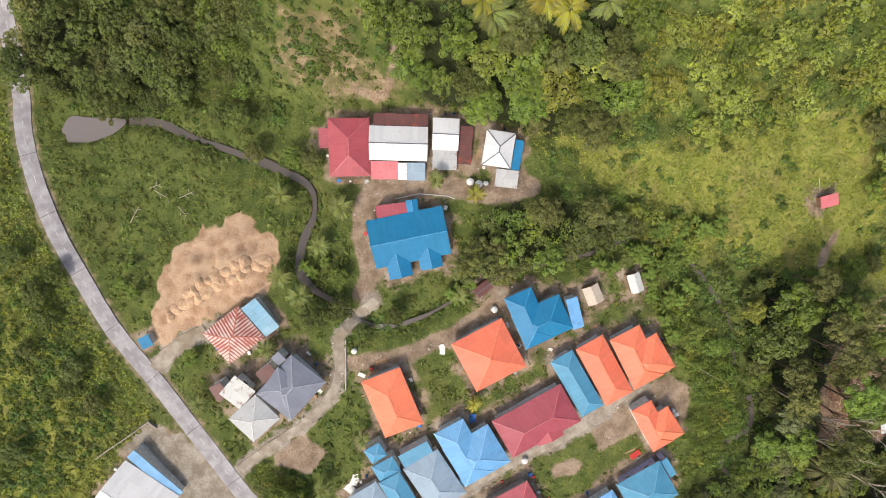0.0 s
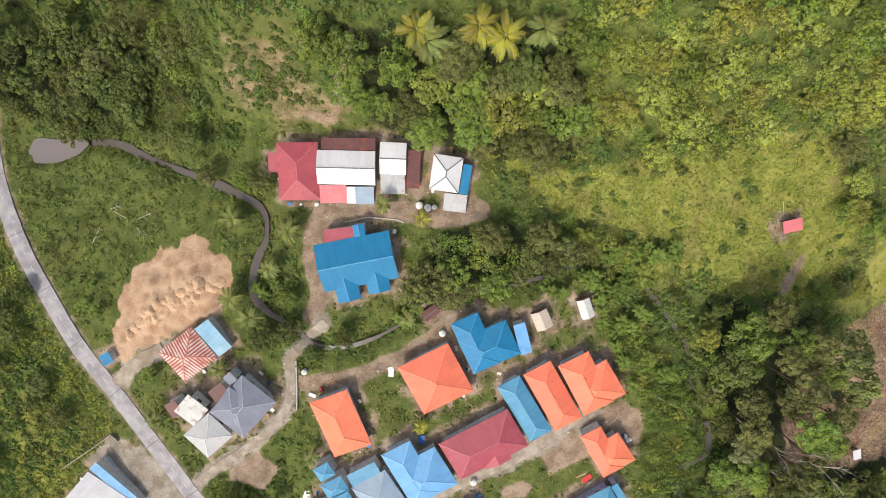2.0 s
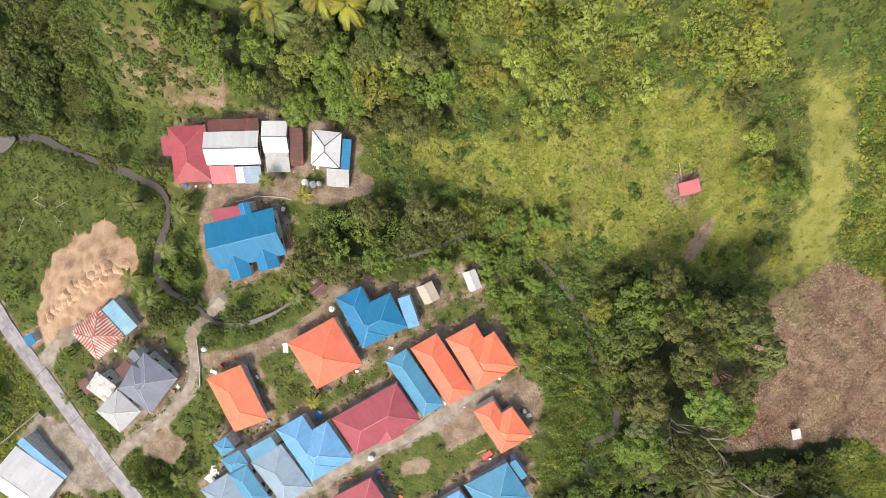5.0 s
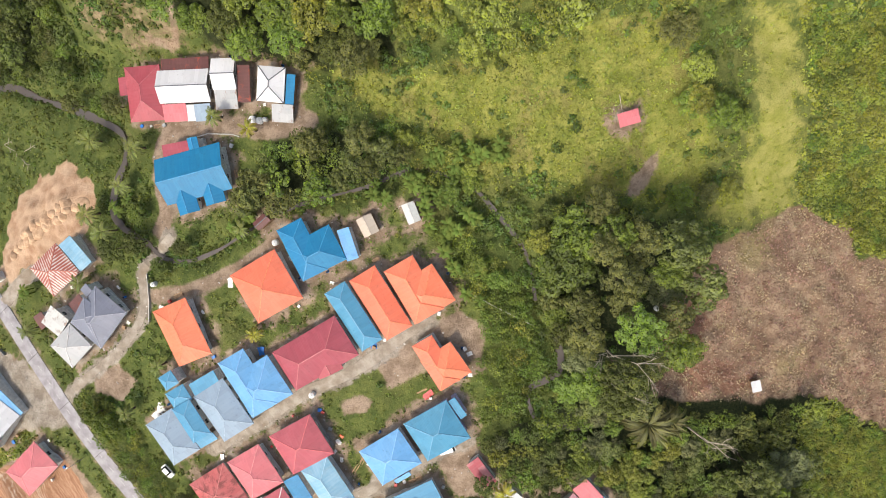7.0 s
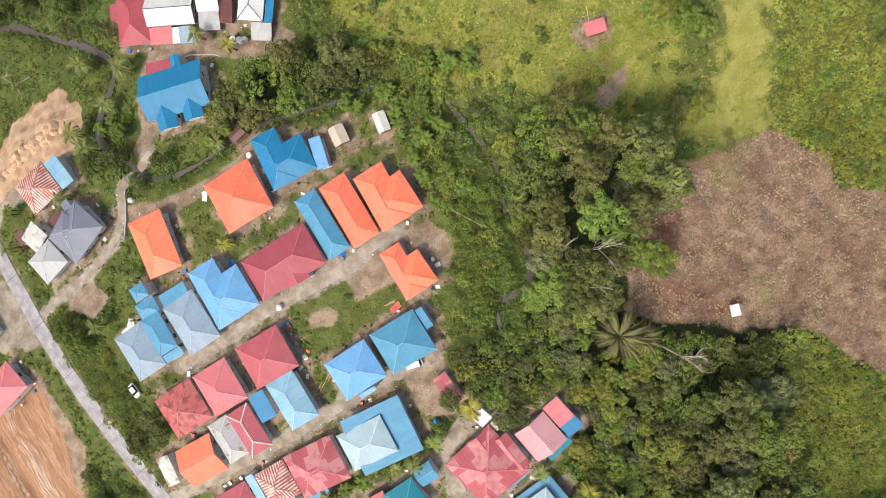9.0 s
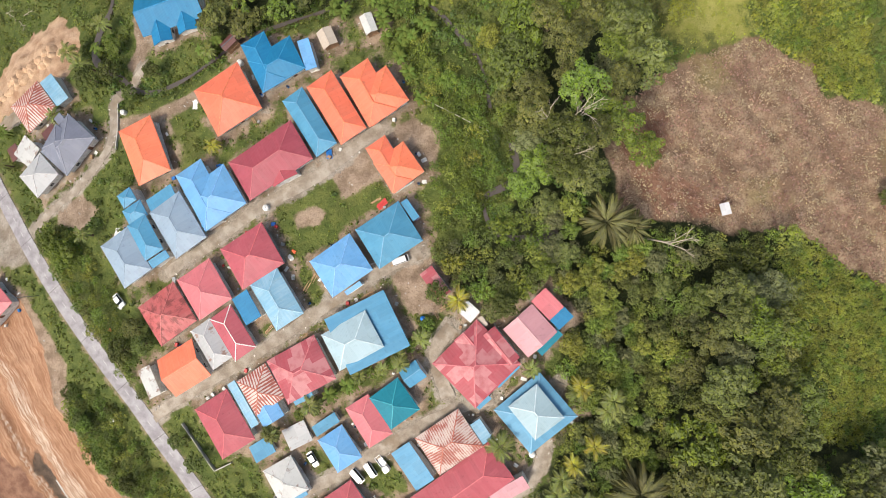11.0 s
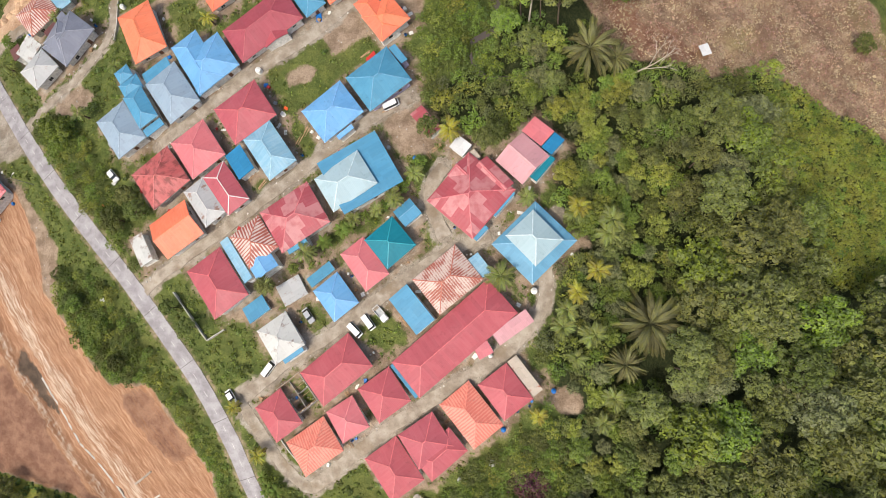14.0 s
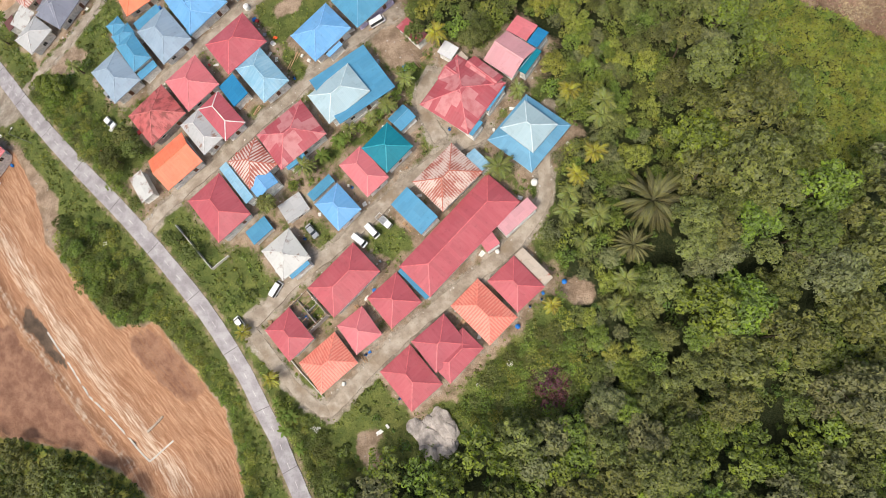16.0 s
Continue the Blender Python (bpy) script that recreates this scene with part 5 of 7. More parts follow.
def paddle_mesh(name, material):
    """One broad banana leaf along +x with a folded midrib."""
    v, f = [], []
    for i in range(8):
        t = i / 7
        w = 0.16 * math.sin(math.pi * min(1, 0.10 + 0.88 * t)) ** 0.6
        x, z = t * (1 - 0.15 * t), 0.55 * t - 0.75 * t * t
        v += [(x, -w, z - 0.05), (x, 0, z), (x, w, z - 0.05)]
    for i in range(7):
        n = 3 * i
        f += [(n, n + 3, n + 4, n + 1), (n + 1, n + 4, n + 5, n + 2)]
    return mesh_from(name, v, f, 4, material, True)


def pole_mesh(name, material, bottom=0.05, upper=0.03):
    v, f = [], []
    for k, (z, r) in enumerate(((-0.08, bottom * 1.3), (0.1, bottom), (0.5, upper * 1.1), (1.0, upper))):
        for i in range(7):
            a = 2 * math.pi * i / 7
            v.append((r * math.cos(a) + 0.03 * z * z, r * math.sin(a), z))
    for k in range(3):
        for i in range(7):
            f.append((7 * k + i, 7 * k + (i + 1) % 7, 7 * k + 7 + (i + 1) % 7, 7 * k + 7 + i))
    return mesh_from(name, v, f, 4, material, True)


FROND = {"palm": frond_mesh("frond", LEAF["palm"], 1.0, 15, 0.33, 0.17), "gold": frond_mesh("frond", LEAF["gold"], 1.0, 15, 0.36, 0.17), "big": frond_mesh("frond", LEAF["bigpalm"], 1.0, 26, 0.42, 0.085, 0.62)}
PADDLE = paddle_mesh("leaf", LEAF["banana"])
PALM_POLE, BANANA_POLE = pole_mesh("trunk", BARK), pole_mesh("stem", LEAF["banana"], 0.07, 0.05)


def palm(x, y, reach, height, sort="palm", n=15, label="coconut palm with a star of drooping fronds"):
    ob = thing("palm_tree", x, y, top(x, y), tg.random() * 360, label, "palm tree", "palms")
    pole = new("trunk", PALM_POLE)
    pole.parent, pole.scale = ob, (6, 6, height)
    for i in range(n):
        f = new("frond", FROND[sort])
        f.parent = ob
        f.matrix_basis = Matrix.Translation((0.18, 0, height * 0.99)) @ pose(0, 0, 0, 0, tg.uniform(-48, 12) + (i % 3) * 9, i * 137.5 + tg.uniform(-14, 14)) @ Matrix.Diagonal((reach * tg.uniform(0.75, 1.12), reach, reach, 1))
    return ob


def banana(x, y, reach, height, n=9):
    ob = thing("banana_plant", x, y, top(x, y), tg.random() * 360, "banana plant with broad arching green leaves", "banana plant", "banana plants")
    pole = new("stem", BANANA_POLE)
    pole.parent, pole.scale = ob, (3, 3, height)
    for i in range(n):
        f = new("leaf", PADDLE)
        f.parent = ob
        f.matrix_basis = Matrix.Translation((0.05, 0, height * 0.98)) @ pose(0, 0, 0, 0, tg.uniform(-35, 5), i * 137.5) @ Matrix.Diagonal((reach * tg.uniform(0.8, 1.1), reach, reach, 1))
    return ob


PALM_LABEL = {"palm": "coconut palm with a star of drooping fronds", "gold": "golden yellow palm with drooping fronds", "big": "huge feather palm with long arching fronds"}


def plant_palm(x, y, r, h, sort):
    crown_at.append((x, y, r * (1.5 if sort == "big" else 0.95)))
    palm(x, y, r, h, sort, {"palm": 18, "gold": 17, "big": 34}[sort], PALM_LABEL[sort])


plant_palm(-20.5, 6.4, 3.6, 6, "palm")
plant_palm(3.4, 13.7, 2.6, 5, "palm")
plant_palm(13.2, 9.8, 2.6, 5, "gold")
plant_palm(-35.4, 8.7, 3.4, 4, "palm")
plant_palm(-35.3, -11.4, 3.4, 5, "palm")
plant_palm(-30.2, -16.1, 3.6, 6, "palm")
plant_palm(-25.6, -3.6, 2.8, 4, "palm")
plant_palm(-55.9, -43.7, 2.6, 4.5, "palm")
plant_palm(13.8, -42.4, 2.4, 4, "gold")
plant_palm(-24.6, -65.1, 2.6, 4, "palm")
plant_palm(-38.9, -30.0, 2.8, 4, "palm")
plant_palm(-14.6, -52.2, 2.6, 4, "palm")
plant_palm(9.8, -15.4, 2.6, 4, "palm")
plant_palm(30.4, 50.3, 5, 8, "gold")
plant_palm(14.1, 49.5, 5, 8, "palm")
plant_palm(11.8, 51.4, 4.5, 8, "gold")
plant_palm(38.6, 51.9, 4.5, 8, "palm")
plant_palm(24.9, 52.2, 4.5, 8, "gold")
plant_palm(87.0, -119.5, 3.8, 6, "palm")
plant_palm(106.4, -104.4, 3.2, 7, "gold")
plant_palm(114.2, -107.9, 3.6, 8, "palm")
plant_palm(109.7, -119.4, 3.2, 6, "gold")
plant_palm(101.6, -128.2, 3.2, 5, "palm")
plant_palm(107.0, -134.5, 3.4, 5, "palm")
plant_palm(68.3, -92.6, 2.8, 4, "palm")
plant_palm(39.6, -109.6, 2.8, 4, "palm")
plant_palm(28.8, -117.1, 2.8, 5, "palm")
plant_palm(16.2, -147.0, 2.2, 3, "gold")
plant_palm(21.3, -159.4, 2.6, 4, "gold")
plant_palm(78.2, -83.2, 3.2, 6, "gold")
plant_palm(120.8, -132.9, 9.0, 7, "big")
plant_palm(114.3, -142.2, 5.0, 5, "big")
plant_palm(95.0, -100.6, 2.6, 3.5, "palm")
plant_palm(62.8, -97.5, 2.4, 3.5, "palm")
plant_palm(106.1, -105.6, 3.2, 6, "palm")
plant_palm(62.9, -98.9, 2.6, 4, "palm")
plant_palm(52.6, -102.5, 2.2, 3.2, "palm")
plant_palm(58.1, -100.7, 2.2, 3, "palm")
plant_palm(40.9, -109.6, 2.2, 3, "palm")
plant_palm(112.8, -111.0, 3.4, 6.5, "palm")
plant_palm(100.3, -132.2, 3.2, 5, "palm")
plant_palm(107.9, -134.5, 3.2, 5.5, "palm")
plant_palm(104.6, -124.1, 3, 5, "gold")
plant_palm(110.9, -150.1, 3.2, 5, "palm")
plant_palm(107.9, -155.5, 3, 5, "palm")
plant_palm(92.8, -153.0, 2.4, 4, "gold")
plant_palm(103.1, -139.6, 2.8, 4.5, "palm")
plant_palm(113.3, -65.5, 7.5, 7, "big")
plant_palm(120.3, -66.6, 5, 5, "big")

MIX = {"north": ("fresh", "fresh", "deep", "olive", "lime", "fresh"), "north_west": ("deep", "deep", "deep", "olive"), "east": ("fresh", "olive", "olive", "deep", "fresh", "greyish", "olive"),
       "south_east": ("deep", "olive", "olive", "deep", "fresh", "olive", "greyish", "olive"), "middle": ("deep", "olive", "fresh"), "far_south": ("deep", "olive", "greyish", "fresh", "fresh"),
       "low_west": ("deep", "deep", "olive"), "north_far": ("deep", "fresh", "olive"), "hedge": ("fresh", "olive", "lime", "fresh"), "cut_bank": ("fresh", "fresh", "lime", "deep"), "verge": ("lime", "fresh"), "south_garden": ("fresh", "lime", "olive", "fresh"), "verge_east": ("fresh", "deep", "lime"), "north_slope": ("deep", "olive", "deep", "fresh"),
       "north_east": ("lime", "lime", "lime", "lime", "fresh"), "east_scrub": ("lime", "lime", "fresh"), "strip_scrub": ("lime", "fresh", "lime"), "river_e": ("fresh", "fresh", "lime"), "village_edge": ("fresh", "lime", "olive", "fresh", "greyish"), "bright": ("lime", "fresh", "lime")}
SIZE = {"north": (3.4, 5.4, 9), "north_west": (2.6, 4.2, 7), "east": (3.6, 6.4, 11), "south_east": (3.6, 7.8, 13), "middle": (2.4, 4.0, 6.5), "far_south": (3.4, 5.6, 10), "low_west": (2.6, 4.2, 7), "north_far": (4, 6, 9), "hedge": (0.9, 1.9, 2.1), "cut_bank": (1.2, 2.3, 2.3), "verge": (0.9, 1.7, 1.4), "south_garden": (1.2, 2.4, 2.6), "verge_east": (1.0, 2.0, 2.0), "north_slope": (1.8, 3.4, 4.6),
        "north_east": (2.0, 4.2, 5), "east_scrub": (1.5, 2.7, 2.2), "strip_scrub": (1.8, 2.8, 3), "river_e": (1.2, 2.4, 2.2), "village_edge": (1.3, 2.6, 3.2), "bright": (1.1, 2.0, 1.8)}
def wood_height(key, x, y, usual):
    """The tall stand beside the brook, the low belt round the village and the high forest on the slope."""
    if key not in ("east", "south_east"):
        return usual
    if y > -58:
        return float(6 + 16 * ease(90, 100, x) - 8 * ease(112, 128, x))
    high = max(6.0, 17 - 11 * float(ease(-86, -71, y)) - 8 * float(ease(154, 168, x) * ease(-104, -92, y)))
    near = float(116 + 16 * ease(-145, -120, y))
    return float(5.0 + (high - 5.0) * ease(near - 4, near + 10, x))


def plant_wood(key, lo, hi, tall, low_belt):
    wood = WOODS[key]
    px, py = [p[0] for p in wood], [p[1] for p in wood]
    xs, ys = scatter(min(px), min(py), max(px), max(py), (lo + hi) * (0.54 if key != "north_far" else 1.0))
    keep = (grid_value(in_wood[key], xs, ys) > 0.5) & (grid_value(block_tree, xs, ys) < 0)
    if key != "bright":
        keep &= grid_value(in_wood["bright"], xs, ys) < 0
    for x, y in zip(xs[keep], ys[keep]):
        r = tg.uniform(lo, hi) if tg.random() < 0.75 else hi * 1.15
        up = wood_height(key, x, y, tall)
        if low_belt != (up < 8) and key in ("east", "south_east"):
            continue
        if grid_value(in_house, x, y) > -0.85 * r - 0.3 or any((x - a) ** 2 + (y - b) ** 2 < (0.475 * (r + c)) ** 2 for a, b, c in crown_at):
            continue
        crown_at.append((x, y, r))
        woodland.append((x, y, r, up * tg.uniform(0.78, 1.2) * (0.6 + 0.4 * r / hi), tg.choice(MIX[key] if not low_belt else LOW_MIX)))


LOW_MIX = ("fresh", "olive", "fresh", "deep", "greyish", "lime")
for key in WOODS:
    plant_wood(key, *SIZE[key], False)
for key in ("east", "south_east"):
    plant_wood(key, 1.5, 3.0, 5, True)
# the large trees nearest to the village stand as trees of their own; the rest is one wood
HEART = [(20, 45), (70, 10), (110, -45), (120, -110), (110, -160)]
woodland.sort(key=lambda q: float(off_line(HEART, np.array(q[0]), np.array(q[1]))) - 9 * q[2])
for x, y, r, h, sort in woodland[:235]:
    tree(x, y, r, h, sort, tg)


def joined_wood(rest):
    """The remaining crowns, trunks left to the shade below, as one mesh for each sort of leaf."""
    for sort in CROWNS:
        vs, tones, clumps = [], [], []
        for x, y, r, h, s in rest:
            if s != sort:
                continue
            me = LIGHT_CROWNS[sort][int(tg.random() * len(LIGHT_CROWNS[sort]))]
            co = np.empty(len(me.vertices) * 3, np.float32)
            me.vertices.foreach_get("co", co)
            co = co.reshape(-1, 4, 3)
            own = np.empty(len(me.vertices), np.float32)
            me.attributes["clump"].data.foreach_get("value", own)
            own = own.reshape(-1, 4)
            if r < 3.3:
                co, own = co[::2], own[::2]
            clumps.append(own.ravel())
            a = tg.random() * 6.28
            c, sn = math.cos(a), math.sin(a)
            co = co @ np.array([[c, sn, 0], [-sn, c, 0], [0, 0, 1]]) * (r, r, r * tg.uniform(0.8, 1.15)) + (x, y, top(x, y) + h - 0.95 * r)
            vs.append(co.reshape(-1, 3))
            tones.append(np.full(len(co) * 4, tg.random()))
        if not vs:
            continue
        v = np.concatenate(vs)
        me = mesh_from("woodland", v, np.arange(len(v)).reshape(-1, 4), 4, LEAF[sort + "_wood"])
        set_field(me, "tone", np.concatenate(tones))
        set_field(me, "clump", np.concatenate(clumps))
        tagged(new("woodland", me), "dense " + {"deep": "dark green", "olive": "olive green", "fresh": "bright green", "lime": "yellow-green", "greyish": "dull green"}[sort] + " crowns of the surrounding woods", "woodland", kind="stuff")


joined_wood(woodland[235:])

# single trees in gardens, along banks and the road
def lone(x, y, r, h, sort):
    crown_at.append((x, y, r))
    tree(x, y, r, h, sort, tg)


lone(65.0, -95.1, 1.9, 2.6, "fresh")
lone(59.9, -99.5, 1.7, 2.4, "fresh")
lone(49.6, -103.3, 1.6, 2.2, "deep")
lone(54.9, -101.8, 1.6, 2.2, "fresh")
lone(35.5, -113.1, 1.7, 2.4, "fresh")
lone(69.7, -89.5, 2.0, 3, "fresh")
lone(-99.7, -17.9, 3.6, 5, "deep")
lone(-96.9, -24.3, 3.2, 4.5, "deep")
lone(-94.9, -12.9, 2.8, 4, "deep")
lone(-89.4, -37.2, 3.4, 5, "olive")
lone(-104.2, -58.2, 3.6, 5, "deep")
lone(-84.4, -45.9, 3.0, 4, "olive")
lone(-90.7, -42.2, 2.8, 4, "deep")
lone(-105.7, -8.0, 3.4, 5, "deep")
lone(-101.3, -32.2, 2.6, 4, "olive")
lone(13.7, 30.9, 4.8, 10, "fresh")
lone(25.3, 31.8, 5.0, 10, "fresh")
lone(20.3, 45.4, 5, 10, "olive")
lone(44.1, 40.8, 5, 10, "olive")
lone(-42.7, 19.1, 3, 6, "olive")
lone(-20.3, -19.3, 3.5, 7, "deep")
lone(-26.6, -20.8, 3.8, 7, "deep")
lone(-14.8, -25.3, 2.5, 4, "deep")
lone(-47.1, 28.3, 3.4, 7, "deep")
lone(-104.2, 39.4, 4.6, 8, "deep")
lone(-78.8, 36.0, 3.8, 7, "deep")
lone(-28.1, 18.0, 3.2, 6, "olive")
lone(-32.5, 17.9, 3, 6, "fresh")
lone(-6.4, -20.2, 2.5, 5, "deep")
lone(-20.7, -11.4, 2.8, 5, "fresh")
lone(18.7, -3.3, 3.5, 7, "olive")
lone(11.8, -7.7, 3, 6, "olive")
lone(-31.3, -69.3, 4.0, 6, "fresh")
lone(-35.6, -66.8, 3.2, 5, "fresh")
lone(-12.4, -96.2, 3.4, 6, "deep")
lone(-6.4, -94.7, 3.4, 6, "deep")
lone(-9.5, -90.4, 3, 5, "olive")
lone(6.7, -125.8, 3, 6, "deep")
lone(1.6, -120.4, 2.4, 5, "deep")
lone(29.3, -117.2, 2.6, 6, "olive")
lone(-27.0, -117.2, 2.6, 4, "fresh")
lone(-22.6, -128.7, 3, 4, "fresh")
lone(-15.4, -133.6, 3, 4, "deep")
lone(-19.6, -124.5, 2.8, 4, "fresh")
lone(-28.8, -116.3, 2.5, 4, "deep")
lone(72.6, -81.4, 3, 6, "deep")
lone(89.0, -84.9, 3.5, 7, "deep")
lone(86.1, -86.1, 3, 7, "olive")
lone(108.3, -107.3, 2.6, 7, "fresh")
lone(194.7, -58.4, 3.2, 5, "deep")
lone(123.3, -47.4, 4.5, 9, "fresh")
lone(76.1, -28.9, 2.5, 5, "fresh")
lone(71.8, -24.5, 2.2, 4, "fresh")
lone(128.2, 10.7, 4.2, 7, "fresh")
lone(134.0, 8.6, 3.2, 6, "fresh")
lone(124.2, 13.1, 4, 7, "lime")
lone(135.1, -9.3, 4, 5, "lime")
lone(121.8, -9.8, 3.6, 5, "fresh")
lone(129.1, -8.9, 3.2, 5, "olive")
lone(123.7, 20.6, 4, 6, "lime")
lone(118.2, 28.9, 4.4, 7, "olive")
lone(131.1, 11.3, 3, 5, "fresh")
lone(122.7, 13.0, 4.2, 6, "fresh")


for cx, cy, rx, ry, n in ((62.1, -10.6, 12, 9, 26), (52.8, -6.2, 8, 6, 10), (72.5, 2.6, 12, 2.5, 14), (64.8, -0.4, 6, 3, 8), (28.2, -142.2, 2, 6, 4), (21.4, -172.4, 3, 9, 9), (-25.8, -7.3, 6, 4, 3), (12.1, -15.2, 5, 3, 6), (-60.2, -34.4, 2, 2, 2), (-78.2, -16.5, 4, 8, 5), (67.4, -28.6, 6, 10, 8), (68.3, -96.2, 5, 4, 5), (47.4, -106.9, 6, 4, 5)):
    for i in range(n):
        a, q = tg.random() * 6.28, math.sqrt(tg.random())
        x, y = cx + rx * q * math.cos(a), cy + ry * q * math.sin(a)
        if grid_value(block_bush, x, y) < -0.3:
            banana(x, y, tg.uniform(1.9, 2.7), tg.uniform(1.8, 3.2), tg.randint(7, 10))


def bush_mass(name, xs, ys, rs, per, size, material, label, category, squash=0.75, seed=1):
    """Many bushes in one sheet of leaf clumps, each with a tone of its own."""
    g = np.random.default_rng(seed)
    zs = grid_value(HEIGHT, xs, ys)
    k = np.maximum(6, (per * (rs / 1.2) ** 1.7).astype(int))
    own = np.repeat(np.arange(len(xs)), k)
    n = len(own)
    v = g.normal(size=(n, 3))
    v /= np.linalg.norm(v, axis=1)[:, None]
    v[:, 2] = np.abs(v[:, 2])
    lump = 0.75 + 0.35 * np.sin(v[:, 0] * 5 + own) * np.sin(v[:, 1] * 5 + own * 1.7)
    rad = rs[own] * lump * (0.75 + 0.3 * g.random(n))
    c = np.stack([xs[own], ys[own], zs[own]], 1) + v * rad[:, None] * (1, 1, squash)
    c[:, 2] += 0.1
    vv, ff = cards(c, v * (1, 1, 1.3), size * (0.6 + 0.8 * g.random(n)), g)
    me = mesh_from(name, vv, ff, 4, material)
    tone = np.clip(0.5 + 0.45 * fuzz(xs, ys, 21, 4) + 0.22 * g.normal(size=len(xs)), 0, 1)
    set_field(me, "tone", np.repeat(tone[own], 4))
    set_field(me, "clump", np.repeat(g.random(len(xs))[own], 4))
    return tagged(new(name, me), label, category, kind="stuff")


# low weeds and grass tufts on all open ground
xs, ys = scatter(-118, -200, 112, 50, 1.25)
keep = (grid_value(block_bush, xs, ys) < 0.1) & (grid_value(wood_any, xs, ys) < 0) & (nrg.random(len(xs)) < 0.45 + 0.7 * fuzz(xs, ys, 14, 3) - 0.25 * grid_value(MASK["soil"], xs, ys))
bush_mass("weeds", xs[keep], ys[keep], nrg.uniform(0.22, 0.6, keep.sum()), 24, 0.27, LEAF["weed"], "low green weeds and grass tufts on open ground", "weeds", 0.45, 13)

# bushes and weeds wherever nothing is built, denser along banks and slopes
meadow_in = np.maximum(inside(MEADOW, GX, GY), inside(STRAW, GX, GY))
yard = grow(in_house + 7, 3)
xs, ys = scatter(-125, -215, 200, 70, 1.95)
dens = 0.74 - 0.32 * grid_value(yard, xs, ys) - 0.72 * grid_value(grow(meadow_in, 3.0), xs, ys) - 0.04 * grid_value(grow(inside(BARE_N, GX, GY), 4), xs, ys) - 1.5 * grid_value(grow(inside(STRAW, GX, GY), 2), xs, ys) + 0.45 * fuzz(xs, ys, 19, 7) - 0.6 * grid_value(grow(np.max([inside(p, GX, GY) for p in LOTS], axis=0), 2), xs, ys)
keep = (grid_value(block_bush, xs, ys) < -0.2) & (nrg.random(len(xs)) < dens - 0.55 * (grid_value(wood_any, xs, ys) > 5)) 
xs, ys = xs[keep], ys[keep]
room = -grid_value(block_bush, xs, ys)
rs = np.minimum(nrg.uniform(0.7, 1.9, len(xs)) * (1 + 0.35 * fuzz(xs, ys, 27, 2)), room * 0.8 + 0.5).clip(0.35, 2.6)
tame = (grid_value(d_road, xs, ys) < 12) | (grid_value(yard, xs, ys) > 0.35) | ((xs < -24 + 6 * fuzz(xs, ys, 9, 3)) & (ys > -22 + 5 * fuzz(xs, ys, 9, 6)) & (ys < 26))
bush_mass("garden_shrubs", xs[tame], ys[tame], rs[tame] * 0.68, 34, 0.36, LEAF["weed"], "low bright green shrubs in yards and on open banks", "shrubs", 0.5, 4)
xs, ys, rs = xs[~tame], ys[~tame], rs[~tame]
bush_mass("undergrowth", xs, ys, rs, 36, 0.44, LEAF["under"], "tangled green bushes and weeds between houses and woods", "undergrowth", 0.6, 3)

xs, ys = scatter(20, -30, 160, 62, 1.5)
keep = (grid_value(meadow_in, xs, ys) > -3) & (grid_value(block_bush, xs, ys) < -0.2) & (nrg.random(len(xs)) < 0.95 + 0.3 * fuzz(xs, ys, 13, 5) - 0.6 * grid_value(grow(inside(STRAW, GX, GY), 2), xs, ys))
xs, ys = xs[keep], ys[keep]
bush_mass("meadow_herbs", xs, ys, nrg.uniform(0.4, 1.0, len(xs)), 26, 0.30, LEAF["meadow"], "low yellow-green meadow herbs and grass tufts", "meadow plants", 0.5, 5)

xs, ys = scatter(-128, -90, -60, 60, 1.35)
keep = (xs < -106 + np.maximum(0, (8 - ys) * 0.62)) & (grid_value(d_road, xs, ys) > 4.0) & (grid_value(block_bush, xs, ys) < -0.2) & (nrg.random(len(xs)) < 0.8)
bush_mass("roadside_scrub", xs[keep], ys[keep], nrg.uniform(0.6, 1.3, keep.sum()), 30, 0.33, LEAF["meadow"], "dense yellow-green scrub beside the road", "scrub", 0.42, 9)

xs, ys = scatter(140, -135, 230, 60, 1.7)
keep = (np.maximum(grid_value(in_wood["bright"], xs, ys), grid_value(in_wood["east_scrub"], xs, ys)) > -1.5) & (grid_value(in_brown, xs, ys) < 0) & (nrg.random(len(xs)) < 0.85)
bush_mass("climbing_vines", xs[keep], ys[keep], nrg.uniform(0.8, 1.7, keep.sum()), 20, 0.5, LEAF["meadow"], "bright yellow-green vines covering the slope", "vines", 0.6, 21)

bank = np.concatenate([STREAM, STREAM_END])
bank = np.repeat(bank, 4, axis=0)
turn = nrg.uniform(0, 2 * math.pi, len(bank))
away = nrg.uniform(1.1, 2.6, len(bank))
xs, ys = bank[:, 0] + away * np.cos(turn), bank[:, 1] + away * np.sin(turn)
keep = (grid_value(d_stream, xs, ys) > 0.8 - 0.5 * (xs > -16)) & (grid_value(in_house, xs, ys) < -1) & (grid_value(d_lane, xs, ys) > 0.6) & (grid_value(d_track, xs, ys) > 0.3)
bush_mass("bank_shrubs", xs[keep], ys[keep], nrg.uniform(0.5, 1.2, keep.sum()), 30, 0.36, LEAF["under"], "green shrubs leaning over the banks of the stream", "shrubs", 0.8, 22)

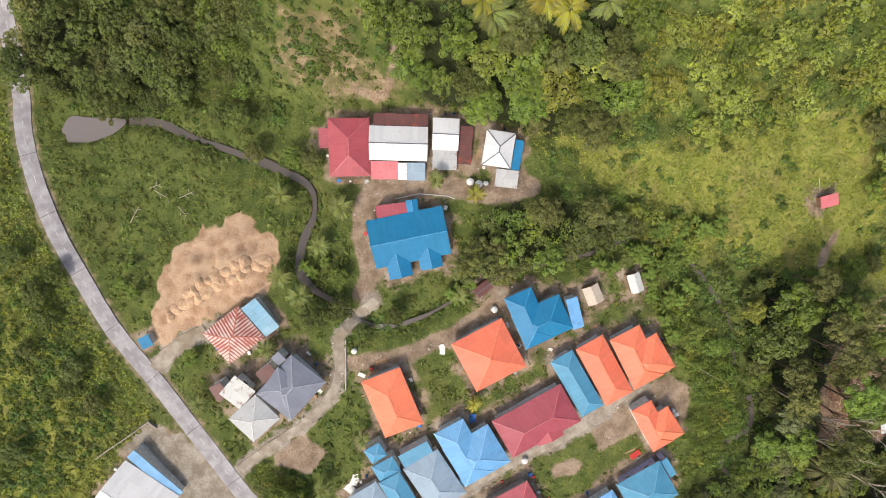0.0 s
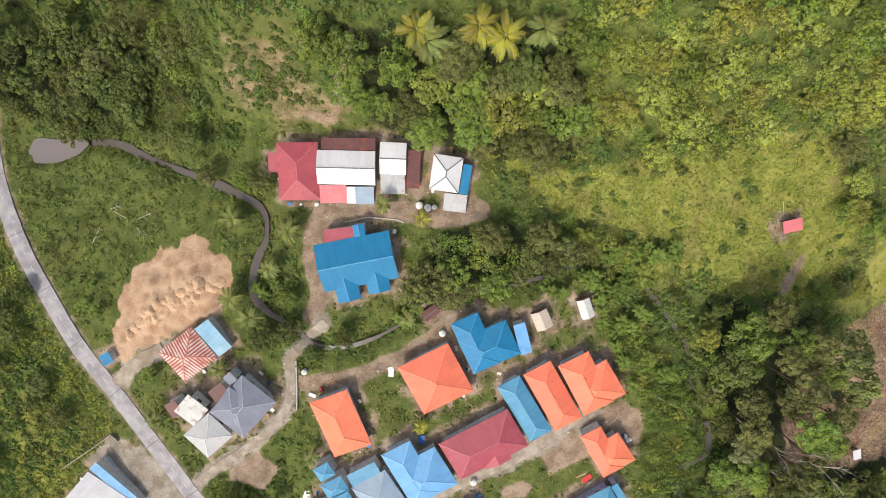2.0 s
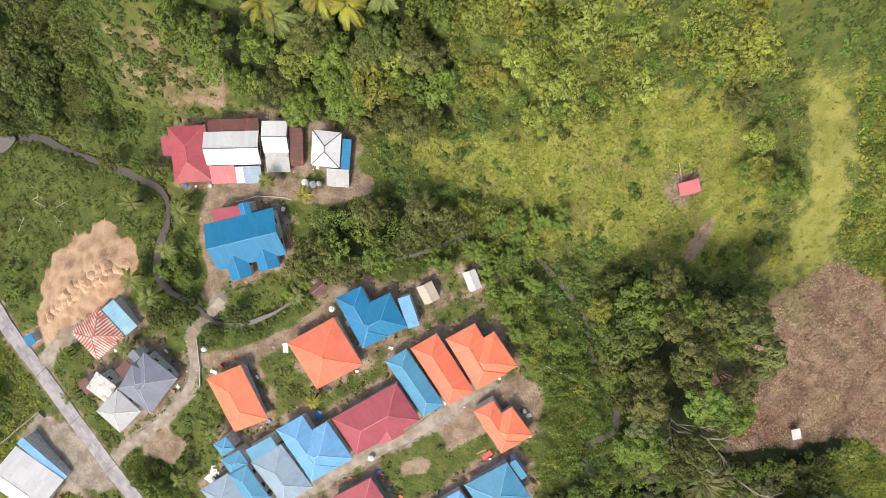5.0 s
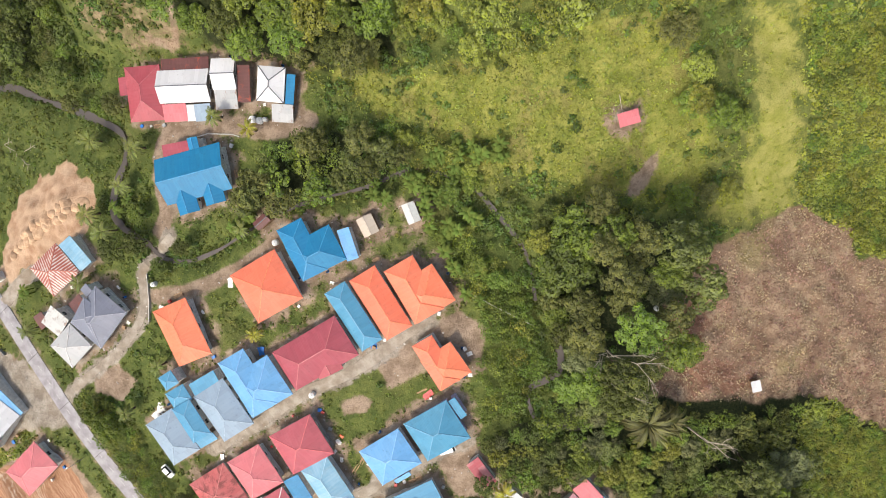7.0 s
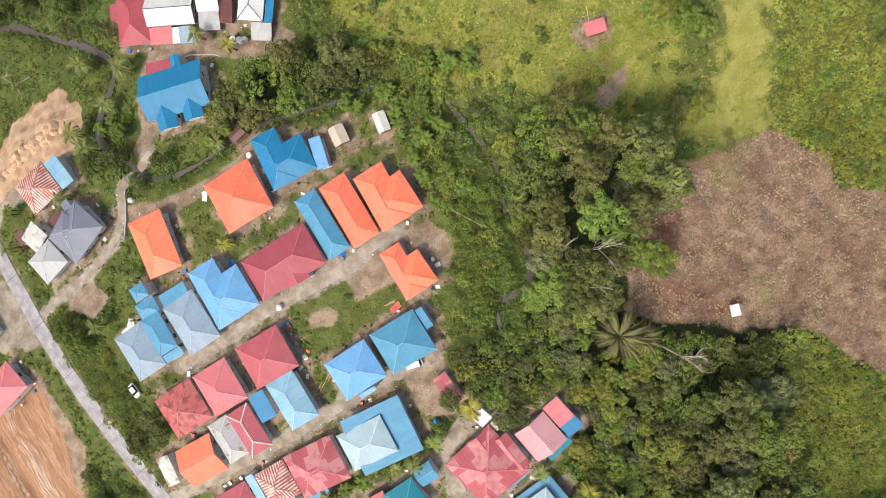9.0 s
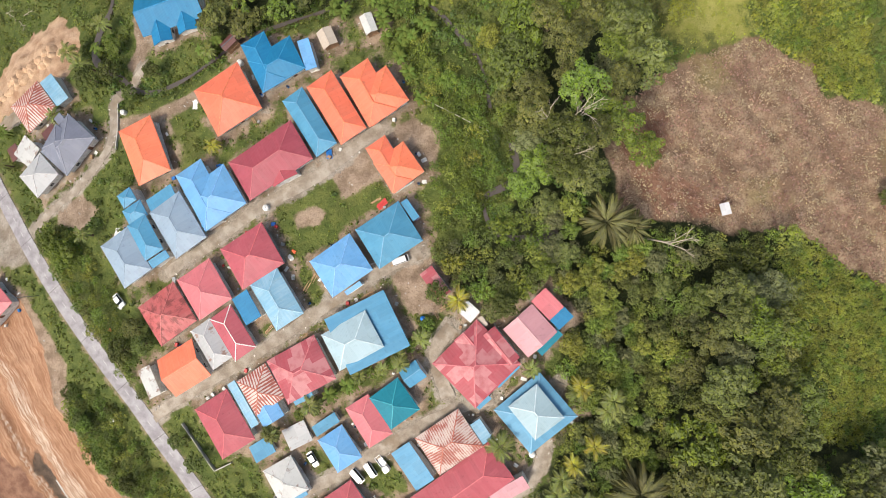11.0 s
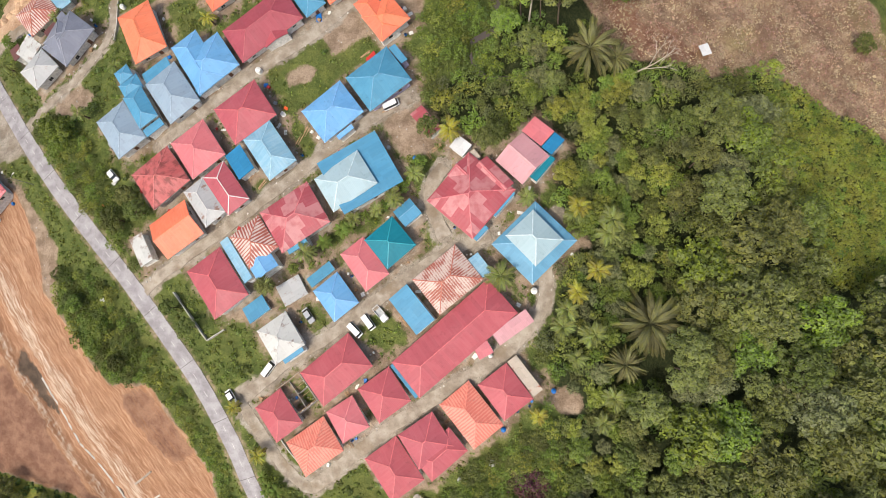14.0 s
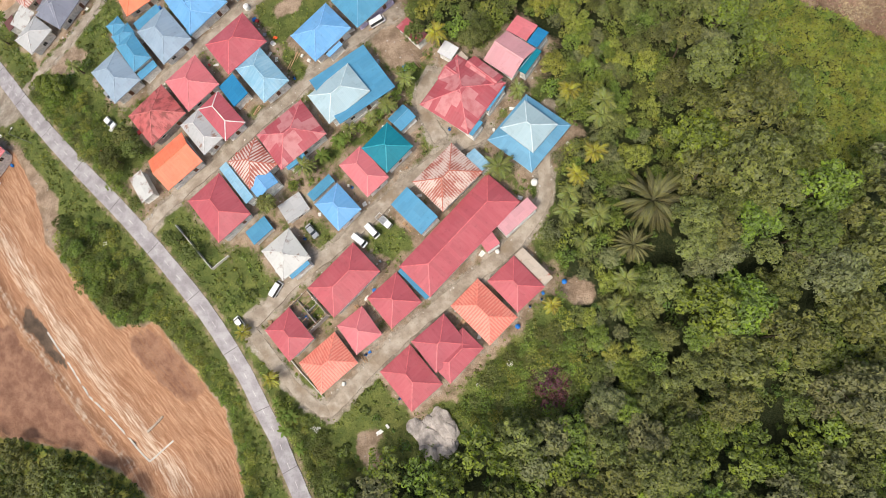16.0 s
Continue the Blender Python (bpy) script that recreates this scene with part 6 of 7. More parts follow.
xs, ys = scatter(112, -100, 214, -10, 1.0)
keep = (grid_value(in_brown, xs, ys) > 0.6) & (nrg.random(len(xs)) < 0.8 + 0.5 * fuzz(xs, ys, 16, 2))
bush_mass("dry_weeds", xs[keep], ys[keep], nrg.uniform(0.35, 1.0, keep.sum()), 18, 0.30, LEAF["straw"], "dry brown cut weeds covering the cleared slope", "dry weeds", 0.5, 7)

xs, ys = scatter(89.2 - 9, -172.8 - 9, 89.2 + 9, -172.8 + 9, 1.3)
keep = np.hypot(xs - 89.2, ys - (-172.8)) < 5.0 + 1.8 * fuzz(xs, ys, 7, 1)
bush_mass("purple_shrub", xs[keep], ys[keep], nrg.uniform(0.9, 1.5, keep.sum()), 36, 0.36, LEAF["purple"], "dark purple-leaved shrub patch", "shrub", 1.5, 8)


# ---- vehicles ----
def car(x, y, turn, paint, label, kind="car", length=4.2, width=1.7, van=False):
    z = top(x, y) + 0.06
    ob = thing(kind, x, y, z, turn, label, kind, "parked vehicles")
    L, W_ = length / 2, width / 2
    bm = bmesh.new()
    box(bm, -L, -W_, 0.32, L, W_, 0.92)
    bmesh.ops.bevel(bm, geom=bm.edges[:], offset=0.12, segments=3, affect="EDGES")
    body = part("body", bm, paint, ob)
    bm = bmesh.new()
    a, b, c, d = (-0.95, 0.99, -0.93, 0.72) if van else (-0.82, 0.52, -0.55, 0.22)
    base = [(a * L, -W_ * 0.94, 0.9), (b * L * 0.9, -W_ * 0.94, 0.9), (b * L * 0.9, W_ * 0.94, 0.9), (a * L, W_ * 0.94, 0.9)]
    h = 1.75 if van else 1.42
    roofp = [(c * L, -W_ * 0.80, h), (d * L, -W_ * 0.80, h), (d * L, W_ * 0.80, h), (c * L, W_ * 0.80, h)]
    v = [bm.verts.new(p) for p in base + roofp]
    for f in ((0, 1, 5, 4), (1, 2, 6, 5), (2, 3, 7, 6), (3, 0, 4, 7)):
        bm.faces.new([v[i] for i in f])
    part("window_band", bm, PANE, ob, "dark tinted car windows")
    box_part("roof", (c * L - 0.03, -W_ * 0.82, h - 0.02, d * L + 0.03, W_ * 0.82, h + 0.05), paint, ob, "", 0.03)
    for sx in (-0.62, 0.62):
        for sy in (-1, 1):
            bm = bmesh.new()
            bmesh.ops.create_cone(bm, cap_ends=True, segments=14, radius1=0.31, radius2=0.31, depth=0.2, matrix=pose(sx * L, sy * (W_ - 0.08), 0.31, 90))
            wheel = part("wheel", bm, RUBBER, ob)
            bm = bmesh.new()
            bmesh.ops.create_cone(bm, cap_ends=True, segments=10, radius1=0.17, radius2=0.15, depth=0.22, matrix=pose(sx * L, sy * (W_ - 0.07), 0.31, 90))
            part("rim", bm, METAL, wheel)
    for sy in (-1, 1):
        box_part("headlight", (L - 0.08, sy * W_ * 0.72 - 0.16, 0.62, L + 0.015, sy * W_ * 0.72 + 0.16, 0.76), PLASTIC["white"], ob, "", 0.02)
        box_part("tail_light", (-L - 0.015, sy * W_ * 0.78 - 0.12, 0.62, -L + 0.08, sy * W_ * 0.78 + 0.12, 0.78), PLASTIC["red"], ob, "", 0.02)
    return ob


def truck(x, y, turn, paint, label):
    z = top(x, y) + 0.06
    ob = thing("truck", x, y, z, turn, label, "truck", "parked vehicles")
    box_part("cab", (0.7, -0.85, 0.4, 2.3, 0.85, 1.9), paint, ob, "", 0.15)
    box_part("windscreen", (1.9, -0.72, 1.15, 2.33, 0.72, 1.7), PANE, ob)
    box_part("bed_floor", (-2.4, -0.9, 0.55, 0.6, 0.9, 0.68), METAL, ob)
    for dims in ((-2.4, -0.9, 0.68, 0.6, -0.82, 1.15), (-2.4, 0.82, 0.68, 0.6, 0.9, 1.15), (-2.4, -0.82, 0.68, -2.32, 0.82, 1.15), (0.52, -0.82, 0.68, 0.6, 0.82, 1.3)):
        box_part("bed_side", dims, paint, ob)
    for sx in (-1.5, 1.5):
        for sy in (-0.75, 0.75):
            bm = bmesh.new()
            bmesh.ops.create_cone(bm, cap_ends=True, segments=14, radius1=0.36, radius2=0.36, depth=0.24, matrix=pose(sx, sy, 0.36, 90))
            part("wheel", bm, RUBBER, ob)
    return ob


car(-15.9, -83.2, -49.7, CARWHITE, "white parked hatchback beside the hedge", "car")
car(38.0, -125.1, -58.2, CARGREY, "silver parked saloon car in the yard", "car")
car(49.5, -129.5, -47.9, CARWHITE, "white parked minivan on the lane", "van", 4.3, 1.75, True)
car(53.1, -127.8, -56.1, CARWHITE, "white parked van with a flat roof", "van", 4.3, 1.75, True)
truck(56.5, -126.0, -51.4, CARWHITE, "small white open-bed truck parked on grass")
car(26.2, -137.7, 49.0, CARWHITE, "white minibus parked by the lane", "van", 4.3, 1.75, True)
car(14.8, -144.4, -58.4, CARWHITE, "white car parked near the road junction", "car")
car(63.1, -73.5, 18.4, CARWHITE, "white van parked beside a blue house", "van", 4.3, 1.75, True)
car(-15.9, -74.7, -51.9, CARGREY, "silver car parked by the hedge", "car")


# ---- yard things ----
def tank(x, y, r=0.75, h=1.3, paint=None, label="white plastic water tank with a domed lid"):
    ob = thing("water_tank", x, y, top(x, y), 0, label, "water tank", "water tanks")
    bm = bmesh.new()
    bmesh.ops.create_cone(bm, cap_ends=True, segments=24, radius1=r, radius2=r * 0.97, depth=h + 0.3, matrix=pose(0, 0, h / 2 - 0.15))
    for k in range(3):
        bmesh.ops.create_cone(bm, cap_ends=True, segments=24, radius1=r * 1.03, radius2=r * 1.03, depth=0.06, matrix=pose(0, 0, h * (0.2 + 0.3 * k)))
    part("tank", bm, paint or PLASTIC["white"], ob)
    bm = bmesh.new()
    bmesh.ops.create_cone(bm, cap_ends=True, segments=24, radius1=r * 0.98, radius2=r * 0.4, depth=0.22, matrix=pose(0, 0, h + 0.11))
    bmesh.ops.create_cone(bm, cap_ends=True, segments=18, radius1=r * 0.36, radius2=r * 0.32, depth=0.1, matrix=pose(0, 0, h + 0.27))
    part("lid", bm, paint or PLASTIC["white"], ob)
    return ob


def plank_stack(x, y, turn, g):
    ob = thing("plank_stack", x, y, top(x, y), turn, "loose stack of weathered timber planks on bare soil", "timber stack", "timber stacks")
    for i in range(g.randint(4, 8)):
        o = g.uniform(-0.5, 0.5)
        bm = bmesh.new()
        bar(bm, (-1.4 + g.uniform(-0.3, 0.3), o, 0.06 + 0.05 * (i % 3)), (1.4 + g.uniform(-0.3, 0.3), o + g.uniform(-0.25, 0.25), 0.07 + 0.05 * (i % 3)), 0.2, 0.05)
        part("plank", bm, PLANK, ob)
    return ob


def crate(x, y, turn, paint, label, s=0.8, h=0.6):
    ob = thing("crate", x, y, top(x, y), turn, label, "crate", "yard crates")
    box_part("box", (-s / 2, -s * 0.4, -0.1, s / 2, s * 0.4, h), paint, ob, "", 0.04)
    box_part("rim", (-s / 2 - 0.03, -s * 0.4 - 0.03, h - 0.02, s / 2 + 0.03, s * 0.4 + 0.03, h + 0.05), paint, ob)
    return ob


def barrel(x, y, paint, label):
    ob = thing("barrel", x, y, top(x, y), 0, label, "barrel", "yard barrels")
    bm = bmesh.new()
    bmesh.ops.create_cone(bm, cap_ends=True, segments=16, radius1=0.3, radius2=0.3, depth=1.0, matrix=pose(0, 0, 0.4))
    for z in (0.2, 0.6):
        bmesh.ops.create_cone(bm, cap_ends=True, segments=16, radius1=0.32, radius2=0.32, depth=0.05, matrix=pose(0, 0, z))
    part("drum", bm, paint, ob)
    bm = bmesh.new()
    bmesh.ops.create_cone(bm, cap_ends=True, segments=16, radius1=0.27, radius2=0.25, depth=0.05, matrix=pose(0, 0, 0.92))
    part("lid", bm, RUBBER, ob)
    return ob


def rag(x, y, turn, paint, label, w=1.2, d=0.8):
    """A crumpled sheet or tarp lying on the ground."""
    ob = thing("tarp", x, y, top(x, y) + 0.05, turn, label, "tarp", "tarps and sheets")
    g = np.random.default_rng(int(abs(x * 31 + y * 17)))
    n = 7
    u, v = np.meshgrid(np.linspace(-w / 2, w / 2, n), np.linspace(-d / 2, d / 2, n))
    zz = 0.1 + 0.16 * g.random((n, n))
    u, v = u + g.normal(size=(n, n)) * w * 0.04, v + g.normal(size=(n, n)) * d * 0.04
    ids = np.arange(n * n).reshape(n, n)
    sheet = new("sheet", mesh_from("sheet", np.stack([u, v, zz], -1), np.stack([ids[:-1, :-1], ids[:-1, 1:], ids[1:, 1:], ids[1:, :-1]], -1), 4, paint, True))
    sheet.parent = ob
    bm = bmesh.new()
    bmesh.ops.create_icosphere(bm, subdivisions=1, radius=0.3, matrix=Matrix.Diagonal((w * 0.9, d * 0.9, 0.35, 1)))
    part("heap", bm, PLANK, ob)
    return ob


tank(94.5, -123.1, 0.8)
tank(27.7, -59.3, 0.8)
tank(18.8, -19.4, 0.8)
tank(12.3, 12.8, 0.9)
tank(14.5, 12.3, 0.9)
tank(16.2, 12.5, 0.6)
tank(80.2, -165.0, 0.8)
tank(71.4, -169.0, 0.5)
tank(116.6, -38.2, 0.6)
tank(-16.9, -30.6, 0.7)
tank(82.5, -138.1, 0.5)
tank(97.0, -147.8, 0.6, 1.0, PLASTIC["blue"], "blue plastic water tank with a lid")
tank(68.4, -88.2, 0.6, 1.0, PLASTIC["blue"], "blue plastic water tank with a lid")
tank(83.8, -156.6, 0.6, 1.0, PLASTIC["blue"], "blue plastic water tank with a lid")
rag(13.7, -48.2, 92, PLASTIC["blue"], "blue tarp heap behind the house", 2.4, 1.8)
rag(44.4, -45.8, 95, PLASTIC["blue"], "blue tarp beside the steel blue house", 2.6, 1.6)
rag(27.9, -173.3, 133, PLASTIC["white"], "pale square sheet on the ground", 2.2, 2.0)
rag(44.3, -176.8, 24, PLASTIC["white"], "white bench-like slab on the grass", 2.0, 0.9)
rag(46.6, -175.6, 122, PLASTIC["white"], "small white slab on the grass", 1.2, 0.7)
rag(58.3, -59.2, 40, PLASTIC["red"], "red plastic sheet beside the orange house", 3.0, 1.6)
rag(-15.0, -37.1, 160, PLASTIC["white"], "white sacks beside the path", 1.8, 1.0)
rag(5.7, -30.5, 81, PLASTIC["white"], "white sacks beside the path", 1.6, 1.4)
rag(5.6, -29.5, 14, PLASTIC["white"], "white sacks beside the path", 1.4, 1.6)
rag(35.0, -70.8, 150, PLASTIC["orange"], "orange crates heap in the yard", 1.2, 0.8)
rag(34.2, -72.3, 115, PLASTIC["white"], "white plastic sheets in the yard", 1.6, 1.2)
rag(-20.7, -116.7, 0, PLASTIC["white"], "pale sheet beside the road bank", 1.6, 1.0)
rag(-15.9, -84.7, 60, PLASTIC["white"], "white sheets near the hedge", 1.8, 1.4)
rag(-17.9, -67.4, 135, PLASTIC["white"], "pale heap of household goods", 2.6, 2.2)
rag(-16.7, -64.9, 76, PLASTIC["white"], "heap of pale household goods beside the house", 3.2, 1.8)
rag(64.1, -162.0, 95, PLASTIC["blue"], "small blue sheet by the wall", 1.0, 0.7)
rag(-19.1, -91.3, 135, PLASTIC["orange"], "orange plastic sheet in the hedge", 1.0, 0.8)
plank_stack(40.1, -77.8, 60, random.Random(545))
plank_stack(38.5, -79.9, 55, random.Random(535))
plank_stack(61.5, -75.0, 20, random.Random(690))
plank_stack(25.1, -88.1, 60, random.Random(450))
plank_stack(28.2, -90.8, 50, random.Random(470))
plank_stack(56.9, -58.5, 30, random.Random(690))
plank_stack(73.8, -85.7, 30, random.Random(780))
plank_stack(71.6, -87.0, 120, random.Random(765))
plank_stack(18.2, -21.3, 30, random.Random(870))
plank_stack(-12.1, -36.3, 20, random.Random(660))
plank_stack(83.9, -151.3, 30, random.Random(890))

cg = random.Random(31)
yard_paint = [PLASTIC["white"], METAL, PLANK, PLASTIC["blue"], PLASTIC["white"], PLASTIC["red"], METAL]
yard_word = ["white plastic crate beside a house wall", "dented grey metal box beside a house wall", "weathered wooden crate beside a house wall", "blue plastic crate beside a house wall",
             "white plastic crate beside a house wall", "red plastic crate beside a house wall", "dented grey metal box beside a house wall"]
placed = 0
for label, blocks, wall, windows, cap, kind in PLOTS:
    if kind != "house" or placed > 240:
        continue
    (x, y, w, d, a), *_ = blocks[0]
    c, s = math.cos(radians(a)), math.sin(radians(a))
    for k in range(6):
        side, e = cg.choice((0, 1, 2, 3)), cg.uniform(-0.42, 0.42)
        off = cg.uniform(0.5, 1.5)
        u, v = {0: (e * w, -d / 2 - off), 1: (w / 2 + off, e * d), 2: (e * w, d / 2 + off), 3: (-w / 2 - off, e * d)}[side]
        px, py = x + u * c - v * s, y + u * s + v * c
        if grid_value(in_house, px, py) > -0.35 or grid_value(d_lane, px, py) < 0.4 or grid_value(d_road, px, py) < 4:
            continue
        placed += 1
        sort = cg.random()
        i = cg.randrange(len(yard_paint))
        if sort < 0.45:
            crate(px, py, cg.uniform(0, 180), yard_paint[i], yard_word[i], cg.uniform(0.5, 1.1), cg.uniform(0.3, 0.7))
        elif sort < 0.6:
            barrel(px, py, PLASTIC["blue"], "blue plastic barrel with a black lid")
        elif sort < 0.8:
            plank_stack(px, py, a + cg.choice((0, 90)), cg)
        else:
            rag(px, py, cg.uniform(0, 180), PLASTIC["white"], "crumpled pale plastic sheet on the ground", cg.uniform(0.8, 1.6), cg.uniform(0.6, 1.1))


def rubble_strip():
    """Broken concrete, stones and rubbish along the lanes and round the houses."""
    g = np.random.default_rng(19)
    n = 15000
    xs, ys = g.uniform(-75, 108, n), g.uniform(-185, 34, n)
    dl, ih = grid_value(d_lane, xs, ys), grid_value(in_house, xs, ys)
    keep = (((np.abs(dl - 0.1) < 0.45) & (g.random(n) < 0.9)) | ((ih > -1.6) & (ih < -0.15) & (g.random(n) < 0.35)) | ((grid_value(MASK["soil"], xs, ys) > 0.6) & (g.random(n) < 0.25))) & (ih < -0.15) & (grid_value(in_excav, xs, ys) < -0.5)
    xs, ys = xs[keep], ys[keep]
    n = len(xs)
    c = np.stack([xs, ys, grid_value(HEIGHT, xs, ys) + 0.10], 1)
    s = g.uniform(0.10, 0.42, n)[:, None] * g.uniform(0.5, 1.2, (n, 3)) * (1, 1, 0.45)
    corner = np.array([[x, y, z] for z in (-0.5, 0.5) for y in (-0.5, 0.5) for x in (-0.5, 0.5)])
    a = g.uniform(0, 6.28, n)
    v = corner[None] * s[:, None] * (1 + 0.25 * g.normal(size=(n, 8, 1)))
    ca, sa = np.cos(a)[:, None], np.sin(a)[:, None]
    v = np.stack([v[..., 0] * ca - v[..., 1] * sa, v[..., 0] * sa + v[..., 1] * ca, v[..., 2]], -1) + c[:, None]
    face = np.array([[0, 2, 3, 1], [4, 5, 7, 6], [0, 1, 5, 4], [1, 3, 7, 5], [3, 2, 6, 7], [2, 0, 4, 6]])
    f = face[None] + 8 * np.arange(n)[:, None, None]
    tagged(new("rubble", mesh_from("rubble", v, f, 4, RUBBLE)), "broken concrete pieces and stones along the lanes", "rubble", kind="stuff")


rubble_strip()


def dead_tree(x, y, height, lean, turn, seed, label="bare bleached dead tree with forking branches"):
    """A bare trunk that leans, with forking limbs."""
    ob = thing("dead_tree", x, y, top(x, y), turn, label, "dead tree")
    g = random.Random(seed)

    def limb(name, a, way, length, r, depth, parent):
        bm = bmesh.new()
        b = a + way * length
        q = way.to_track_quat("Z", "Y").to_matrix().to_4x4()
        bmesh.ops.create_cone(bm, cap_ends=True, segments=7, radius1=r, radius2=r * 0.55, depth=length, matrix=Matrix.Translation((a + b) / 2) @ q)
        o = part(name, bm, DEADWOOD, parent)
        if depth:
            for i in range(3 if depth > 1 else 4):
                w = (way + Vector((g.uniform(-0.8, 0.8), g.uniform(-0.8, 0.8), g.uniform(-0.2, 0.6)))).normalized()
                t = g.uniform(0.55, 0.98)
                limb("branch", a + way * length * t, w, length * g.uniform(0.45, 0.7), r * 0.5, depth - 1, ob)
        return o

    limb("trunk", Vector((0, 0, -0.5)), Vector((math.sin(radians(lean)), 0, math.cos(radians(lean)))), height * 0.6, 0.28, 3, ob)
    return ob


def log(x, y, turn, length, r, label="fallen bleached log lying in the grass"):
    ob = thing("log", x, y, top(x, y), turn, label, "log", "fallen logs")
    bm = bmesh.new()
    bmesh.ops.create_cone(bm, cap_ends=True, segments=8, radius1=r, radius2=r * 0.55, depth=length, matrix=pose(0, 0, r * 0.7 + 0.25, 0, 90))
    part("trunk", bm, DEADWOOD, ob)
    for k, s in enumerate((-0.15, 0.12, 0.3)):
        bm = bmesh.new()
        bar(bm, (s * length, 0, 0.35), (s * length + 0.9, (1 if k % 2 else -1) * 1.0, 0.7), 0.1, 0.1)
        part("branch", bm, DEADWOOD, ob)
    return ob


dead_tree(123.5, -69.0, 17, 30, -20, 3)
dead_tree(98.8, -43.1, 25, 16, -20, 5)
dead_tree(46.2, 2.1, 7, 25, 60, 7)
dead_tree(99.4, -54.3, 23, 18, 60, 9)
dead_tree(89.4, -193.3, 7, 20, 30, 12)
log(-76.2, 2.2, 60, 5, 0.11)
log(-68.4, 7.6, -30, 5, 0.11)
log(-62.7, 3.4, -50, 3.5, 0.11)
log(-70.9, 9.8, 20, 3, 0.11)
log(-62.1, 7.8, 25, 4, 0.11)
log(128.4, -84.5, 30, 4, 0.11)
log(106.6, 12.5, -80, 6, 0.11)


SAND_LOOSE = Nodes("loose_sand", 0.95, 0.0, 0.2)
sand_at = SAND_LOOSE.world_place()
SAND_LOOSE.colour(SAND_LOOSE.mix(SAND_LOOSE.ramp(SAND_LOOSE.noise(sand_at, 1.1, 6), 0.3, 0.7), (0.42, 0.26, 0.155, 1), (0.62, 0.43, 0.28, 1)))
SAND_LOOSE.bump(SAND_LOOSE.noise(sand_at, 2.5, 5), 0.4, 0.08)


def sand_heaps(rows):
    """Tipped loads of sand, side by side in rows: uneven cones with a slumped foot."""
    g = np.random.default_rng(23)
    vs, fs, n = [], [], 0
    for (ax, ay), (bx, by), count in rows:
        for i in range(count):
            t = (i + 0.5 + g.uniform(-0.3, 0.3)) / count
            cx, cy = ax + (bx - ax) * t + g.uniform(-0.7, 0.7), ay + (by - ay) * t + g.uniform(-0.7, 0.7)
            r, h, turn = g.uniform(1.3, 2.2), g.uniform(0.55, 1.0), g.uniform(0, 6.28)
            rings, seg = (1.15, 0.85, 0.5, 0.2), 12
            for k, q in enumerate(rings):
                for j in range(seg):
                    w = 2 * math.pi * j / seg
                    rr = r * q * (1 + 0.16 * math.sin(2 * w + turn) + g.uniform(-0.1, 0.1))
                    x, y = cx + rr * math.cos(w), cy + rr * math.sin(w)
                    vs.append((x, y, top(x, y) + h * (1 - q / 1.15) ** 0.8 - (0.3 if k == 0 else 0)))
            for k in range(len(rings) - 1):
                for j in range(seg):
                    a, b = n + k * seg + j, n + k * seg + (j + 1) % seg
                    fs.append((a, b, b + seg, a + seg))
            vs.append((cx, cy, top(cx, cy) + h))
            last = n + (len(rings) - 1) * seg
            for j in range(0, seg, 2):
                fs.append((last + j, last + (j + 1) % seg, last + (j + 2) % seg, n + len(rings) * seg))
            n += len(rings) * seg + 1
    me = mesh_from("sand_heaps", vs, fs, 4, SAND_LOOSE.mat, True)
    tagged(new("sand_heaps", me), "rows of tipped loose orange sand heaps on the fill", "sand heaps", kind="stuff")


sand_heaps((((-66.6, -23.7), (-38.9, -7.5), 13), ((-61.3, -17.7), (-44.8, -8.7), 8)))


# ---- unfinished building, low walls, rocks, foundations ----
def low_wall(name, ax, ay, bx, by, high, label, material=SLAB, wide=0.18):
    """A garden wall or kerb with a coping, cut in bays that follow the ground."""
    ob = thing(name, ax, ay, 0, 0, label, name.replace("_", " "), "low walls")
    n = max(1, int(math.hypot(bx - ax, by - ay) / 2.5))
    for i in range(n):
        p = Vector((ax + (bx - ax) * i / n, ay + (by - ay) * i / n, 0))
        q = Vector((ax + (bx - ax) * (i + 1) / n, ay + (by - ay) * (i + 1) / n, 0))
        za, zb = top(p.x, p.y), top(q.x, q.y)
        bm = bmesh.new()
        bar(bm, (p.x - ax, p.y - ay, za + high / 2 - 0.2), (q.x - ax, q.y - ay, zb + high / 2 - 0.2), wide, high + 0.4)
        part("bay", bm, material, ob)
        bm = bmesh.new()
        bar(bm, (p.x - ax, p.y - ay, za + high + 0.03), (q.x - ax, q.y - ay, zb + high + 0.03), wide + 0.08, 0.06)
        part("coping", bm, material, ob)
    return ob


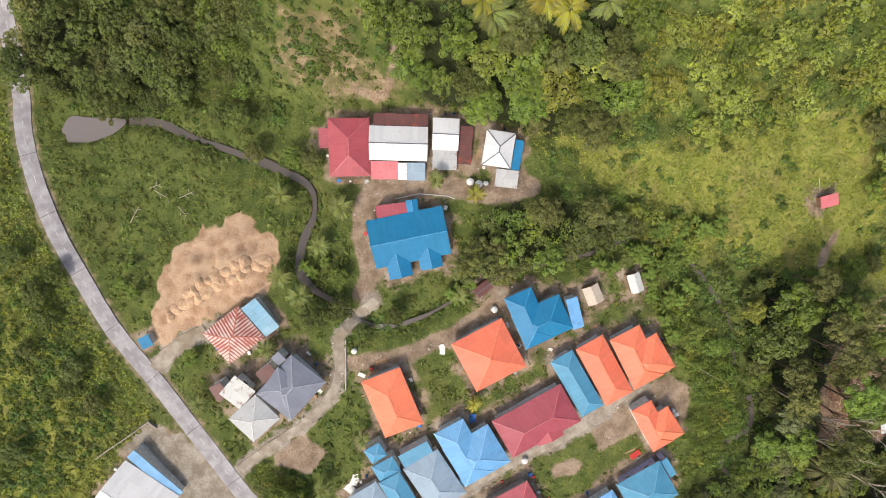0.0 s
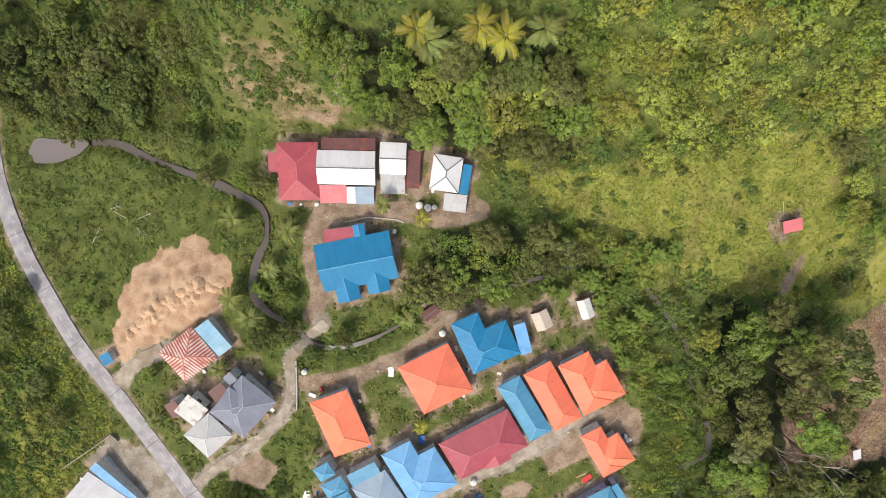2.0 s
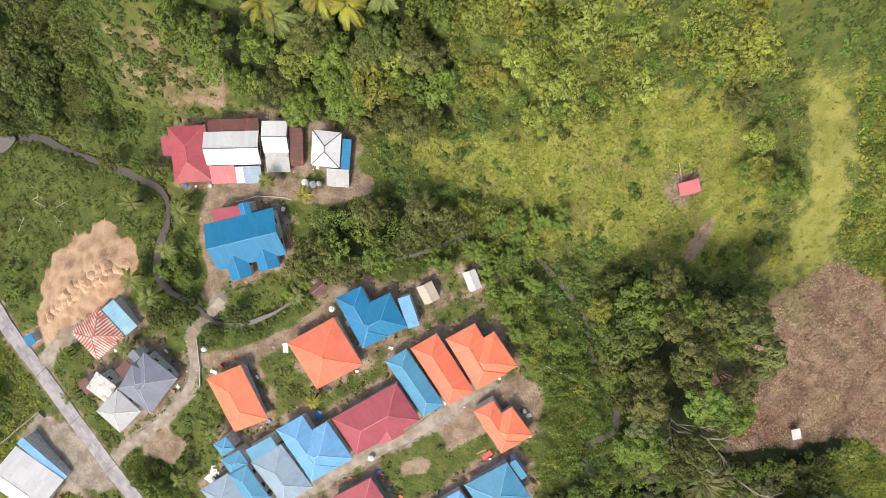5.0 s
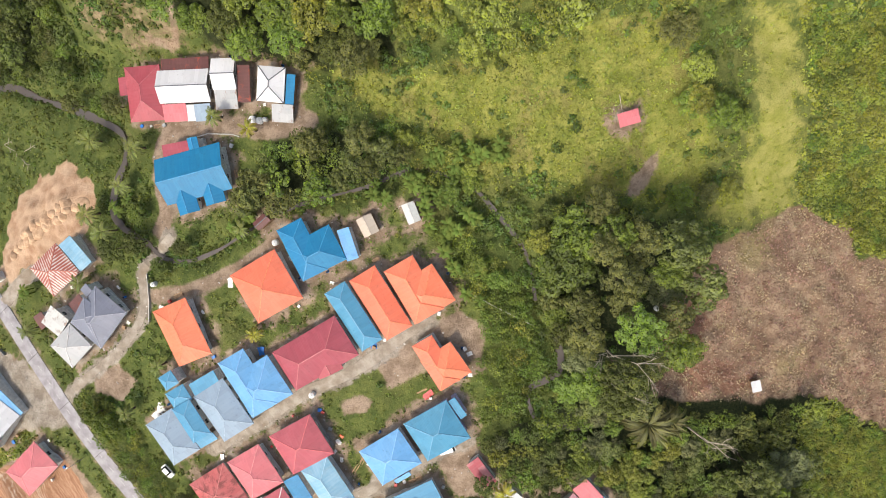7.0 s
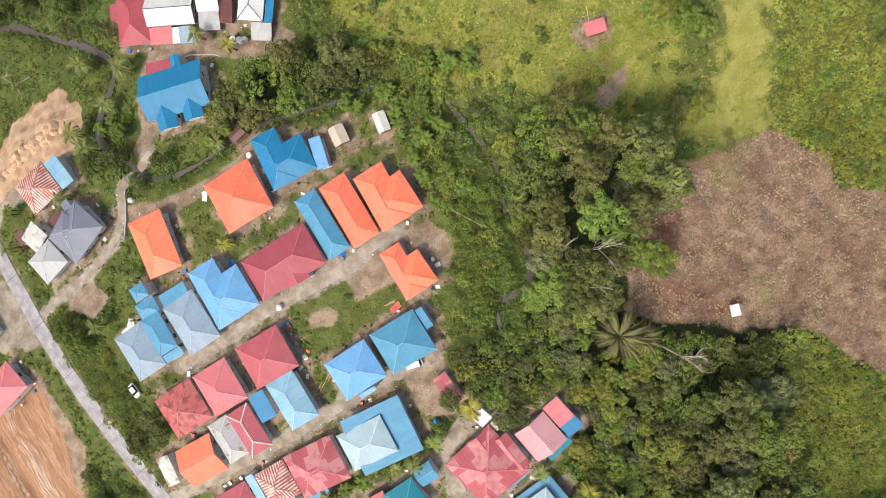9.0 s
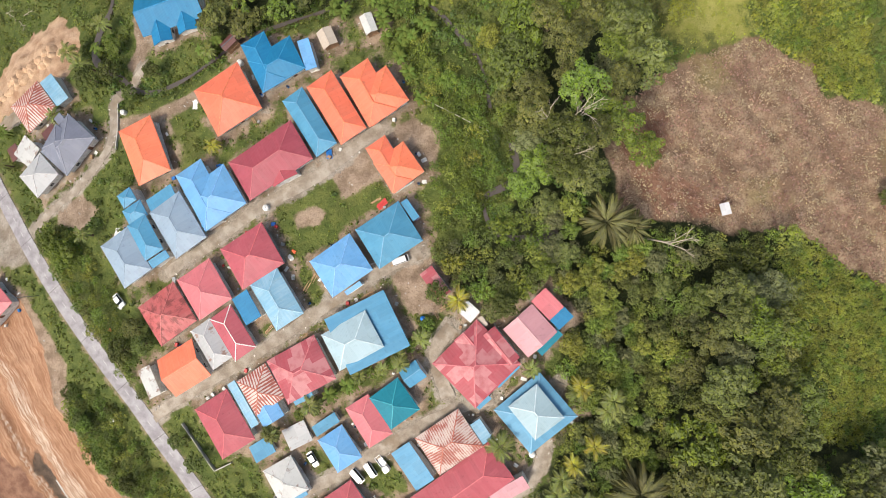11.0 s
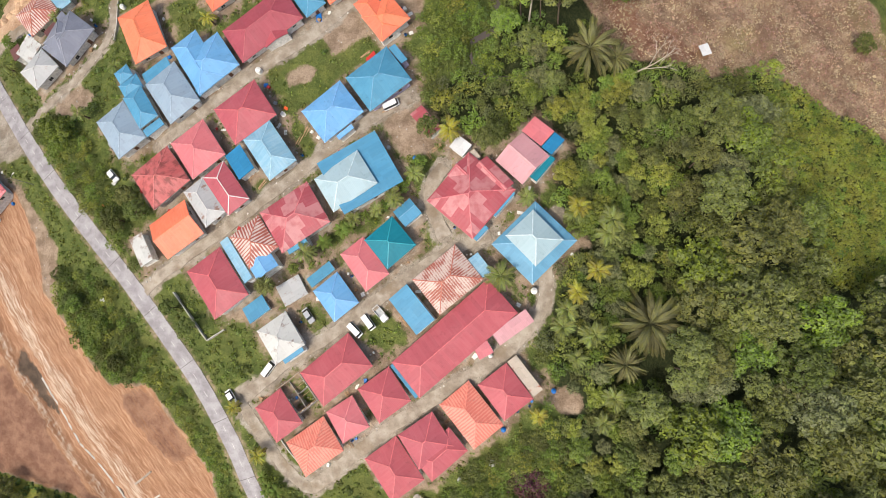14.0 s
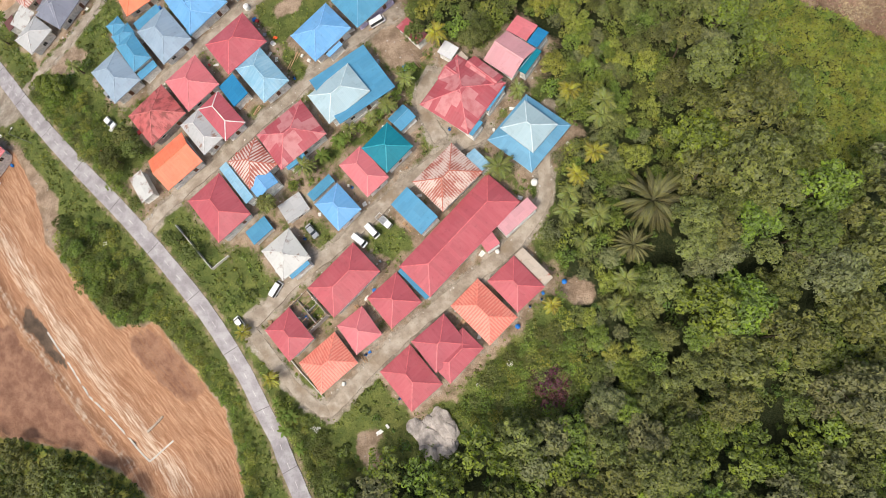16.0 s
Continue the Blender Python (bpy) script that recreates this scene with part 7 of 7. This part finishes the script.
def ruin(x, y, w, d, turn):
    ob = thing("unfinished_building", x, y, top(x, y), turn, "roofless unfinished grey concrete building with rubble inside", "building")
    for dims in ((-w / 2, -d / 2, -0.5, w / 2, -d / 2 + 0.2, 1.8), (-w / 2, d / 2 - 0.2, -0.5, w / 2, d / 2, 2.2), (-w / 2, -d / 2 + 0.2, -0.5, -w / 2 + 0.2, d / 2 - 0.2, 2.0),
                 (w / 2 - 0.2, -d / 2 + 0.2, -0.5, w / 2, d / 2 - 0.2, 2.2), (-0.1, -d / 2 + 0.2, -0.5, 0.1, d / 2 - 0.2, 1.6), (0.1, -0.1, -0.5, w / 2 - 0.2, 0.1, 1.5)):
        box_part("wall", dims, WALLS[2], ob)
    for i in range(6):
        for j in range(3):
            if (i + j) % 2 == 0:
                px, py = -w / 2 + 0.15 + i * (w - 0.3) / 5, -d / 2 + 0.15 + j * (d - 0.3) / 2
                box_part("post", (px - 0.12, py - 0.12, -0.5, px + 0.12, py + 0.12, 2.6), SLAB, ob)
    for i in range(4):
        bm = bmesh.new()
        bar(bm, (-w / 2, -d / 2 + 0.3 + i * (d - 0.6) / 3, 2.5), (w / 2, -d / 2 + 0.3 + i * (d - 0.6) / 3, 2.5), 0.12, 0.14)
        part("beam", bm, PLANK, ob)
    g = random.Random(8)
    for i in range(22):
        bm = bmesh.new()
        bmesh.ops.create_icosphere(bm, subdivisions=1, radius=g.uniform(0.15, 0.4), matrix=Matrix.Translation((g.uniform(-w / 2 + 0.5, w / 2 - 0.5), g.uniform(-d / 2 + 0.5, d / 2 - 0.5), 0.1)) @ Matrix.Diagonal((1.2, 0.8, 0.6, 1)))
        part("rubble", bm, ROCK, ob)
    return ob


def rock_outcrop(x, y, r, label="bare grey rock outcrop at the village edge"):
    ob = thing("rock_outcrop", x, y, top(x, y), 20, label, "rock")
    g = random.Random(5)
    for i in range(16):
        bm = bmesh.new()
        bmesh.ops.create_icosphere(bm, subdivisions=3, radius=1.0)
        s = g.uniform(0.25, 0.5) * r
        sx, sy, sz = s * g.uniform(0.8, 1.4), s * g.uniform(0.8, 1.3), s * 0.38
        for v in bm.verts:
            v.co *= 1 + 0.35 * noise.noise(v.co * 1.7 + Vector((i * 3.1, 0, 0)))
            v.co = Vector((v.co.x * sx, v.co.y * sy, v.co.z * sz))
        bm.transform(Matrix.Translation((g.uniform(-0.6, 0.6) * r, g.uniform(-0.7, 0.7) * r, 0.0)) @ pose(0, 0, 0, 0, 0, g.uniform(0, 180)))
        part("rock", bm, ROCK, ob)
    return ob


def street_lamp(x, y):
    ob = thing("street_lamp", x, y, top(x, y), 40, "grey metal street lamp with a curved arm beside the road", "street lamp")
    bm = bmesh.new()
    bmesh.ops.create_cone(bm, cap_ends=True, segments=10, radius1=0.09, radius2=0.06, depth=7.4, matrix=pose(0, 0, 3.3))
    part("pole", bm, METAL, ob)
    bm = bmesh.new()
    bar(bm, (0, 0, 6.9), (1.5, 0, 7.3), 0.07, 0.07)
    part("arm", bm, METAL, ob)
    box_part("lamp_head", (1.3, -0.16, 7.22, 2.1, 0.16, 7.4), PLASTIC["white"], ob, "", 0.05)
    return ob


ruin(33.0, -144.6, 7.4, 8.6, 33)
rock_outcrop(57.8, -179.7, 6.0)
low_wall("garden_wall", 1.7, -116.4, 9.9, -129.5, 1.0, "low grey concrete garden wall round a lawn", SLAB, 0.18)
low_wall("garden_wall", 9.9, -129.5, 15.0, -127.0, 1.0, "low grey concrete garden wall round a lawn", SLAB, 0.18)
low_wall("garden_wall", 21.0, -147.6, 32.0, -165.9, 0.5, "low grey concrete kerb wall beside the lane", SLAB, 0.18)
low_wall("garden_wall", -19.2, -27.8, -19.1, -41.0, 0.6, "low concrete wall beside the footpath", SLAB, 0.18)
low_wall("kerb", -6.8, 8.1, -1.0, 9.5, 0.3, "low curved concrete kerb round the blue house", SLAB, 0.18)
low_wall("kerb", -1.0, 9.5, 6.2, 9.1, 0.3, "low curved concrete kerb round the blue house", SLAB, 0.18)
low_wall("kerb", 6.2, 9.1, 8.4, 8.4, 0.3, "low curved concrete kerb round the blue house", SLAB, 0.18)
low_wall("garden_wall", -85.6, -61.9, -71.0, -51.2, 0.8, "low grey wall round the warehouse yard", WALLS[2], 0.18)
low_wall("garden_wall", -71.0, -51.2, -68.7, -52.6, 0.8, "low grey wall round the warehouse yard", WALLS[2], 0.18)
low_wall("kerb", -44.2, -136.5, -35.4, -155.7, 0.12, "pale concrete foundation edge in the cutting", SLAB, 0.42)
low_wall("kerb", -35.4, -155.7, -22.1, -175.6, 0.12, "pale concrete foundation edge in the cutting", SLAB, 0.42)
low_wall("kerb", -22.1, -175.6, -13.1, -171.0, 0.12, "pale concrete foundation edge in the cutting", SLAB, 0.42)
low_wall("kerb", -19.8, -167.6, -14.4, -164.2, 0.4, "broken concrete footing in the cutting", CONCRETE, 0.5)
low_wall("kerb", 67.0, -31.4, 85.5, -41.5, 0.3, "low earth-stained concrete drain edge", SLAB, 0.18)
low_wall("garden_wall", 48.4, -76.9, 56.8, -74.0, 0.8, "low concrete wall between two blue houses", SLAB, 0.18)
street_lamp(-43.7, -81.8)
